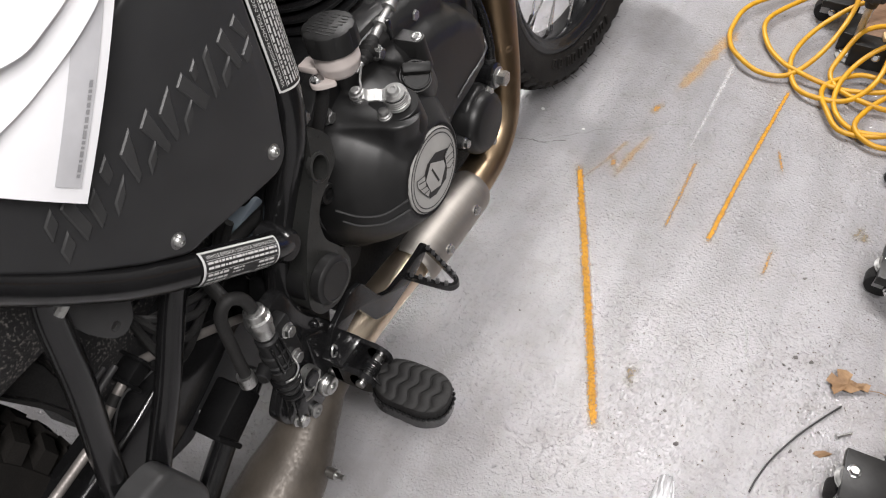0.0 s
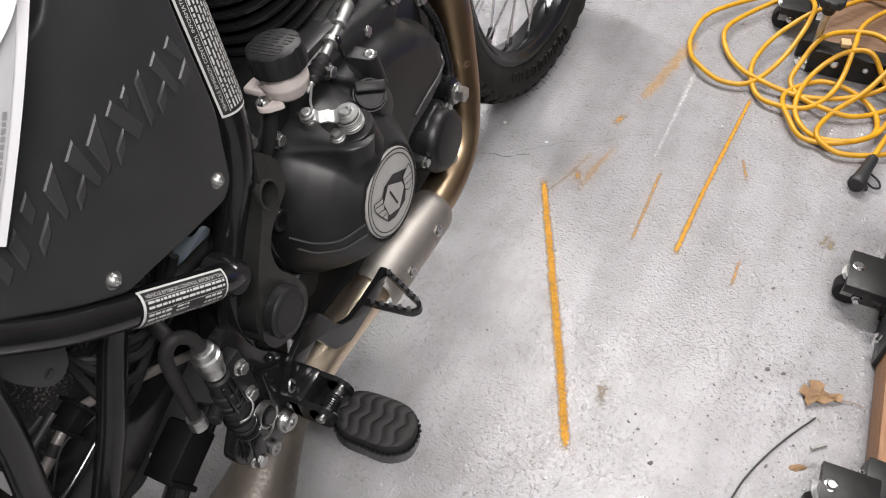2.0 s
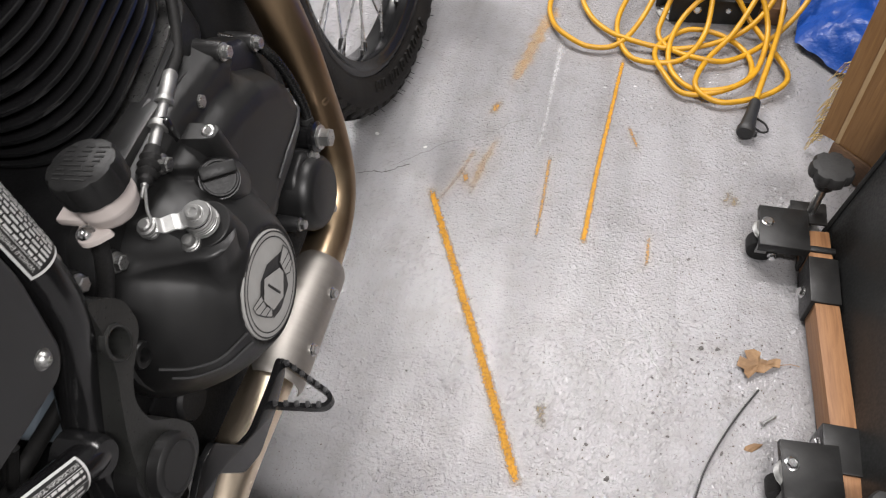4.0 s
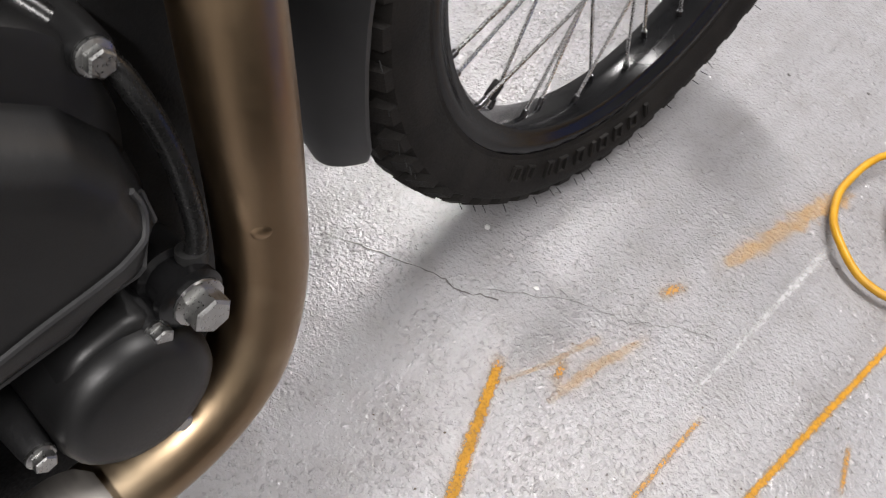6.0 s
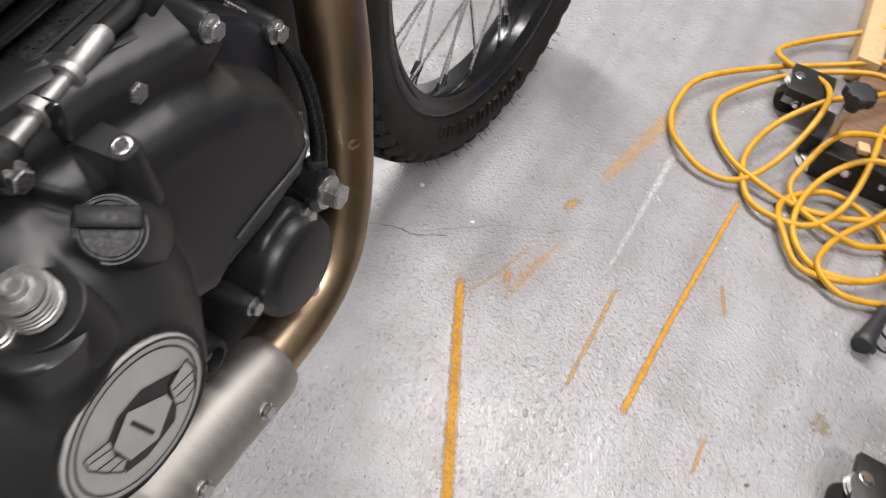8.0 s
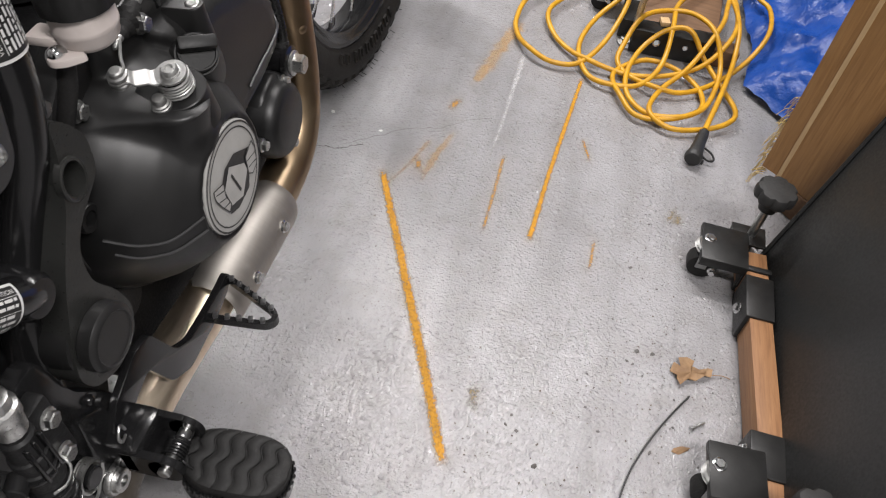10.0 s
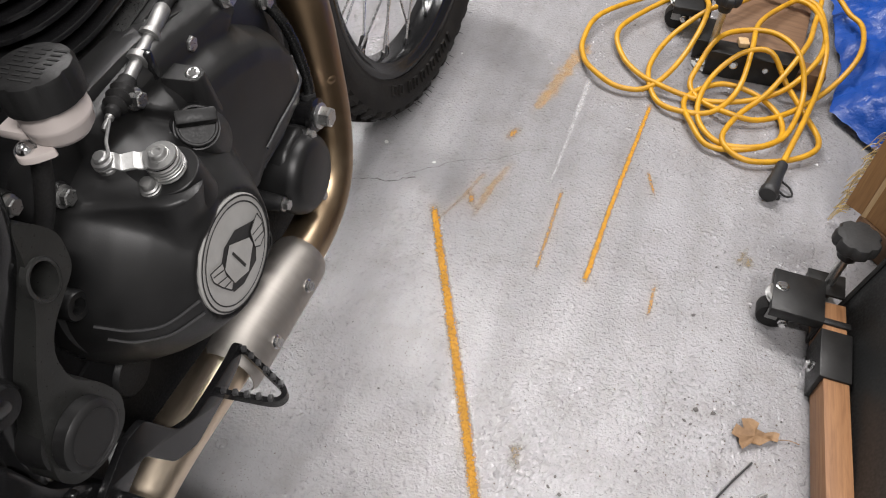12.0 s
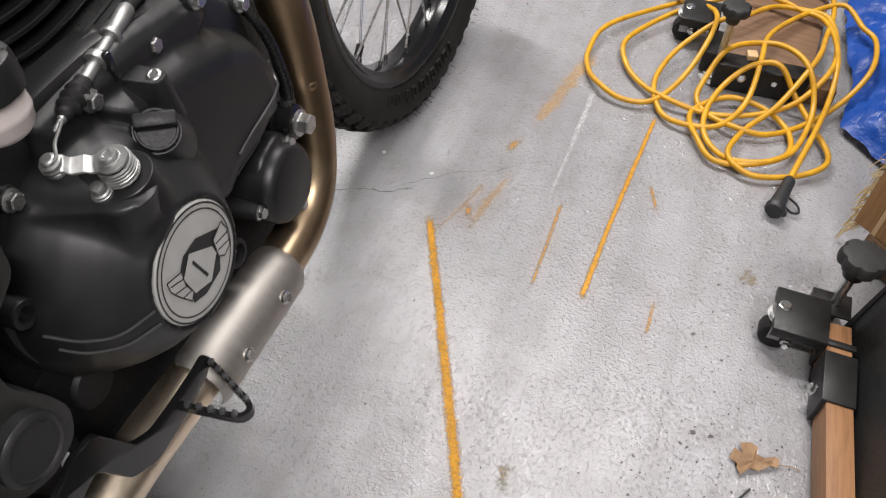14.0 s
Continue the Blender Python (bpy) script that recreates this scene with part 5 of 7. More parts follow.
# brake fluid reservoir
res = bmesh.new()
R0 = Vector((0.1765, -0.8180, 0.5785))
lathe(res, R0, (0, 0, 1), [(-0.010, 0.012), (-0.008, 0.0152), (-0.004, 0.0184), (0.002, 0.0193), (0.003, 0.0200), (0.006, 0.0200), (0.007, 0.0196), (0.019, 0.0202), (0.021, 0.0202), (0.022, 0.0)], 36)
reservoir = part("fluid_reservoir", res, MILKY, bike, "milky plastic brake fluid reservoir")
lidb = bmesh.new()
prof = []
n = 40
for h, r, ripple in ((0.0165, 0.0218, 0.3), (0.0170, 0.0226, 0.3), (0.0185, 0.0226, 0.6), (0.0330, 0.0224, 1), (0.0358, 0.0216, 0.7), (0.0372, 0.0196, 0)):
    prof.append([lidb.verts.new(R0 + Vector(((r + ripple * 0.0008 * (1 if i % 5 else -1.4)) * math.cos(2 * math.pi * i / n), (r + ripple * 0.0008 * (1 if i % 5 else -1.4)) * math.sin(2 * math.pi * i / n), h))) for i in range(n)])
for a, b in zip(prof, prof[1:]):
    for i in range(n):
        lidb.faces.new((a[i], a[(i + 1) % n], b[(i + 1) % n], b[i]))
lidb.faces.new(prof[-1])
lidb.faces.new(prof[0][::-1])
lid = part("reservoir_cap", lidb, CAP_BLACK, reservoir, "ribbed black screw cap")
pr = bmesh.new()
for k in range(8):
    for s in range(3):
        x0 = -0.0150 + s * 0.0098 + random.uniform(0, 0.003)
        box(pr, (R0.x + x0 + 0.004, R0.y - 0.0138 + k * 0.0039, R0.z + 0.0374), (0.0078 * random.uniform(0.6, 1.1), 0.0014, 0.0003))
part("raised_print", pr, CAP_BLACK, lid)
ear = bmesh.new()
prism(ear, rounded([(0.186, -0.836), (0.166, -0.828), (0.158, -0.832), (0.160, -0.843), (0.168, -0.849), (0.176, -0.846)], 0.004), 0.5690, 0.5735, 0.0015, Matrix(((0, 1, 0, 0), (0, 0, 1, 0), (1, 0, 0, 0), (0, 0, 0, 1))))
part("reservoir_ear", ear, MILKY, reservoir)
arm = bmesh.new()
box(arm, (0.154, -0.826, 0.575), (0.022, 0.016, 0.007), None, 0.002)
part("reservoir_arm", arm, MILKY, reservoir)
dome_bolt(reservoir, 0.168, -0.841, 0.5735, 0.0052, CHROME, "screw", (0.3, -0.4, 1))
rh = bmesh.new()
tube(rh, [(0.166, -0.832, 0.570), (0.160, -0.838, 0.540), (0.146, -0.850, 0.505), (0.122, -0.885, 0.468), (0.12, -0.97, 0.47), (0.150, -1.010, 0.495), (0.178, -1.022, 0.492)], 0.006, 12, 6)
part("reservoir_hose", rh, RUBBER, reservoir)

# rear brake master cylinder with hoses
mc = bmesh.new()
lathe(mc, (0.186, -1.012, 0.335), (0, 0.02, 1), [(0, 0.004), (0.02, 0.004), (0.02, 0.008), (0.024, 0.0105), (0.028, 0.008), (0.032, 0.0115), (0.036, 0.0085), (0.041, 0.012), (0.046, 0.0095), (0.05, 0.0125), (0.066, 0.0125), (0.067, 0.0108), (0.072, 0.0108), (0.073, 0.0122), (0.080, 0.0122), (0.081, 0.0105), (0.098, 0.0105), (0.10, 0.0085), (0.104, 0.0085)], 20)
box(mc, (0.182, -0.996, 0.405), (0.014, 0.028, 0.06), None, 0.003)
lathe(mc, (0.180, -1.020, 0.398), (0.3, -1, 0), [(0, 0.0075), (0.012, 0.0070), (0.013, 0.0060), (0.013, 0)], 16)
master = part("master_cylinder", mc, CASE, bike, "black rear brake master cylinder")
for dy, wide in ((-0.0065, 0.0022), (0.0, 0.0016), (0.0062, 0.0022)):
    web = bmesh.new()
    box(web, (0.1975, -1.0115 + dy, 0.414), (0.004, wide, 0.036), None, 0.0006)
    part("body_rib", web, FRAME, master)
for z, wide in ((0.398, 0.0128), (0.376, 0.0132), (0.366, 0.0120), (0.352, 0.0105)):
    ring = bmesh.new()
    lathe(ring, (0.1862, -1.0117, z), (0, 0.02, 1), [(-0.0012, wide), (-0.0008, wide + 0.0008), (0.0008, wide + 0.0008), (0.0012, wide)], 22)
    part("boot_ring", ring, FRAME, master)
clip = bmesh.new()
tube(clip, [(0.198, -1.021, 0.386), (0.2015, -1.012, 0.3845), (0.198, -1.002, 0.386), (0.190, -0.998, 0.390)], 0.0010, 6, 5)
part("wire_clip", clip, ZINC, master)
bj = bmesh.new()
lathe(bj, (0.187, -1.010, 0.440), (0, 0.02, 1), [(0, 0.0095), (0.012, 0.0105), (0.014, 0.0118), (0.022, 0.0118), (0.023, 0.0095), (0.030, 0.0095), (0.031, 0.0075)], 16)
part("banjo_fitting", bj, ZINC, master, "silver hose fitting")
hk = bmesh.new()
tube(hk, [(0.186, -1.009, 0.472), (0.184, -1.012, 0.487), (0.180, -1.022, 0.494), (0.176, -1.032, 0.482), (0.176, -1.036, 0.45), (0.178, -1.040, 0.408)], 0.0056, 14, 6)
part("brake_hose", hk, RUBBER, master)
fr = bmesh.new()
lathe(fr, (0.178, -1.041, 0.402), (0, 0.05, 1), [(0, 0.007), (0.0, 0.0080), (0.012, 0.0076), (0.012, 0.006)], 14)
part("hose_ferrule", fr, ZINC, master)
for y, z in ((-0.990, 0.4195), (-0.994, 0.386)):
    hex_bolt(master, 0.189, y, z, 0.0058, 0.006)
hex_bolt(master, 0.1855, -1.019, 0.3125, 0.0066, 0.009)
cl = bmesh.new()
box(cl, (0.1905, -1.015, 0.325), (0.003, 0.013, 0.034), pose(0, 0, 0, -12, 0, 0), 0.001)
box(cl, (0.1775, -1.015, 0.325), (0.003, 0.013, 0.034), pose(0, 0, 0, -12, 0, 0), 0.001)
lathe(cl, (0.184, -1.013, 0.330), (0, 0.1, 1), [(0, 0.0060), (0.010, 0.0060), (0.011, 0.0045), (0.011, 0)], 6)
part("clevis", cl, FRAME, master)

# footrest bracket, footrest, brake pedal
fb = bmesh.new()
prism(fb, rounded([(-0.938, 0.365), (-0.922, 0.335), (-0.945, 0.290), (-0.968, 0.274), (-0.992, 0.272), (-1.026, 0.300), (-1.032, 0.322), (-0.997, 0.36), (-0.99, 0.44), (-0.965, 0.44), (-0.955, 0.39)], 0.009), 0.160, 0.174, 0.003)
bracket = part("footrest_bracket", fb, FRAME, bike)
foot = bmesh.new()
prism(foot, rounded([(-0.955, 0.420), (-0.900, 0.400), (-0.885, 0.340), (-0.905, 0.290), (-0.950, 0.315), (-0.972, 0.385)], 0.008), 0.118, 0.138, 0.003)
part("frame_foot", foot, SUMP_BLACK, bracket)
web = bmesh.new()
prism(web, rounded([(-0.945, 0.358), (-0.938, 0.318), (-0.952, 0.290), (-0.976, 0.283), (-0.988, 0.300), (-0.972, 0.335), (-0.968, 0.375)], 0.007), 0.173, 0.1775, 0.002)
part("bracket_rib", web, FRAME, bracket)
hx = bmesh.new()
lathe(hx, (0.176, -0.9690, 0.2965), (1, 0, 0), [(0, 0.0128), (0.0045, 0.0128), (0.0060, 0.0118), (0.0060, 0.0102), (0.0068, 0.0098), (0.0095, 0.0092), (0.0102, 0.0082), (0.0102, 0.0045), (0.0062, 0.0043), (0.0062, 0)], 28)
part("pivot_bolt", hx, ZINC, bracket)
wash = bmesh.new()
lathe(wash, (0.174, -0.9920, 0.2785), (1, 0, 0), [(0, 0.0075), (0.003, 0.0075), (0.0036, 0.0068), (0.0036, 0.0036), (0.001, 0.0034)], 20)
part("washer", wash, LEVER, bracket)
sp = bmesh.new()
tube(sp, [(0.1765 + 0.0016 * i / 8, -0.986 + 0.0115 * math.cos(i * math.pi / 4), 0.334 + 0.0115 * math.sin(i * math.pi / 4)) for i in range(41)] + [(0.186, -0.990, 0.320), (0.187, -1.000, 0.322), (0.187, -1.012, 0.328)], 0.0013, 6, 3)
part("pedal_spring", sp, ZINC, bracket)
core = bmesh.new()
lathe(core, (0.172, -0.986, 0.334), (1, 0, 0), [(0, 0.0085), (0.014, 0.0085), (0.015, 0.0075), (0.015, 0)], 18)
part("spring_post", core, FRAME, bracket)
for y, z, r in ((-0.950, 0.372, 0.0042), (-1.006, 0.300, 0.0040)):
    dome_bolt(bracket, 0.174, y, z, r, FRAME, "small_screw")

pg = bmesh.new()
box(pg, (0.190, -0.944, 0.318), (0.030, 0.040, 0.034), None, 0.006)
prism(pg, [(-0.931, 0.306), (-0.926, 0.306), (-0.926, 0.332), (-0.931, 0.332)], 0.190, 0.2235, 0.002)
prism(pg, [(-0.964, 0.304), (-0.958, 0.304), (-0.958, 0.330), (-0.964, 0.330)], 0.190, 0.2235, 0.002)
lathe(pg, (0.2225, -0.926, 0.318), (0, -1, 0), [(0, 0.006), (0, 0.0130), (0.005, 0.0130), (0.005, 0.006)], 22)
lathe(pg, (0.2225, -0.958, 0.317), (0, -1, 0), [(0, 0.006), (0, 0.0130), (0.006, 0.0130), (0.006, 0.006)], 22)
box(pg, (0.2080, -0.944, 0.309), (0.012, 0.028, 0.008), None, 0.002)
peg_mount = part("footrest_mount", pg, FRAME, bike)
cpin = bmesh.new()
lathe(cpin, (0.2225, -0.9225, 0.318), (0, -1, 0), [(0, 0.0060), (0.0008, 0.0075), (0.0034, 0.0075), (0.0038, 0.0048), (0.044, 0.0048), (0.045, 0.0040), (0.045, 0)], 20)
part("hinge_pin", cpin, ZINC, peg_mount)
coil = bmesh.new()
tube(coil, [(0.2225 + 0.0078 * math.cos(i * math.pi / 4), -0.940 - 0.00030 * i, 0.318 + 0.0078 * math.sin(i * math.pi / 4)) for i in range(49)] + [(0.2330, -0.956, 0.322), (0.240, -0.957, 0.315)], 0.0011, 6, 2)
part("return_spring", coil, FRAME, peg_mount)
split = bmesh.new()
tube(split, [(0.192, -0.953, 0.337), (0.195, -0.960, 0.341), (0.196, -0.962, 0.349), (0.195, -0.957, 0.354), (0.193, -0.953, 0.350), (0.191, -0.950, 0.340)], 0.0012, 8, 5)
part("split_pin", split, ZINC, peg_mount)

PEG_M = Matrix.Translation((0.2620, -0.9390, 0.2975)) @ pose(0, 0, 0, 0, 9, 5) @ Matrix.Scale(0.93, 4)
FLAT = Matrix(((0, 1, 0, 0), (0, 0, 1, 0), (1, 0, 0, 0), (0, 0, 0, 1)))
PAD = [(-0.041, -0.014), (-0.026, -0.025), (0.022, -0.027), (0.041, -0.015), (0.043, 0.010), (0.026, 0.025), (-0.028, 0.024), (-0.041, 0.013)]
pb = bmesh.new()
prism(pb, rounded(PAD, 0.012, 5), -0.008, 0.0085, 0.003, FLAT, 3)
peg = part("footrest", pb, RUBBER, bike, "black rubber-topped footrest")
peg.matrix_basis = PEG_M


def pad_half(x, side):
    """Half width of the footrest pad at x, in front and behind."""
    edge = min(1.0, max(0.0, abs(x - 0.001) / 0.0425))
    return side * (0.0258 if side > 0 else 0.0268) * (1 - edge ** 3.2) ** 0.5


def wave(v):
    return 0.0026 * math.sin(2.2 * v * math.pi + 0.6) + 0.0035 * v


STEPS = (-0.0415, -0.0330, -0.0210, -0.0090, 0.0035, 0.0160, 0.0285, 0.0430)
for k, (x0, x1) in enumerate(zip(STEPS, STEPS[1:])):
    rib = bmesh.new()
    rows = []
    for f, up in ((0.02, 0.0), (0.045, 0.0016), (0.12, 0.0024), (0.5, 0.0027), (0.88, 0.0025), (0.955, 0.0016), (0.98, 0.0)):
        row = []
        for j in range(19):
            v = -1 + j / 9
            bend = wave(v)
            a = x0 + (bend if k else 0)
            c = x1 + (bend if k < len(STEPS) - 2 else 0)
            x = max(-0.0405, min(0.0425, a + (c - a) * f))
            fade = 1 - abs(v) ** 8
            row.append(rib.verts.new((x, pad_half(x, 1 if v >= 0 else -1) * abs(v) * 0.985, 0.0078 + up * fade)))
        rows.append(row)
    for a, c in zip(rows, rows[1:]):
        for j in range(18):
            rib.faces.new((a[j], c[j], c[j + 1], a[j + 1]))
    part("rubber_rib", rib, RUBBER, peg, "", 50)
tray = bmesh.new()
prism(tray, [(x * 1.05, y * 1.08) for x, y in rounded(PAD, 0.012, 5)], -0.024, -0.0065, 0.0015, FLAT, 1)
tray_ob = part("footrest_tray", tray, FRAME, peg)
rim = [Vector((x * 1.045, y * 1.07, 0)) for x, y in rounded(PAD, 0.012, 5)]
ends = list(zip(rim, rim[1:] + rim[:1]))
spare = 0.0
for a, c in ends:
    long = (c - a).length
    at = spare
    while at < long:
        q = a.lerp(c, at / long)
        tooth = bmesh.new()
        lathe(tooth, (q.x, q.y, -0.007), (0, 0, 1), [(0, 0.0021), (0.0022, 0.0020), (0.0038, 0.0009), (0.0038, 0)], 8)
        part("tooth", tooth, FRAME, tray_ob)
        at += 0.0056
    spare = at - long

ped = bmesh.new()
arm = [(-0.957, 0.330), (-0.940, 0.352), (-0.905, 0.366), (-0.884, 0.362), (-0.866, 0.318), (-0.848, 0.306), (-0.818, 0.304), (-0.790, 0.304), (-0.776, 0.306), (-0.770, 0.300), (-0.780, 0.289), (-0.812, 0.282), (-0.858, 0.281), (-0.882, 0.296), (-0.900, 0.338), (-0.925, 0.330), (-0.945, 0.308)]
prism(ped, rounded(arm, 0.006), 0.177, 0.183, 0.0012)
pedal = part("brake_pedal", ped, FRAME, bike, "black flat-bar brake pedal")
LP = [(0.183, -0.7740, 0.3005), (0.200, -0.7820, 0.3003), (0.218, -0.7910, 0.3000), (0.231, -0.7975, 0.2998), (0.2372, -0.8025, 0.2995), (0.2382, -0.8075, 0.2993), (0.2345, -0.8120, 0.2993), (0.226, -0.8140, 0.2995), (0.210, -0.8155, 0.3000), (0.195, -0.8168, 0.3005), (0.183, -0.8175, 0.3008)]
loop = bmesh.new()
rows = []
for p, t, side, up in frames(smooth_path(LP, 4)):
    flat_side = Vector((-t.y, t.x, 0)).normalized()
    rows.append([loop.verts.new(p + flat_side * a + Vector((0, 0, b))) for a, b in ((-0.0020, -0.0085), (0.0020, -0.0085), (0.0024, -0.0080), (0.0024, -0.0005), (0.0019, 0.0), (-0.0019, 0.0), (-0.0024, -0.0005), (-0.0024, -0.0080))])
for a, b in zip(rows, rows[1:]):
    for k in range(8):
        loop.faces.new((a[k], a[(k + 1) % 8], b[(k + 1) % 8], b[k]))
loop.faces.new(rows[0])
loop.faces.new(rows[-1][::-1])
pedal_loop = part("pedal_loop", loop, FRAME, pedal, "toothed black pedal tread", 25)
for (x0, y0), (x1, y1), count in (((0.187, -0.7760), (0.233, -0.7990), 6), ((0.190, -0.8170), (0.231, -0.8132), 5)):
    for i in range(count):
        f = i / (count - 1)
        tb = bmesh.new()
        box(tb, (x0 + (x1 - x0) * f, y0 + (y1 - y0) * f, 0.3015), (0.0042, 0.0050, 0.0040), pose(0, 0, 0, 0, 0, 18), 0.0008)
        part("tooth", tb, RIDGE, pedal_loop)

# parts seen low between the frame tubes
# Added dark boxes that block the view through to the floor.
inner_b = bmesh.new()
box(inner_b, (0.02, -1.02, 0.44), (0.10, 0.20, 0.22), None, 0.015)
box(inner_b, (0.00, -1.10, 0.56), (0.20, 0.22, 0.10), None, 0.02)
part("inner_filler", inner_b, MUDDY, bike)
sw = bmesh.new()
prism(sw, rounded([(-0.93, 0.372), (-1.003, 0.350), (-1.0664, 0.3244), (-1.100, 0.3155), (-1.30, 0.285), (-1.47, 0.275), (-1.47, 0.335), (-1.30, 0.362), (-1.118, 0.384), (-1.039, 0.405), (-0.95, 0.425)], 0.012), 0.052, 0.098, 0.006, None, 3)
part("swingarm", sw, FRAME, bike)
sh = bmesh.new()
tube(sh, [(0.105, -0.975, 0.376), (0.102, -1.0186, 0.403), (0.100, -1.067, 0.4325), (0.100, -1.083, 0.4376), (0.100, -1.1015, 0.434), (0.100, -1.117, 0.4268), (0.100, -1.131, 0.4208), (0.10, -1.148, 0.414), (0.10, -1.25, 0.40)], 0.0044, 12, 5)
rod = part("brake_line", sh, DULL_LINE, bike, "dull silver brake line")
for p, way, long, r in ((Vector((0.101, -1.040, 0.4165)), (0, -0.82, 0.55), 0.010, 0.0056), (Vector((0.100, -1.112, 0.4295)), (0, -1, -0.42), 0.010, 0.0054)):
    cb = bmesh.new()
    lathe(cb, p, way, [(-long / 2, r * 0.8), (-long / 2, r), (long / 2, r), (long / 2, r * 0.8)], 14)
    part("line_sleeve", cb, RUBBER, rod)
clampb = bmesh.new()
turn_c = Matrix.Translation((0.101, -1.0870, 0.4385)) @ pose(0, 0, 0, 12, 0, 0)
box(clampb, turn_c @ Vector((0, 0, 0)), (0.022, 0.020, 0.016), pose(0, 0, 0, 12, 0, 0), 0.003)
for dy in (-0.0105, 0.0105):
    box(clampb, turn_c @ Vector((0, dy, 0)), (0.027, 0.0035, 0.020), pose(0, 0, 0, 12, 0, 0), 0.001)
part("line_clamp", clampb, SUMP_BLACK, rod, "black plastic line clamp")
thin = bmesh.new()
tube(thin, [(0.104, -1.040, 0.412), (0.108, -1.0693, 0.4249), (0.108, -1.0884, 0.4288), (0.108, -1.1034, 0.4339), (0.108, -1.116, 0.4285), (0.108, -1.1279, 0.4164), (0.108, -1.1405, 0.4053), (0.10, -1.17, 0.385)], 0.0010, 6, 5)
part("sensor_wire", thin, DUSTY, rod)
for y0, z0, y1, z1, r in ((-1.092, 0.4502, -1.123, 0.4416, 0.0032), (-1.100, 0.458, -1.135, 0.452, 0.0022)):
    bar = bmesh.new()
    tube(bar, [(0.095, y0, z0), (0.095, (y0 + y1) / 2, (z0 + z1) / 2 + 0.001), (0.095, y1, z1)], r, 10, 4)
    part("conduit", bar, DUSTY, rod)
sp = bmesh.new()
tube(sp, [(0.04 + 0.034 * math.cos(i * math.pi / 5), -1.03 + 0.034 * math.sin(i * math.pi / 5), 0.40 + 0.0034 * i) for i in range(50)], 0.006, 8, 2)
part("shock_spring", sp, FRAME, bike)
guard = bmesh.new()
prism(guard, rounded([(-1.00, 0.43), (-0.985, 0.40), (-1.07, 0.29), (-1.12, 0.30), (-1.10, 0.36)], 0.01), 0.080, 0.086, 0.001)
part("inner_guard", guard, DUSTY, bike)
swg = bmesh.new()
prism(swg, rounded([(-1.00, 0.455), (-0.925, 0.42), (-0.90, 0.33), (-0.93, 0.262), (-0.99, 0.245), (-1.04, 0.285), (-1.08, 0.33), (-1.10, 0.36)], 0.012), 0.066, 0.072, 0.001)
part("swingarm_guard", swg, PANEL, bike)
st = bmesh.new()
tube(st, [(0.10, -0.985, 0.300), (0.10, -1.03, 0.276), (0.10, -1.06, 0.262), (0.10, -1.11, 0.226), (0.10, -1.17, 0.17)], 0.0125, 16, 5)
part("stand_leg", st, FRAME, bike)
sb = bmesh.new()
box(sb, (0.10, -1.036, 0.2945), (0.034, 0.056, 0.038), pose(0, 0, 0, 20, 0, 0), 0.004)
box(sb, (0.10, -1.060, 0.2830), (0.040, 0.006, 0.042), pose(0, 0, 0, 20, 0, 0), 0.002)
part("stand_bracket", sb, SUMP_BLACK, bike)
gc = bmesh.new()
prism(gc, rounded([(-1.135, 0.410), (-1.172, 0.415), (-1.21, 0.385), (-1.21, 0.315), (-1.14, 0.310), (-1.118, 0.345)], 0.014), 0.150, 0.176, 0.008, None, 3)
part("passenger_peg_bracket", gc, EMBOSS, bike, "dark grey footrest hanger")
mg = bmesh.new()
prism(mg, rounded([(-1.150, 0.545), (-1.125, 0.478), (-1.123, 0.445), (-1.126, 0.418), (-1.135, 0.394), (-1.143, 0.433), (-1.153, 0.457), (-1.172, 0.50)], 0.006), 0.050, 0.062, 0.002)
part("mudguard_edge", mg, RUBBER, bike)
gus = bmesh.new()
holed_plate(gus, rounded([(-1.118, 0.5755), (-1.1155, 0.562), (-1.112, 0.550), (-1.104, 0.5345), (-1.097, 0.525), (-1.0886, 0.5215), (-1.078, 0.527), (-1.070, 0.548), (-1.085, 0.590), (-1.112, 0.600)], 0.004), [(-1.0923 + 0.0042 * math.cos(a), 0.5341 + 0.0042 * math.sin(a)) for a in [2 * math.pi * i / 20 for i in range(20)]], 0.146, 0.150)
gusset = part("frame_gusset", gus, EMBOSS, bike, "dull black gusset plate with a hole")
# Added metal disc, standing for the brightness seen through the hole.
hole_backing = bmesh.new()
lathe(hole_backing, (0.140, -1.0923, 0.5341), (1, 0, 0), [(0, 0.0075), (0.004, 0.0075), (0.0045, 0.0050), (0.0045, 0)], 20)
part("hole_backing", hole_backing, LEVER, gusset)
fl = bmesh.new()
prism(fl, rounded([(-0.900, 0.475), (-0.892, 0.44), (-0.925, 0.43), (-0.94, 0.465)], 0.01), 0.085, 0.11, 0.004)
part("coolant_bottle", fl, TINT_FLUID, bike)
wires = bmesh.new()
for k in range(4):
    tube(wires, [(0.10 + 0.012 * k, -0.935 - 0.008 * k, 0.505), (0.11, -0.965 - 0.012 * k, 0.47 - 0.012 * k), (0.12, -1.00 - 0.02 * k, 0.455 - 0.01 * k), (0.09, -1.06, 0.46 + 0.01 * k)], 0.004, 8, 5)
part("wiring", wires, RUBBER, bike)

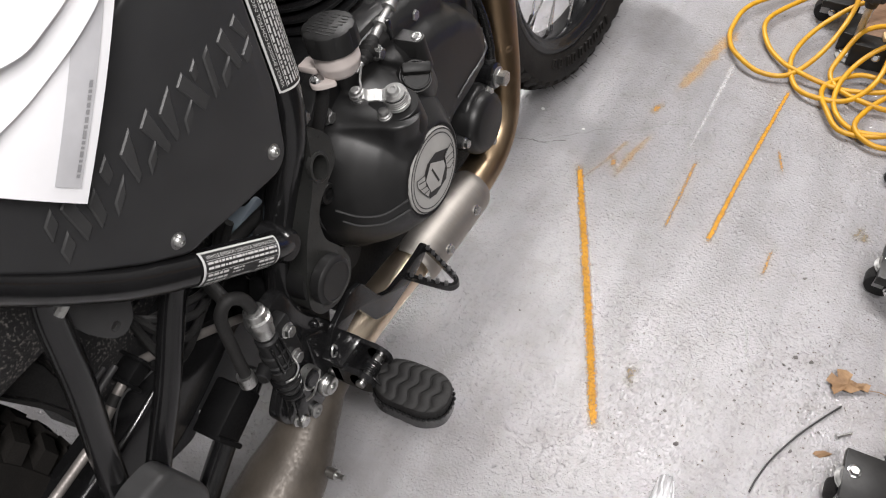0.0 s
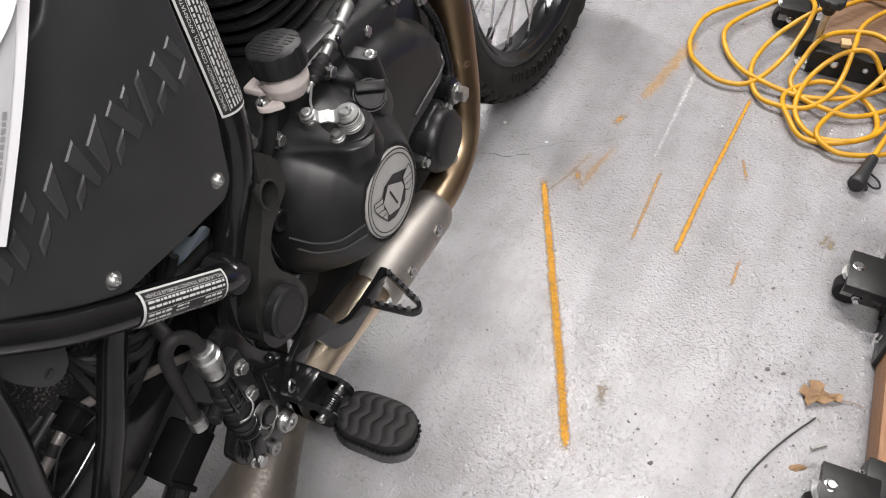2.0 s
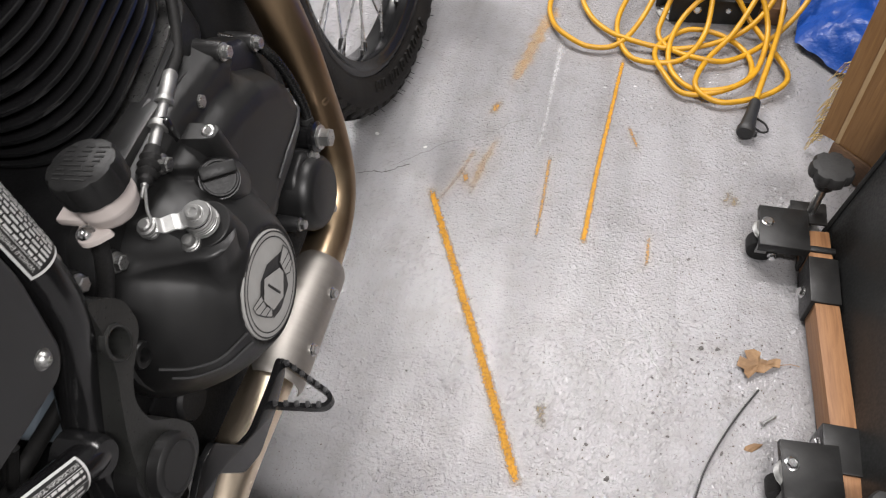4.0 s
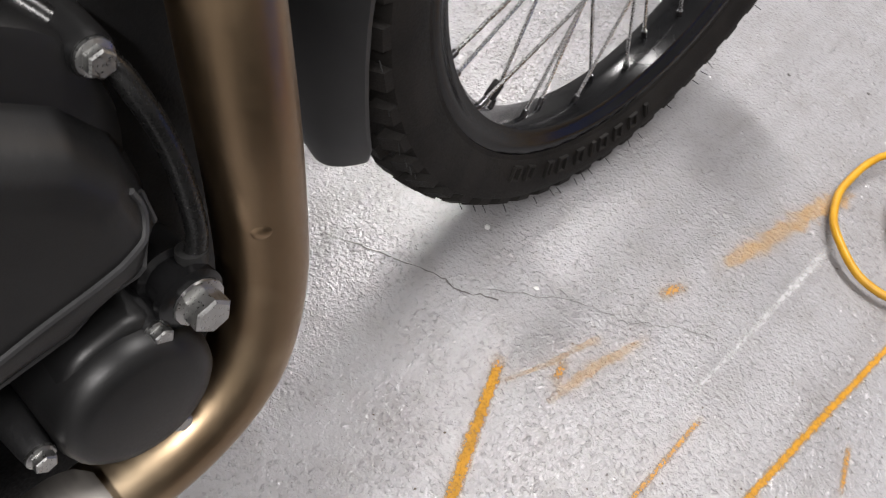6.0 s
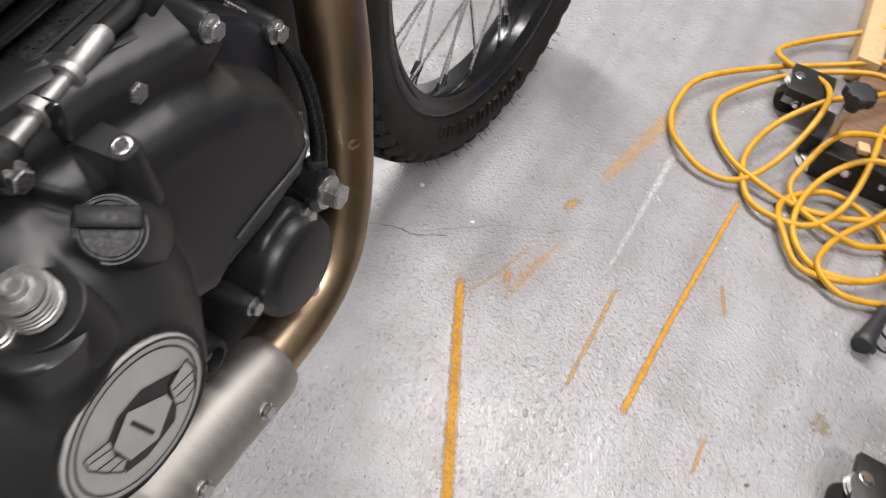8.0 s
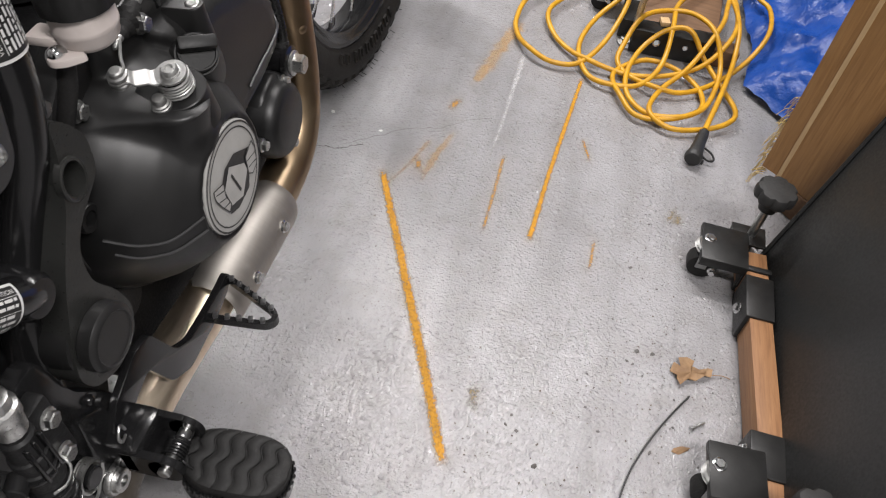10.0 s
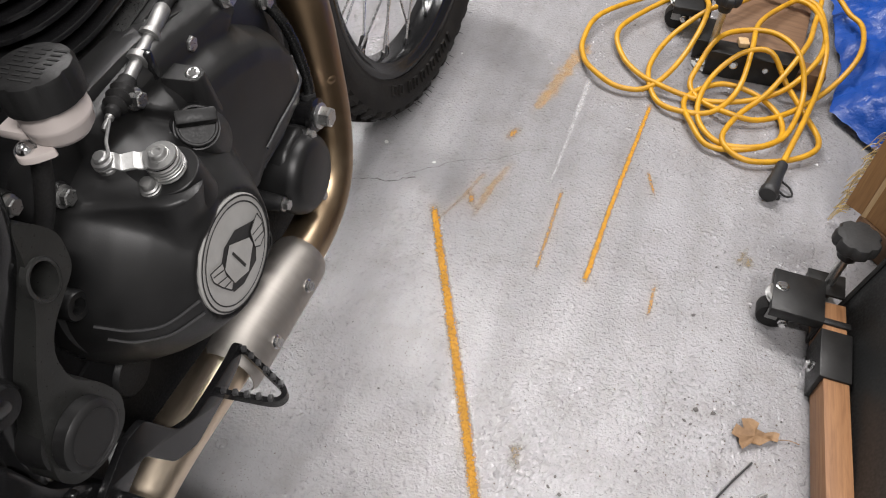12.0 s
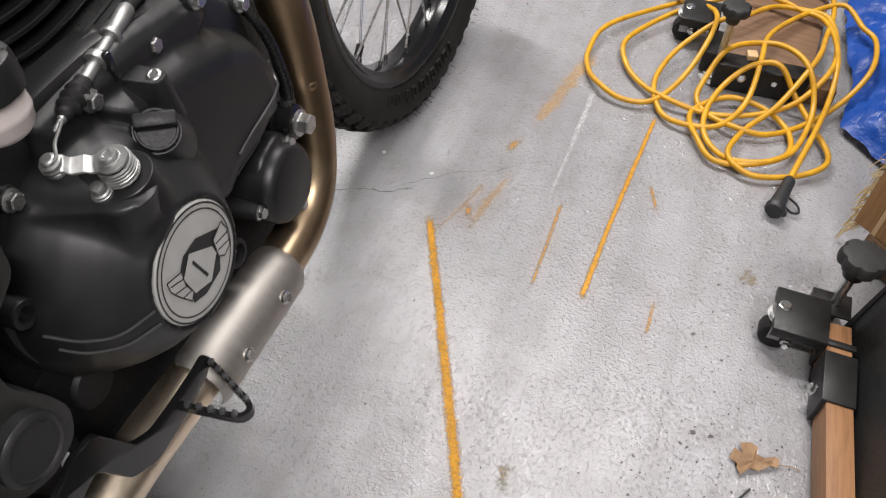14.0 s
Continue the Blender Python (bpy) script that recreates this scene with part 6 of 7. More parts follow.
# ---- papers on the bike ----
def paper(edge, lift, curl, label, deep=0.16):
    """A sheet that hangs from the seat: its free edge in the bike's (y, z), the height of its face and how far the edge curls out."""
    line = smooth_path([(0, *p) for p in edge], 6)
    bm = bmesh.new()
    n = 14
    rows = []
    for i, q in enumerate(line):
        f = i / (len(line) - 1)
        back = Vector((0, -0.070 - 0.02 * f, 0.060 + 0.05 * f)).normalized() * deep
        row = []
        for k in range(n + 1):
            t = k / n
            p = q + back * t
            out = lift + curl * (1 - t) ** 3 + 0.0025 * math.sin(5 * t + 3 * f) - 0.02 * max(0.0, t - 0.5) ** 1.5
            row.append(bm.verts.new(LEAN_LEFT @ Vector((out, p.y, p.z))))
        rows.append(row)
    for a, b in zip(rows, rows[1:]):
        for k in range(n):
            bm.faces.new((a[k], b[k], b[k + 1], a[k + 1]))
    bmesh.ops.solidify(bm, geom=bm.faces, thickness=0.0003)
    return thing("paper_sheet", bm, PAPER, label, "paper", "papers on the seat", sharp=60)


sheet = empty("printed_sheet", "white printed sheet hanging over the black side panel", "paper", None, "papers on the seat")
SHEET = [(-1.082, 0.668), (-1.150, 0.742), (-1.085, 0.835), (-0.978, 0.788)]


def on_sheet(s, t, lift):
    """A point of the hanging sheet: s along its foot, t up its side."""
    (ay, az), (by, bz), (cy, cz), (dy, dz) = SHEET
    y = (ay + (by - ay) * s) * (1 - t) + (dy + (cy - dy) * s) * t
    z = (az + (bz - az) * s) * (1 - t) + (dz + (cz - dz) * s) * t
    return LEAN_LEFT @ Vector((0.2015 + lift + 0.004 * math.sin(3.0 * t) + 0.003 * math.sin(4 * s), y, z))


def sheet_patch(name, s0, s1, t0, t1, lift, material, slant=0.0):
    bm = bmesh.new()
    v = [[bm.verts.new(on_sheet(s0 + (s1 - s0) * i / 10 + slant * (t0 + (t1 - t0) * k / 14), t0 + (t1 - t0) * k / 14, lift)) for k in range(15)] for i in range(11)]
    for i in range(10):
        for k in range(14):
            bm.faces.new((v[i][k], v[i][k + 1], v[i + 1][k + 1], v[i + 1][k]))
    if lift == 0:
        bmesh.ops.solidify(bm, geom=bm.faces, thickness=0.0003)
    return part(name, bm, material, sheet)


sheet_patch("page", 0.0, 1.0, 0.0, 1.0, 0.0, PAPER)
sheet_patch("printed_band", 0.075, 0.26, 0.06, 0.80, 0.0008, PRINT_GREY)
random.seed(8)
t = 0.10
while t < 0.44:
    step = random.uniform(0.008, 0.03)
    sheet_patch("print_bar", 0.10, 0.125, t, t + step, 0.0012, PRINT_DARK)
    t += step + 0.008
paper([(-0.990, 0.790), (-1.003, 0.776), (-1.018, 0.765), (-1.040, 0.756), (-1.061, 0.750), (-1.086, 0.744), (-1.120, 0.740), (-1.150, 0.738)], 0.2055, 0.0035, "white sheet curling over another on the motorcycle")
paper([(-0.996, 0.802), (-1.019, 0.786), (-1.037, 0.778), (-1.054, 0.773), (-1.071, 0.769), (-1.086, 0.770), (-1.110, 0.774), (-1.140, 0.780)], 0.2095, 0.004, "white sheet on top of the stack on the motorcycle", 0.12)
# ---- rolling machine base: steel corner brackets on hardwood rails ----
def star_knob(parent, kx, ky, top=0.150, ground=0.0, size=1.0):
    """A star knob on a threaded rod with a foot below."""
    s = bmesh.new()
    lathe(s, (kx, ky, 0.0), (0, 0, 1), [(0, 0.004), (0, 0.0065), (top - 0.03, 0.0065), (top - 0.03, 0.004)], 14)
    part("threaded_rod", s, ZINC, parent)
    k = bmesh.new()
    n = 28
    rings = []
    for h, r in ((h * size, r * size) for h, r in ((-0.042, 0.013), (-0.026, 0.016), (-0.021, 0.027), (-0.017, 0.0295), (-0.006, 0.0295), (-0.002, 0.027), (0.0, 0.019))):
        rings.append([k.verts.new((kx + (r - (0.0035 if i % 4 == 0 and r > 0.020 else 0)) * math.cos(2 * math.pi * i / n), ky + (r - (0.0035 if i % 4 == 0 and r > 0.020 else 0)) * math.sin(2 * math.pi * i / n), top + h)) for i in range(n)])
    for a, c in zip(rings, rings[1:]):
        for i in range(n):
            k.faces.new((a[i], a[(i + 1) % n], c[(i + 1) % n], c[i]))
    k.faces.new(rings[-1])
    k.faces.new(rings[0][::-1])
    part("star_knob", k, KNOB, parent, "dusty black star knob")
    ft = bmesh.new()
    lathe(ft, (kx, ky, ground), (0, 0, 1), [(0, 0.026), (0.005, 0.027), (0.010, 0.021), (0.014, 0.021), (0.018, 0.012), (0.030, 0.010), (0.030, 0)], 26)
    part("foot_pad", ft, LEVER, parent)


def caster_corner(parent, x, y, turn, knob_at, sleeve=True):
    """Folded bracket with top plate, swivel wheel below and a star-knob foot."""
    m = Matrix.Translation((x, y, 0.005)) @ pose(0, 0, 0, 0, 0, turn)
    b = bmesh.new()
    box(b, (0, 0, 0.0505), (0.068, 0.072, 0.004), None, 0.001)
    box(b, (0, -0.0350, 0.044), (0.068, 0.003, 0.014), None, 0.0008)
    box(b, (-0.0325, 0, 0.046), (0.003, 0.072, 0.010), None, 0.0008)
    box(b, (0.0325, 0, 0.030), (0.003, 0.072, 0.040), None, 0.0008)
    plate = part("corner_bracket", b, BRACKET, parent, "black enamelled steel bracket")
    plate.matrix_basis = m
    if sleeve:
        b = bmesh.new()
        box(b, (0.0515, -0.080, 0.023), (0.040, 0.076, 0.052), None, 0.002)
        box(b, (0.0495, -0.028, 0.023), (0.040, 0.010, 0.052), None, 0.002)
        part("rail_sleeve", b, BRACKET, plate)
        hex_bolt(plate, 0.0275, -0.092, 0.029, 0.0065, 0.006, CHROME, "rail_bolt", (-1, 0, 0.3))
    hex_bolt(plate, -0.022, 0.006, 0.0525, 0.0068, 0.004, CHROME, "axle_bolt", (0, 0, 1))
    hex_bolt(plate, -0.012, -0.037, 0.030, 0.005, 0.006, CHROME, "side_bolt", (0, -1, 0))
    w = bmesh.new()
    lathe(w, (-0.022, -0.010, 0.0175), (0, 1, 0), [(-0.011, 0.010), (-0.011, 0.0215), (-0.008, 0.0225), (0.008, 0.0225), (0.011, 0.0215), (0.011, 0.010)], 28)
    part("caster_wheel", w, RUBBER, plate)
    f = bmesh.new()
    lathe(f, (-0.024, -0.004, 0.048), (-0.35, 0, -1), [(0, 0.015), (0.003, 0.0175), (0.006, 0.0145), (0.008, 0.0165), (0.012, 0.013), (0.012, 0)], 26)
    box(f, (-0.025, -0.024, 0.030), (0.016, 0.002, 0.026), None, 0.0005)
    box(f, (-0.025, 0.004, 0.030), (0.016, 0.002, 0.026), None, 0.0005)
    part("caster_fork", f, LEVER, plate, "bright steel caster fork")
    if knob_at:
        kx, ky = knob_at
        star_knob(plate, kx, ky, 0.145, -0.005)
        ang = bmesh.new()
        box(ang, (kx - 0.004, ky - 0.004, 0.046), (0.050, 0.040, 0.004), None, 0.001)
        box(ang, (kx - 0.026, ky - 0.004, 0.030), (0.003, 0.040, 0.030), None, 0.0008)
        part("foot_bracket", ang, BRACKET, plate)
    return plate


base = empty("rolling_base", "rolling machine base of black brackets and hardwood rails", "mobile base", pose(0.70, -0.47, 0))
INV = base.matrix_world.inverted()


def into_base(ob):
    ob.matrix_basis = INV @ ob.matrix_basis
    return ob


into_base(caster_corner(base, 0.676, -0.307, 0, (0.040, 0.041)))
into_base(caster_corner(base, 0.697, -0.668, 3, (0.047, -0.076), False))
nb = bmesh.new()
box(nb, (0.7355, -0.632, 0.028), (0.046, 0.062, 0.052), None, 0.002)
box(nb, (0.7385, -0.706, 0.028), (0.046, 0.030, 0.052), None, 0.002)
near_sleeve = part("rail_sleeve", nb, BRACKET, base)
near_sleeve.matrix_basis = INV
hex_bolt(near_sleeve, 0.7115, -0.622, 0.036, 0.0065, 0.006, CHROME, "rail_bolt", (-1, 0, 0.3))


def rail(y0, y1, x0, x1):
    b = bmesh.new()
    length = y1 - y0
    box(b, (0, 0, 0), (0.032, length, 0.046), None, 0.0015)
    ob = part("rail", b, RAIL_WOOD, base, "orange-brown hardwood rail")
    ob.matrix_basis = INV @ Matrix.Translation(((x0 + x1) / 2, (y0 + y1) / 2, 0.0275)) @ pose(0, 0, 0, 0, 0, math.degrees(math.atan2(-(x1 - x0), y1 - y0)))
    return ob


rail(-0.80, -0.30, 0.749, 0.723)
b = bmesh.new()
box(b, (0.744, -0.55, 0.0025), (0.044, 0.56, 0.004), None, 0.001)
lip_ob = part("base_flange", b, BRACKET, base)
lip_ob.matrix_basis = INV

cab = bmesh.new()
low = [(0.738, -1.10, 0.014), (0.742, -0.275, 0.014), (1.15, -0.23, 0.014), (1.15, -1.10, 0.014)]
high = [(0.94, -1.10, 0.62), (0.955, -0.05, 0.62), (1.15, -0.05, 0.62), (1.15, -1.10, 0.62)]
vl, vh = [cab.verts.new(p) for p in low], [cab.verts.new(p) for p in high]
cab.faces.new(vl[::-1])
cab.faces.new(vh)
for i in range(4):
    cab.faces.new((vl[i], vl[(i + 1) % 4], vh[(i + 1) % 4], vh[i]))
bmesh.ops.bevel(cab, geom=cab.edges, offset=0.004, segments=2, profile=0.5, affect="EDGES")
cabinet = empty("machine_cabinet", "dusty black sheet-metal machine cabinet standing on a rolling base", "machine")
part("body", cab, CABINET, cabinet)
fold = bmesh.new()
tube(fold, [(0.7405, -0.277, 0.016), (0.9535, -0.052, 0.618)], 0.0035, 8, 1)
part("corner_fold", fold, BRACKET, cabinet, "dark folded sheet edge")
lip = bmesh.new()
tube(lip, [(0.7365, -1.09, 0.017), (0.7405, -0.277, 0.017)], 0.0040, 8, 1)
part("bottom_lip", lip, BRACKET, cabinet)

# ---- plywood box corner behind the base ----
ply = empty("plywood_cabinet", "varnished plywood cabinet with pale edge, beside the rolling base", "cabinet")
TO_Z = Matrix(((0, 1, 0, 0), (0, 0, 1, 0), (1, 0, 0, 0), (0, 0, 0, 1)))
b = bmesh.new()
prism(b, [(0.762, -0.120), (0.826, -0.178), (0.840, -0.162), (0.776, -0.104)], 0.05, 0.85, 0, TO_Z)
part("front_board", b, PLY_WOOD, ply)
b = bmesh.new()
prism(b, [(0.735, -0.101), (0.758, -0.117), (0.772, -0.101), (0.750, -0.085)], 0.05, 0.85, 0, TO_Z)
part("side_board", b, PLY_WOOD, ply)
b = bmesh.new()
prism(b, [(0.7575, -0.1185), (0.7630, -0.1225), (0.7650, -0.1165), (0.7600, -0.1125)], 0.05, 0.851, 0, TO_Z)
part("edge_strip", b, PLY_EDGE, ply, "pale bare plywood edge")
b = bmesh.new()
box(b, (0.805, -0.130, 0.025), (0.09, 0.05, 0.048), pose(0, 0, 0, 0, 0, -42), 0.002)
part("foot_batten", b, BROWN_WOOD, ply)

# ---- blue sheet, crumpled ----
tb = bmesh.new()
N, M = 90, 90
grid = []
for i in range(N + 1):
    row = []
    for k in range(M + 1):
        s, t = i / N, k / M
        x0 = 0.796 - 0.074 * min(1, t * 14) + 0.016 * math.exp(-((t - 0.21) / 0.07) ** 2) - 0.02 * t + 0.006 * noise.noise((t * 30, 2.0, 0.0))
        x = x0 + (1.55 - x0) * s
        y = 0.085 + 0.95 * t + 0.05 * s * (1 - t) + 0.006 * noise.noise((s * 30, 5.0, 0.0))
        d = min(1.0, s * 2.6 + 0.01) ** 0.92
        z = 0.010 + 0.20 * d * (0.8 + 0.2 * t) + (0.034 * noise.noise((x * 14 + y * 6, y * 9 - x * 5, 3.0)) + 0.034 * abs(noise.noise((x * 26 + y * 15, y * 22 - x * 9, 8.0))) + 0.009 * noise.noise((x * 70, y * 60, 1.0))) * (0.55 + 0.9 * d)
        row.append(tb.verts.new((x, y, max(z, 0.003))))
    grid.append(row)
for i in range(N):
    for k in range(M):
        tb.faces.new((grid[i][k], grid[i + 1][k], grid[i + 1][k + 1], grid[i][k + 1]))
thing("blue_tarpaulin", tb, TARP, "crumpled glossy blue polythene tarpaulin heaped on the floor", "tarpaulin", sharp=70)

# torn edge of the plywood
br = bmesh.new()
for i in range(90):
    z = 0.03 + 0.16 * random.random() ** 1.6
    x, y = 0.737 + random.uniform(-0.002, 0.006), -0.098 + random.uniform(-0.004, 0.010)
    a = random.uniform(2.0, 3.3)
    l = random.uniform(0.005, 0.015)
    tube(br, [(x + 0.006, y, z), (x + l * math.cos(a) * 0.5, y + l * math.sin(a) * 0.5, z - 0.004), (x + l * math.cos(a), y + l * math.sin(a), z - random.uniform(0.006, 0.03))], 0.0006, 4, 2)
tagged(part("splintered_edge", br, STRAW, ply, "pale splintered plywood edge"), kind="stuff")

# ---- second rolling base under the cord ----
far = empty("rolling_base", "second rolling base with star knob, half under the yellow cord", "mobile base", pose(0.45, 0.30, 0))
FINV = far.matrix_world.inverted()
c2 = caster_corner(far, 0.451, 0.338, 4, None, False)
c2.matrix_basis = FINV @ c2.matrix_basis
b = bmesh.new()
box(b, (0.575, 0.222, 0.026), (0.155, 0.040, 0.050), pose(0, 0, 0, 0, 0, 4), 0.002)
box(b, (0.487, 0.262, 0.030), (0.030, 0.075, 0.040), None, 0.002)
sidep = part("rail_sleeve", b, BRACKET, far, "black steel rail sleeve")
sidep.matrix_basis = FINV
star_knob(sidep, 0.501, 0.226, 0.150, 0.0, 0.82)
hex_bolt(sidep, 0.545, 0.199, 0.032, 0.006, 0.005, CHROME, "rail_bolt", (0, -1, 0.5))
hex_bolt(sidep, 0.600, 0.203, 0.032, 0.004, 0.003, CHROME, "rail_bolt", (0, -1, 0.5))
b = bmesh.new()
box(b, (0, 0, 0), (0.075, 0.036, 0.036), None, 0.002)
rl = part("rail", b, BROWN_WOOD, far)
rl.matrix_basis = FINV @ Matrix.Translation((0.664, 0.230, 0.020)) @ pose(0, 0, 0, 0, 0, 4)
b = bmesh.new()
box(b, (0, 0, 0), (0.018, 0.020, 0.010), None, 0.002)
chip = part("shim", b, PLY_EDGE, far, "pale wooden shim")
chip.matrix_basis = FINV @ Matrix.Translation((0.552, 0.236, 0.056)) @ pose(0, 0, 0, 0, 0, 15)
b = bmesh.new()
box(b, (0, 0, 0), (0.150, 0.26, 0.036), None, 0.002)
br_ob = thing("brown_board", b, BROWN_WOOD, "rough brown board lying behind the rolling base", "board")
br_ob.matrix_basis = Matrix.Translation((0.592, 0.385, 0.018)) @ pose(0, 0, 0, 0, 0, -4)
b = bmesh.new()
box(b, (0, 0, 0), (0.040, 0.45, 0.05), None, 0.002)
pp = thing("pale_plank", b, PLY_EDGE, "pale bare plank lying on the floor beyond the cord", "plank")
pp.matrix_basis = Matrix.Translation((0.515, 0.70, 0.026)) @ pose(0, 0, 0, 0, 0, 2)

# ---- yellow extension cord ----
RUN_A = [(0.6475, -0.014), (0.671, 0.085), (0.690, 0.185), (0.692, 0.262), (0.682, 0.345), (0.660, 0.402), (0.622, 0.415), (0.585, 0.425), (0.527, 0.427), (0.425, 0.386), (0.354, 0.299), (0.334, 0.232), (0.357, 0.175), (0.393, 0.137), (0.426, 0.114), (0.475, 0.108), (0.522, 0.109), (0.585, 0.13), (0.639, 0.166), (0.679, 0.229), (0.69, 0.309), (0.672, 0.397), (0.624, 0.418), (0.572, 0.405)]
RUN_B = [(0.527, 0.345), (0.483, 0.304), (0.434, 0.254), (0.409, 0.186), (0.41, 0.129), (0.437, 0.074), (0.486, 0.062), (0.53, 0.079), (0.561, 0.137), (0.567, 0.211), (0.571, 0.289), (0.597, 0.356), (0.645, 0.422), (0.696, 0.453), (0.730, 0.398), (0.754, 0.362), (0.748, 0.268), (0.716, 0.205), (0.66, 0.135), (0.603, 0.088), (0.553, 0.081), (0.508, 0.103), (0.482, 0.135)]
RUN_C = [(0.486, 0.169), (0.508, 0.222), (0.554, 0.263), (0.604, 0.263), (0.645, 0.22), (0.668, 0.161), (0.654, 0.074), (0.621, 0.024), (0.57, -0.001), (0.526, -0.003), (0.497, 0.031), (0.479, 0.08), (0.487, 0.118), (0.535, 0.158), (0.594, 0.153), (0.637, 0.112), (0.642, 0.055), (0.606, 0.014), (0.548, 0.008), (0.509, 0.048), (0.502, 0.108), (0.520, 0.170), (0.555, 0.202), (0.598, 0.203), (0.638, 0.177), (0.678, 0.129), (0.703, 0.071), (0.691, 0.031), (0.649, 0.002), (0.59, -0.018), (0.55, 0.009), (0.567, 0.08), (0.612, 0.148), (0.654, 0.24), (0.669, 0.333)]
RUN_D = [(0.68, 0.44), (0.66, 0.5), (0.586, 0.506), (0.47, 0.452), (0.381, 0.391), (0.294, 0.284), (0.278, 0.202), (0.29, 0.148), (0.316, 0.109), (0.363, 0.089), (0.415, 0.105), (0.455, 0.177), (0.478, 0.266), (0.47, 0.345), (0.41, 0.4), (0.385, 0.45), (0.43, 0.525), (0.49, 0.575), (0.56, 0.6), (0.64, 0.59)]
line = []
for i, (x, y) in enumerate(RUN_A + RUN_B + RUN_C + RUN_D):
    z = 0.0055 + 0.007 * (1 + math.sin(i * 1.9)) * (1 if i > 1 else 2)
    if 0.46 < x < 0.71 and 0.185 < y < 0.27:
        z += 0.052
    elif 0.50 < x < 0.70 and y >= 0.27:
        z += 0.042
    elif 0.41 < x < 0.49 and 0.29 < y < 0.38:
        z += 0.054
    elif x > 0.70 and y > 0.25:
        z += 0.045
    line.append((x, y, z))
line = [(x, y, max(z, 0.25 * (line[max(i - 1, 0)][2] + 2 * z + line[min(i + 1, len(line) - 1)][2]))) for i, (x, y, z) in enumerate(line)]
line = [(x, y, max(z, 0.25 * (line[max(i - 1, 0)][2] + 2 * z + line[min(i + 1, len(line) - 1)][2]))) for i, (x, y, z) in enumerate(line)]
cb = bmesh.new()
tube(cb, line, 0.0048, 10, 5)
cord = thing("extension_cord", cb, CORD, "yellow extension cord lying in loose tangled loops on the floor", "extension cord")
sk = bmesh.new()
S0, S1 = Vector((0.648, -0.016, 0.020)), Vector((0.6310, -0.092, 0.017))
lathe(sk, S0, S1 - S0, [(0, 0.006), (0, 0.009), (0.010, 0.0095), (0.028, 0.0100), (0.048, 0.0118), (0.062, 0.0128), (0.064, 0.0148), (0.072, 0.0148), (0.075, 0.013), (0.075, 0)], 26)
box(sk, S1 + Vector((0.016, 0.010, -0.006)), (0.010, 0.007, 0.009), None, 0.002)
part("socket", sk, SOCKET, cord, "black moulded socket end")
lp = bmesh.new()
tube(lp, [(0.652, -0.045, 0.012), (0.666, -0.055, 0.010), (0.670, -0.068, 0.008), (0.660, -0.072, 0.008), (0.648, -0.068, 0.012)], 0.0018, 8, 5)
part("socket_strap", lp, RUBBER, cord)

# ---- litter on the floor ----
lf = bmesh.new()
lobes = [(-0.034, -0.002), (-0.028, 0.012), (-0.016, 0.008), (-0.020, 0.022), (-0.004, 0.027), (0.006, 0.020), (0.002, 0.010), (0.014, 0.006), (0.022, 0.002), (0.028, 0.012), (0.034, 0.008), (0.032, -0.004), (0.020, -0.006), (0.006, -0.014), (-0.008, -0.016), (-0.020, -0.026), (-0.026, -0.018), (-0.024, -0.010)]
c = lf.verts.new((0, 0, 0.007))
rim = [lf.verts.new((x, y, 0.004 + 0.007 * abs(math.sin(i * 1.7)))) for i, (x, y) in enumerate(lobes)]
mid = [lf.verts.new((x * 0.55, y * 0.55, 0.006 + 0.003 * math.sin(i * 2.3))) for i, (x, y) in enumerate(lobes)]
n = len(lobes)
for i in range(n):
    j = (i + 1) % n
    lf.faces.new((c, mid[i], mid[j]))
    lf.faces.new((mid[i], rim[i], rim[j], mid[j]))
bmesh.ops.solidify(lf, geom=lf.faces, thickness=0.0005)
leaf = thing("dry_leaf", lf, LEAF, "curled dry brown leaf lying on the grey floor", "leaf", sharp=60)
leaf.matrix_basis = Matrix.Translation((0.652, -0.506, 0.0)) @ pose(0, 0, 0, 0, 0, 8) @ Matrix.Scale(0.85, 4)
lf2 = bmesh.new()
tube(lf2, [(0.030, 0.0, 0.005), (0.05, 0.003, 0.004), (0.064, 0.0, 0.003)], 0.0007, 6, 3)
part("stalk", lf2, LEAF, leaf)

wr = bmesh.new()
tube(wr, [(0.652, -0.543, 0.003), (0.630, -0.578, 0.003), (0.607, -0.620, 0.004), (0.588, -0.663, 0.003), (0.578, -0.698, 0.003), (0.574, -0.722, 0.003)], 0.0013, 8, 6)
thing("wire_offcut", wr, SOCKET, "bent black wire offcut on the floor", "wire")


def crumb(name, x, y, size, material, label, category):
    bm = bmesh.new()
    bmesh.ops.create_icosphere(bm, subdivisions=1, radius=1.0)
    for v in bm.verts:
        v.co *= random.uniform(0.6, 1.15)
    bmesh.ops.scale(bm, vec=size, verts=bm.verts)
    ob = thing(name, bm, material, label, category, "litter on the floor", sharp=20)
    ob.matrix_basis = Matrix.Translation((x, y, size[2] * 0.55)) @ pose(0, 0, 0, 0, 0, random.uniform(0, 180))
    return ob


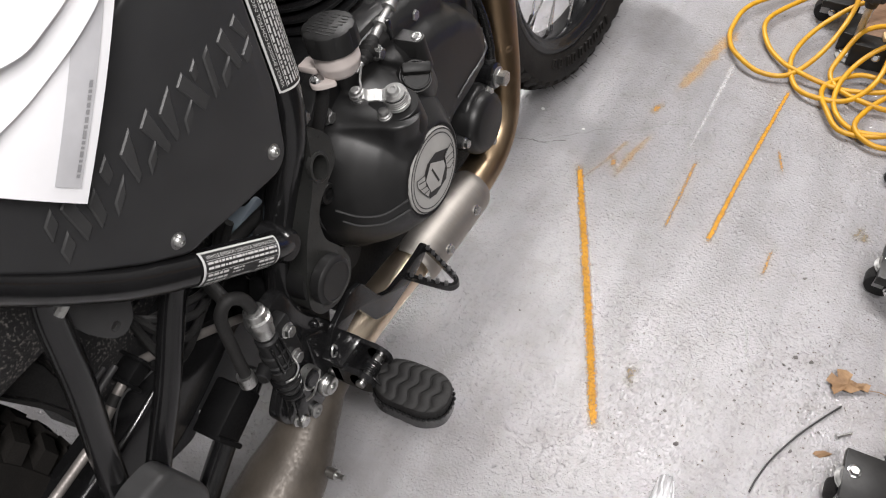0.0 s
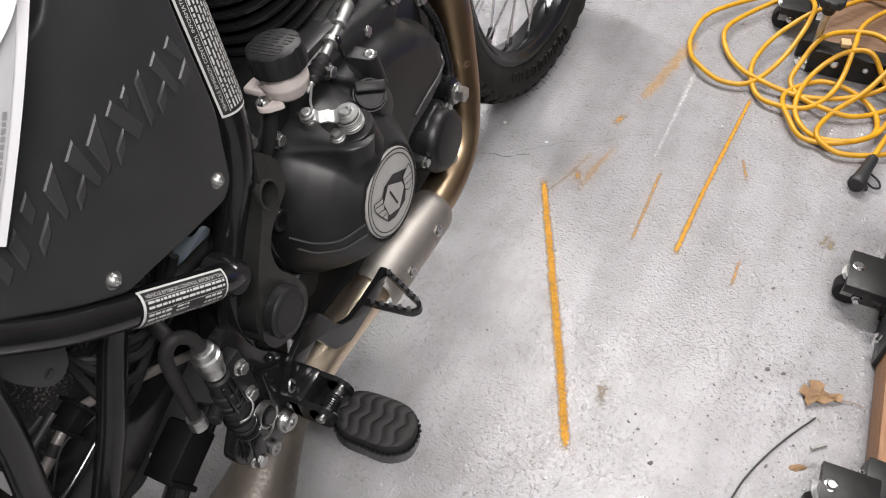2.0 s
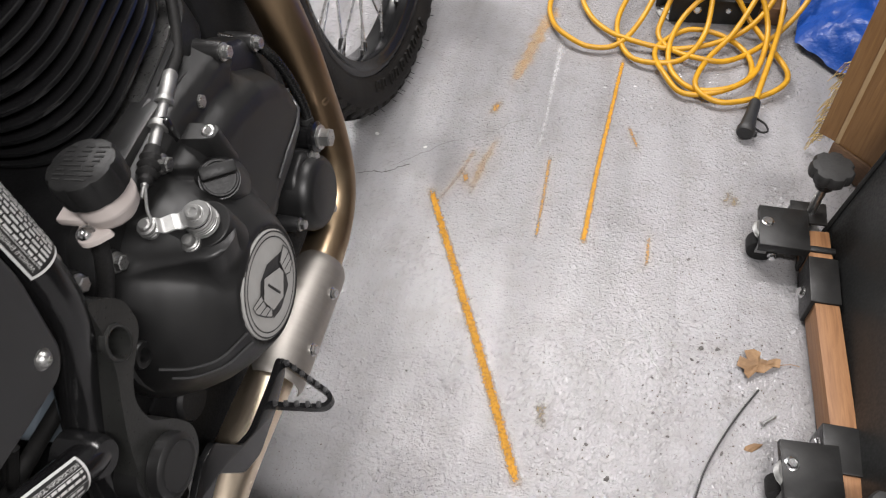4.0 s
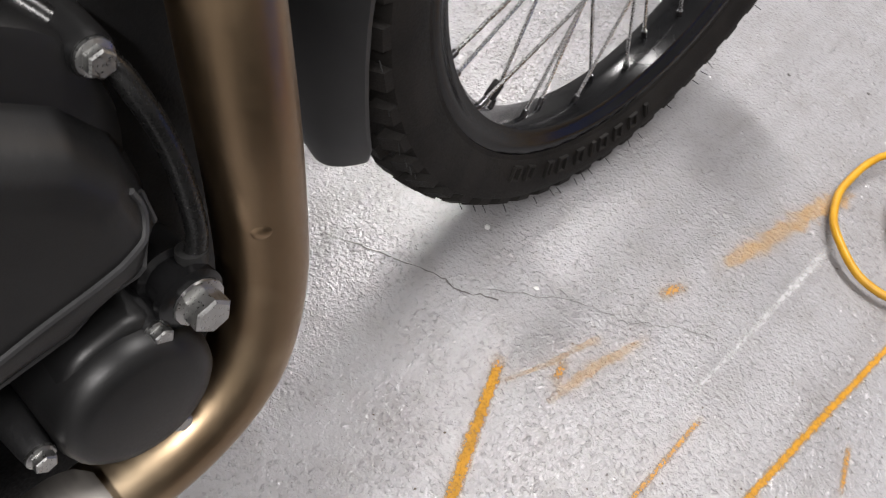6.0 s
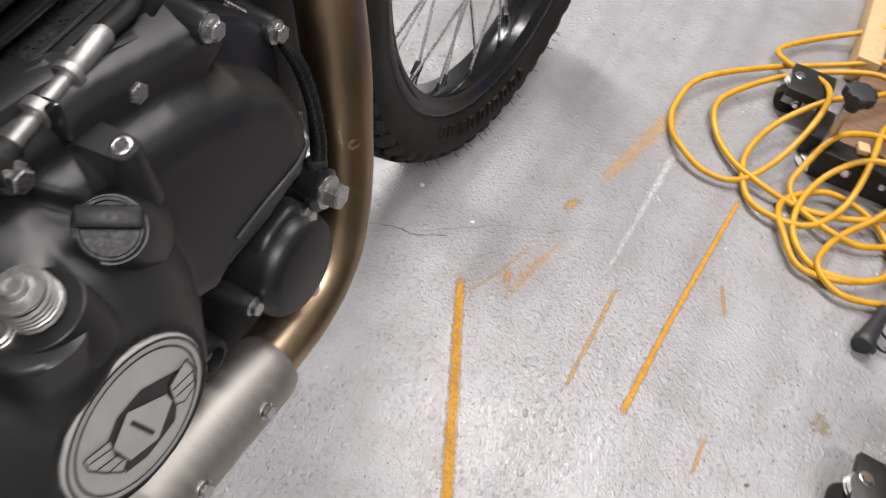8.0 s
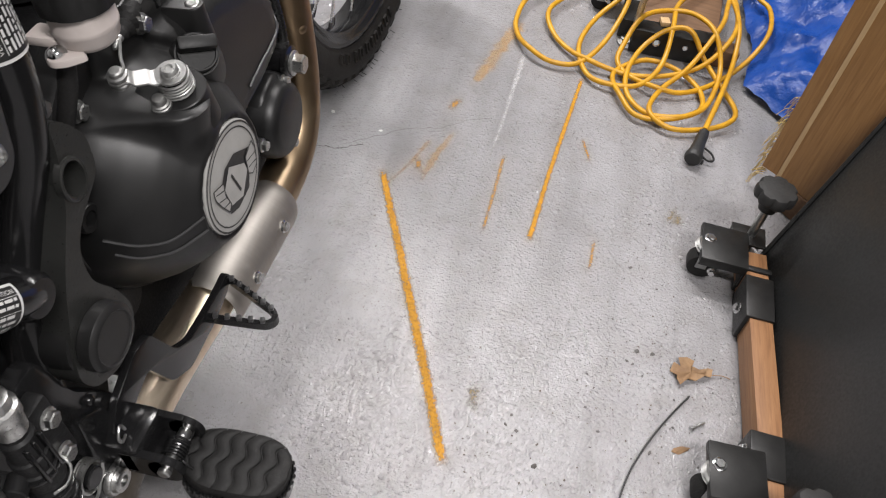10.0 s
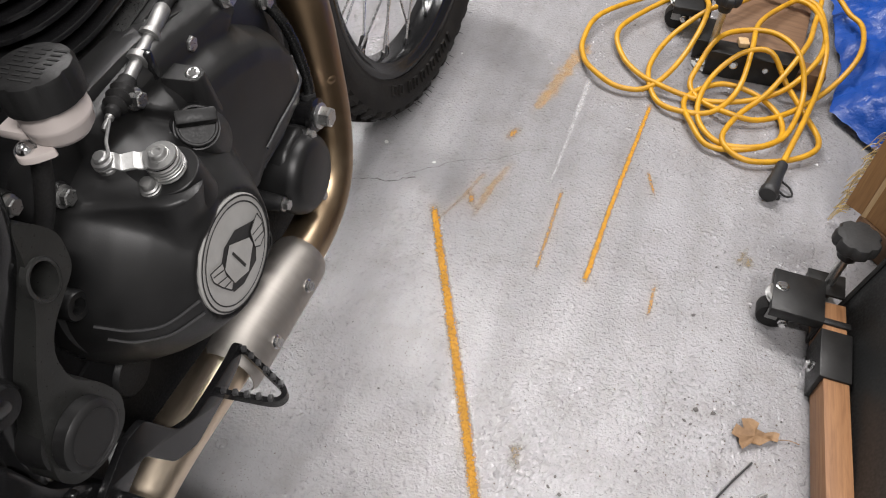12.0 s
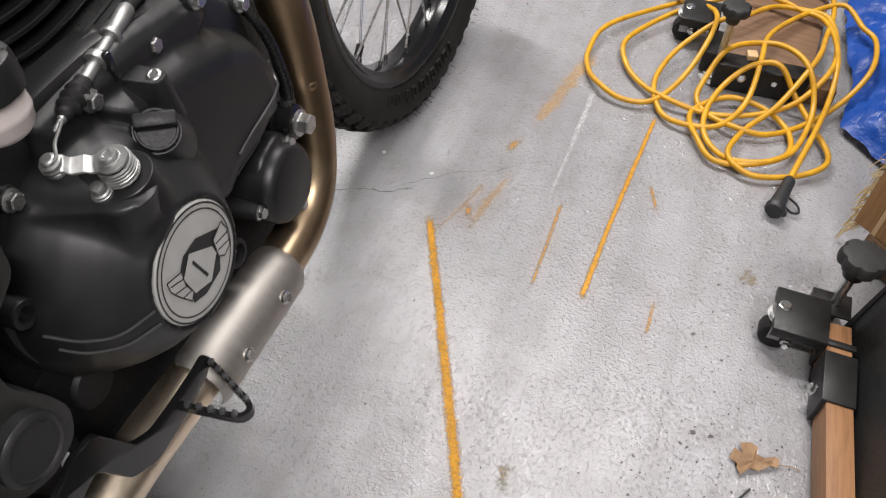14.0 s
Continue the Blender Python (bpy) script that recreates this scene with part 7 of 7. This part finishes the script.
random.seed(11)
for x, y, s in ((0.578, -0.492, 0.005), (0.600, -0.490, 0.0045), (0.566, -0.512, 0.003), (0.574, -0.515, 0.003), (0.555, -0.345, 0.004), (0.607, -0.640, 0.004), (0.47, -0.70, 0.005), (0.255, -0.47, 0.002), (0.19, -0.60, 0.0025),
                (0.30, -0.29, 0.0022), (0.52, -0.60, 0.003), (0.44, -0.66, 0.0035), (0.425, -0.655, 0.003), (0.43, -0.64, 0.0025), (0.54, -0.63, 0.003), (0.36, 0.30, 0.003), (0.13, 0.32, 0.003), (0.22, 0.38, 0.003)):
    crumb("grit", x, y, (s, s * 0.7, s * 0.35), CRACK, "dark crumb of grit on the floor", "grit")
for k in range(46):
    s = random.uniform(0.0011, 0.0026)
    crumb("grit", random.uniform(0.50, 0.685), random.uniform(-0.66, -0.16), (s, s * 0.7, s * 0.4), CRACK, "dark crumb of grit on the floor", "grit")
for k in range(16):
    s = random.uniform(0.0009, 0.0017)
    crumb("grit", random.uniform(0.12, 0.48), random.uniform(-0.70, 0.05), (s, s * 0.7, s * 0.4), CRACK, "dark crumb of grit on the floor", "grit")
random.seed(31)
dust_verts, dust_faces = [], []
while len(dust_verts) < 6 * 520:
    x, y = random.uniform(0.10, 0.70), random.uniform(-0.80, 0.10)
    drift = 0.9 * math.exp(-((x - 0.60) / 0.07) ** 2 - ((y + 0.50) / 0.16) ** 2) + 0.7 * math.exp(-((x - 0.42) / 0.07) ** 2 - ((y + 0.70) / 0.07) ** 2) + 0.05
    if random.random() > drift:
        continue
    size = 0.0005 + 0.0013 * random.random() ** 2
    first = len(dust_verts)
    turn = random.uniform(0, 6.3)
    for dx, dy, dz in ((1, 0, 0.3), (0, 0.7, 0.3), (-1, 0, 0.3), (0, -0.7, 0.3), (0, 0, 0.8), (0, 0, -0.1)):
        j = random.uniform(0.7, 1.3)
        dust_verts.append((x + size * j * (dx * math.cos(turn) - dy * math.sin(turn)), y + size * j * (dx * math.sin(turn) + dy * math.cos(turn)), 0.0006 + size * dz))
    for k in range(4):
        dust_faces += [(first + k, first + (k + 1) % 4, first + 4), (first + (k + 1) % 4, first + k, first + 5)]
dust_mesh = bpy.data.meshes.new("floor_grit")
dust_mesh.from_pydata(dust_verts, [], dust_faces)
dust_mesh.materials.append(GRIT)
tagged(new("floor_grit", dust_mesh), "fine brown grit scattered over the grey floor", "grit", kind="stuff")
blister = bmesh.new()
lathe(blister, (0, 0, -0.0004), (0, 0, 1), [(0, 0.0078), (0.0012, 0.0070), (0.0018, 0.0058), (0.0013, 0.0044), (0.0013, 0)], 24)
bl = thing("paint_blister", blister, FLOOR, "small round blister in the grey floor paint", "blister", sharp=60)
bl.matrix_basis = Matrix.Translation((0.041, -0.735, 0.0004))
crumb("wood_chip", 0.645, -0.624, (0.014, 0.006, 0.002), LEAF, "brown wood chip lying on the floor", "wood chip")
crumb("wood_chip", 0.745, -0.225, (0.02, 0.008, 0.003), LEAF, "brown wood chip lying beside the rolling base", "wood chip")
crumb("paint_flake", 0.036, -0.173, (0.005, 0.004, 0.002), LABEL_WHITE, "pale flake of floor paint", "flake")
crumb("paint_flake", 0.123, -0.19, (0.004, 0.003, 0.0015), LABEL_WHITE, "pale flake of floor paint", "flake")
sc = bmesh.new()
lathe(sc, (0, 0, 0.003), (1, 0.2, 0), [(0, 0.0035), (0.002, 0.0035), (0.002, 0.002), (0.022, 0.0018), (0.024, 0)], 10)
ob = thing("loose_screw", sc, ZINC, "small zinc screw lying on the floor", "screw")
ob.matrix_basis = Matrix.Translation((0.656, -0.592, 0)) @ pose(0, 0, 0, 0, 0, 30)

# crumpled white tissue at the near edge
ti = bmesh.new()
N = 26
g = []
for i in range(N + 1):
    row = []
    for k in range(N + 1):
        s, t = i / N, k / N
        x, y = (s - 0.5) * 0.07 * (0.35 + 0.65 * (1 - t)), (t - 0.5) * 0.13
        z = 0.004 + 0.030 * math.sin(math.pi * s) * (0.4 + 0.6 * (1 - t)) + 0.010 * noise.noise((s * 6, t * 7, 4.0)) + 0.005 * noise.noise((s * 16, t * 18, 9.0))
        row.append(ti.verts.new((x, y, max(0.001, z))))
    g.append(row)
for i in range(N):
    for k in range(N):
        ti.faces.new((g[i][k], g[i + 1][k], g[i + 1][k + 1], g[i][k + 1]))
ob = thing("crumpled_tissue", ti, TISSUE, "crumpled white tissue lying on the grey floor", "tissue", sharp=60)
ob.matrix_basis = Matrix.Translation((0.482, -0.805, 0)) @ pose(0, 0, 0, 0, 0, 8) @ Matrix.Scale(0.8, 4)
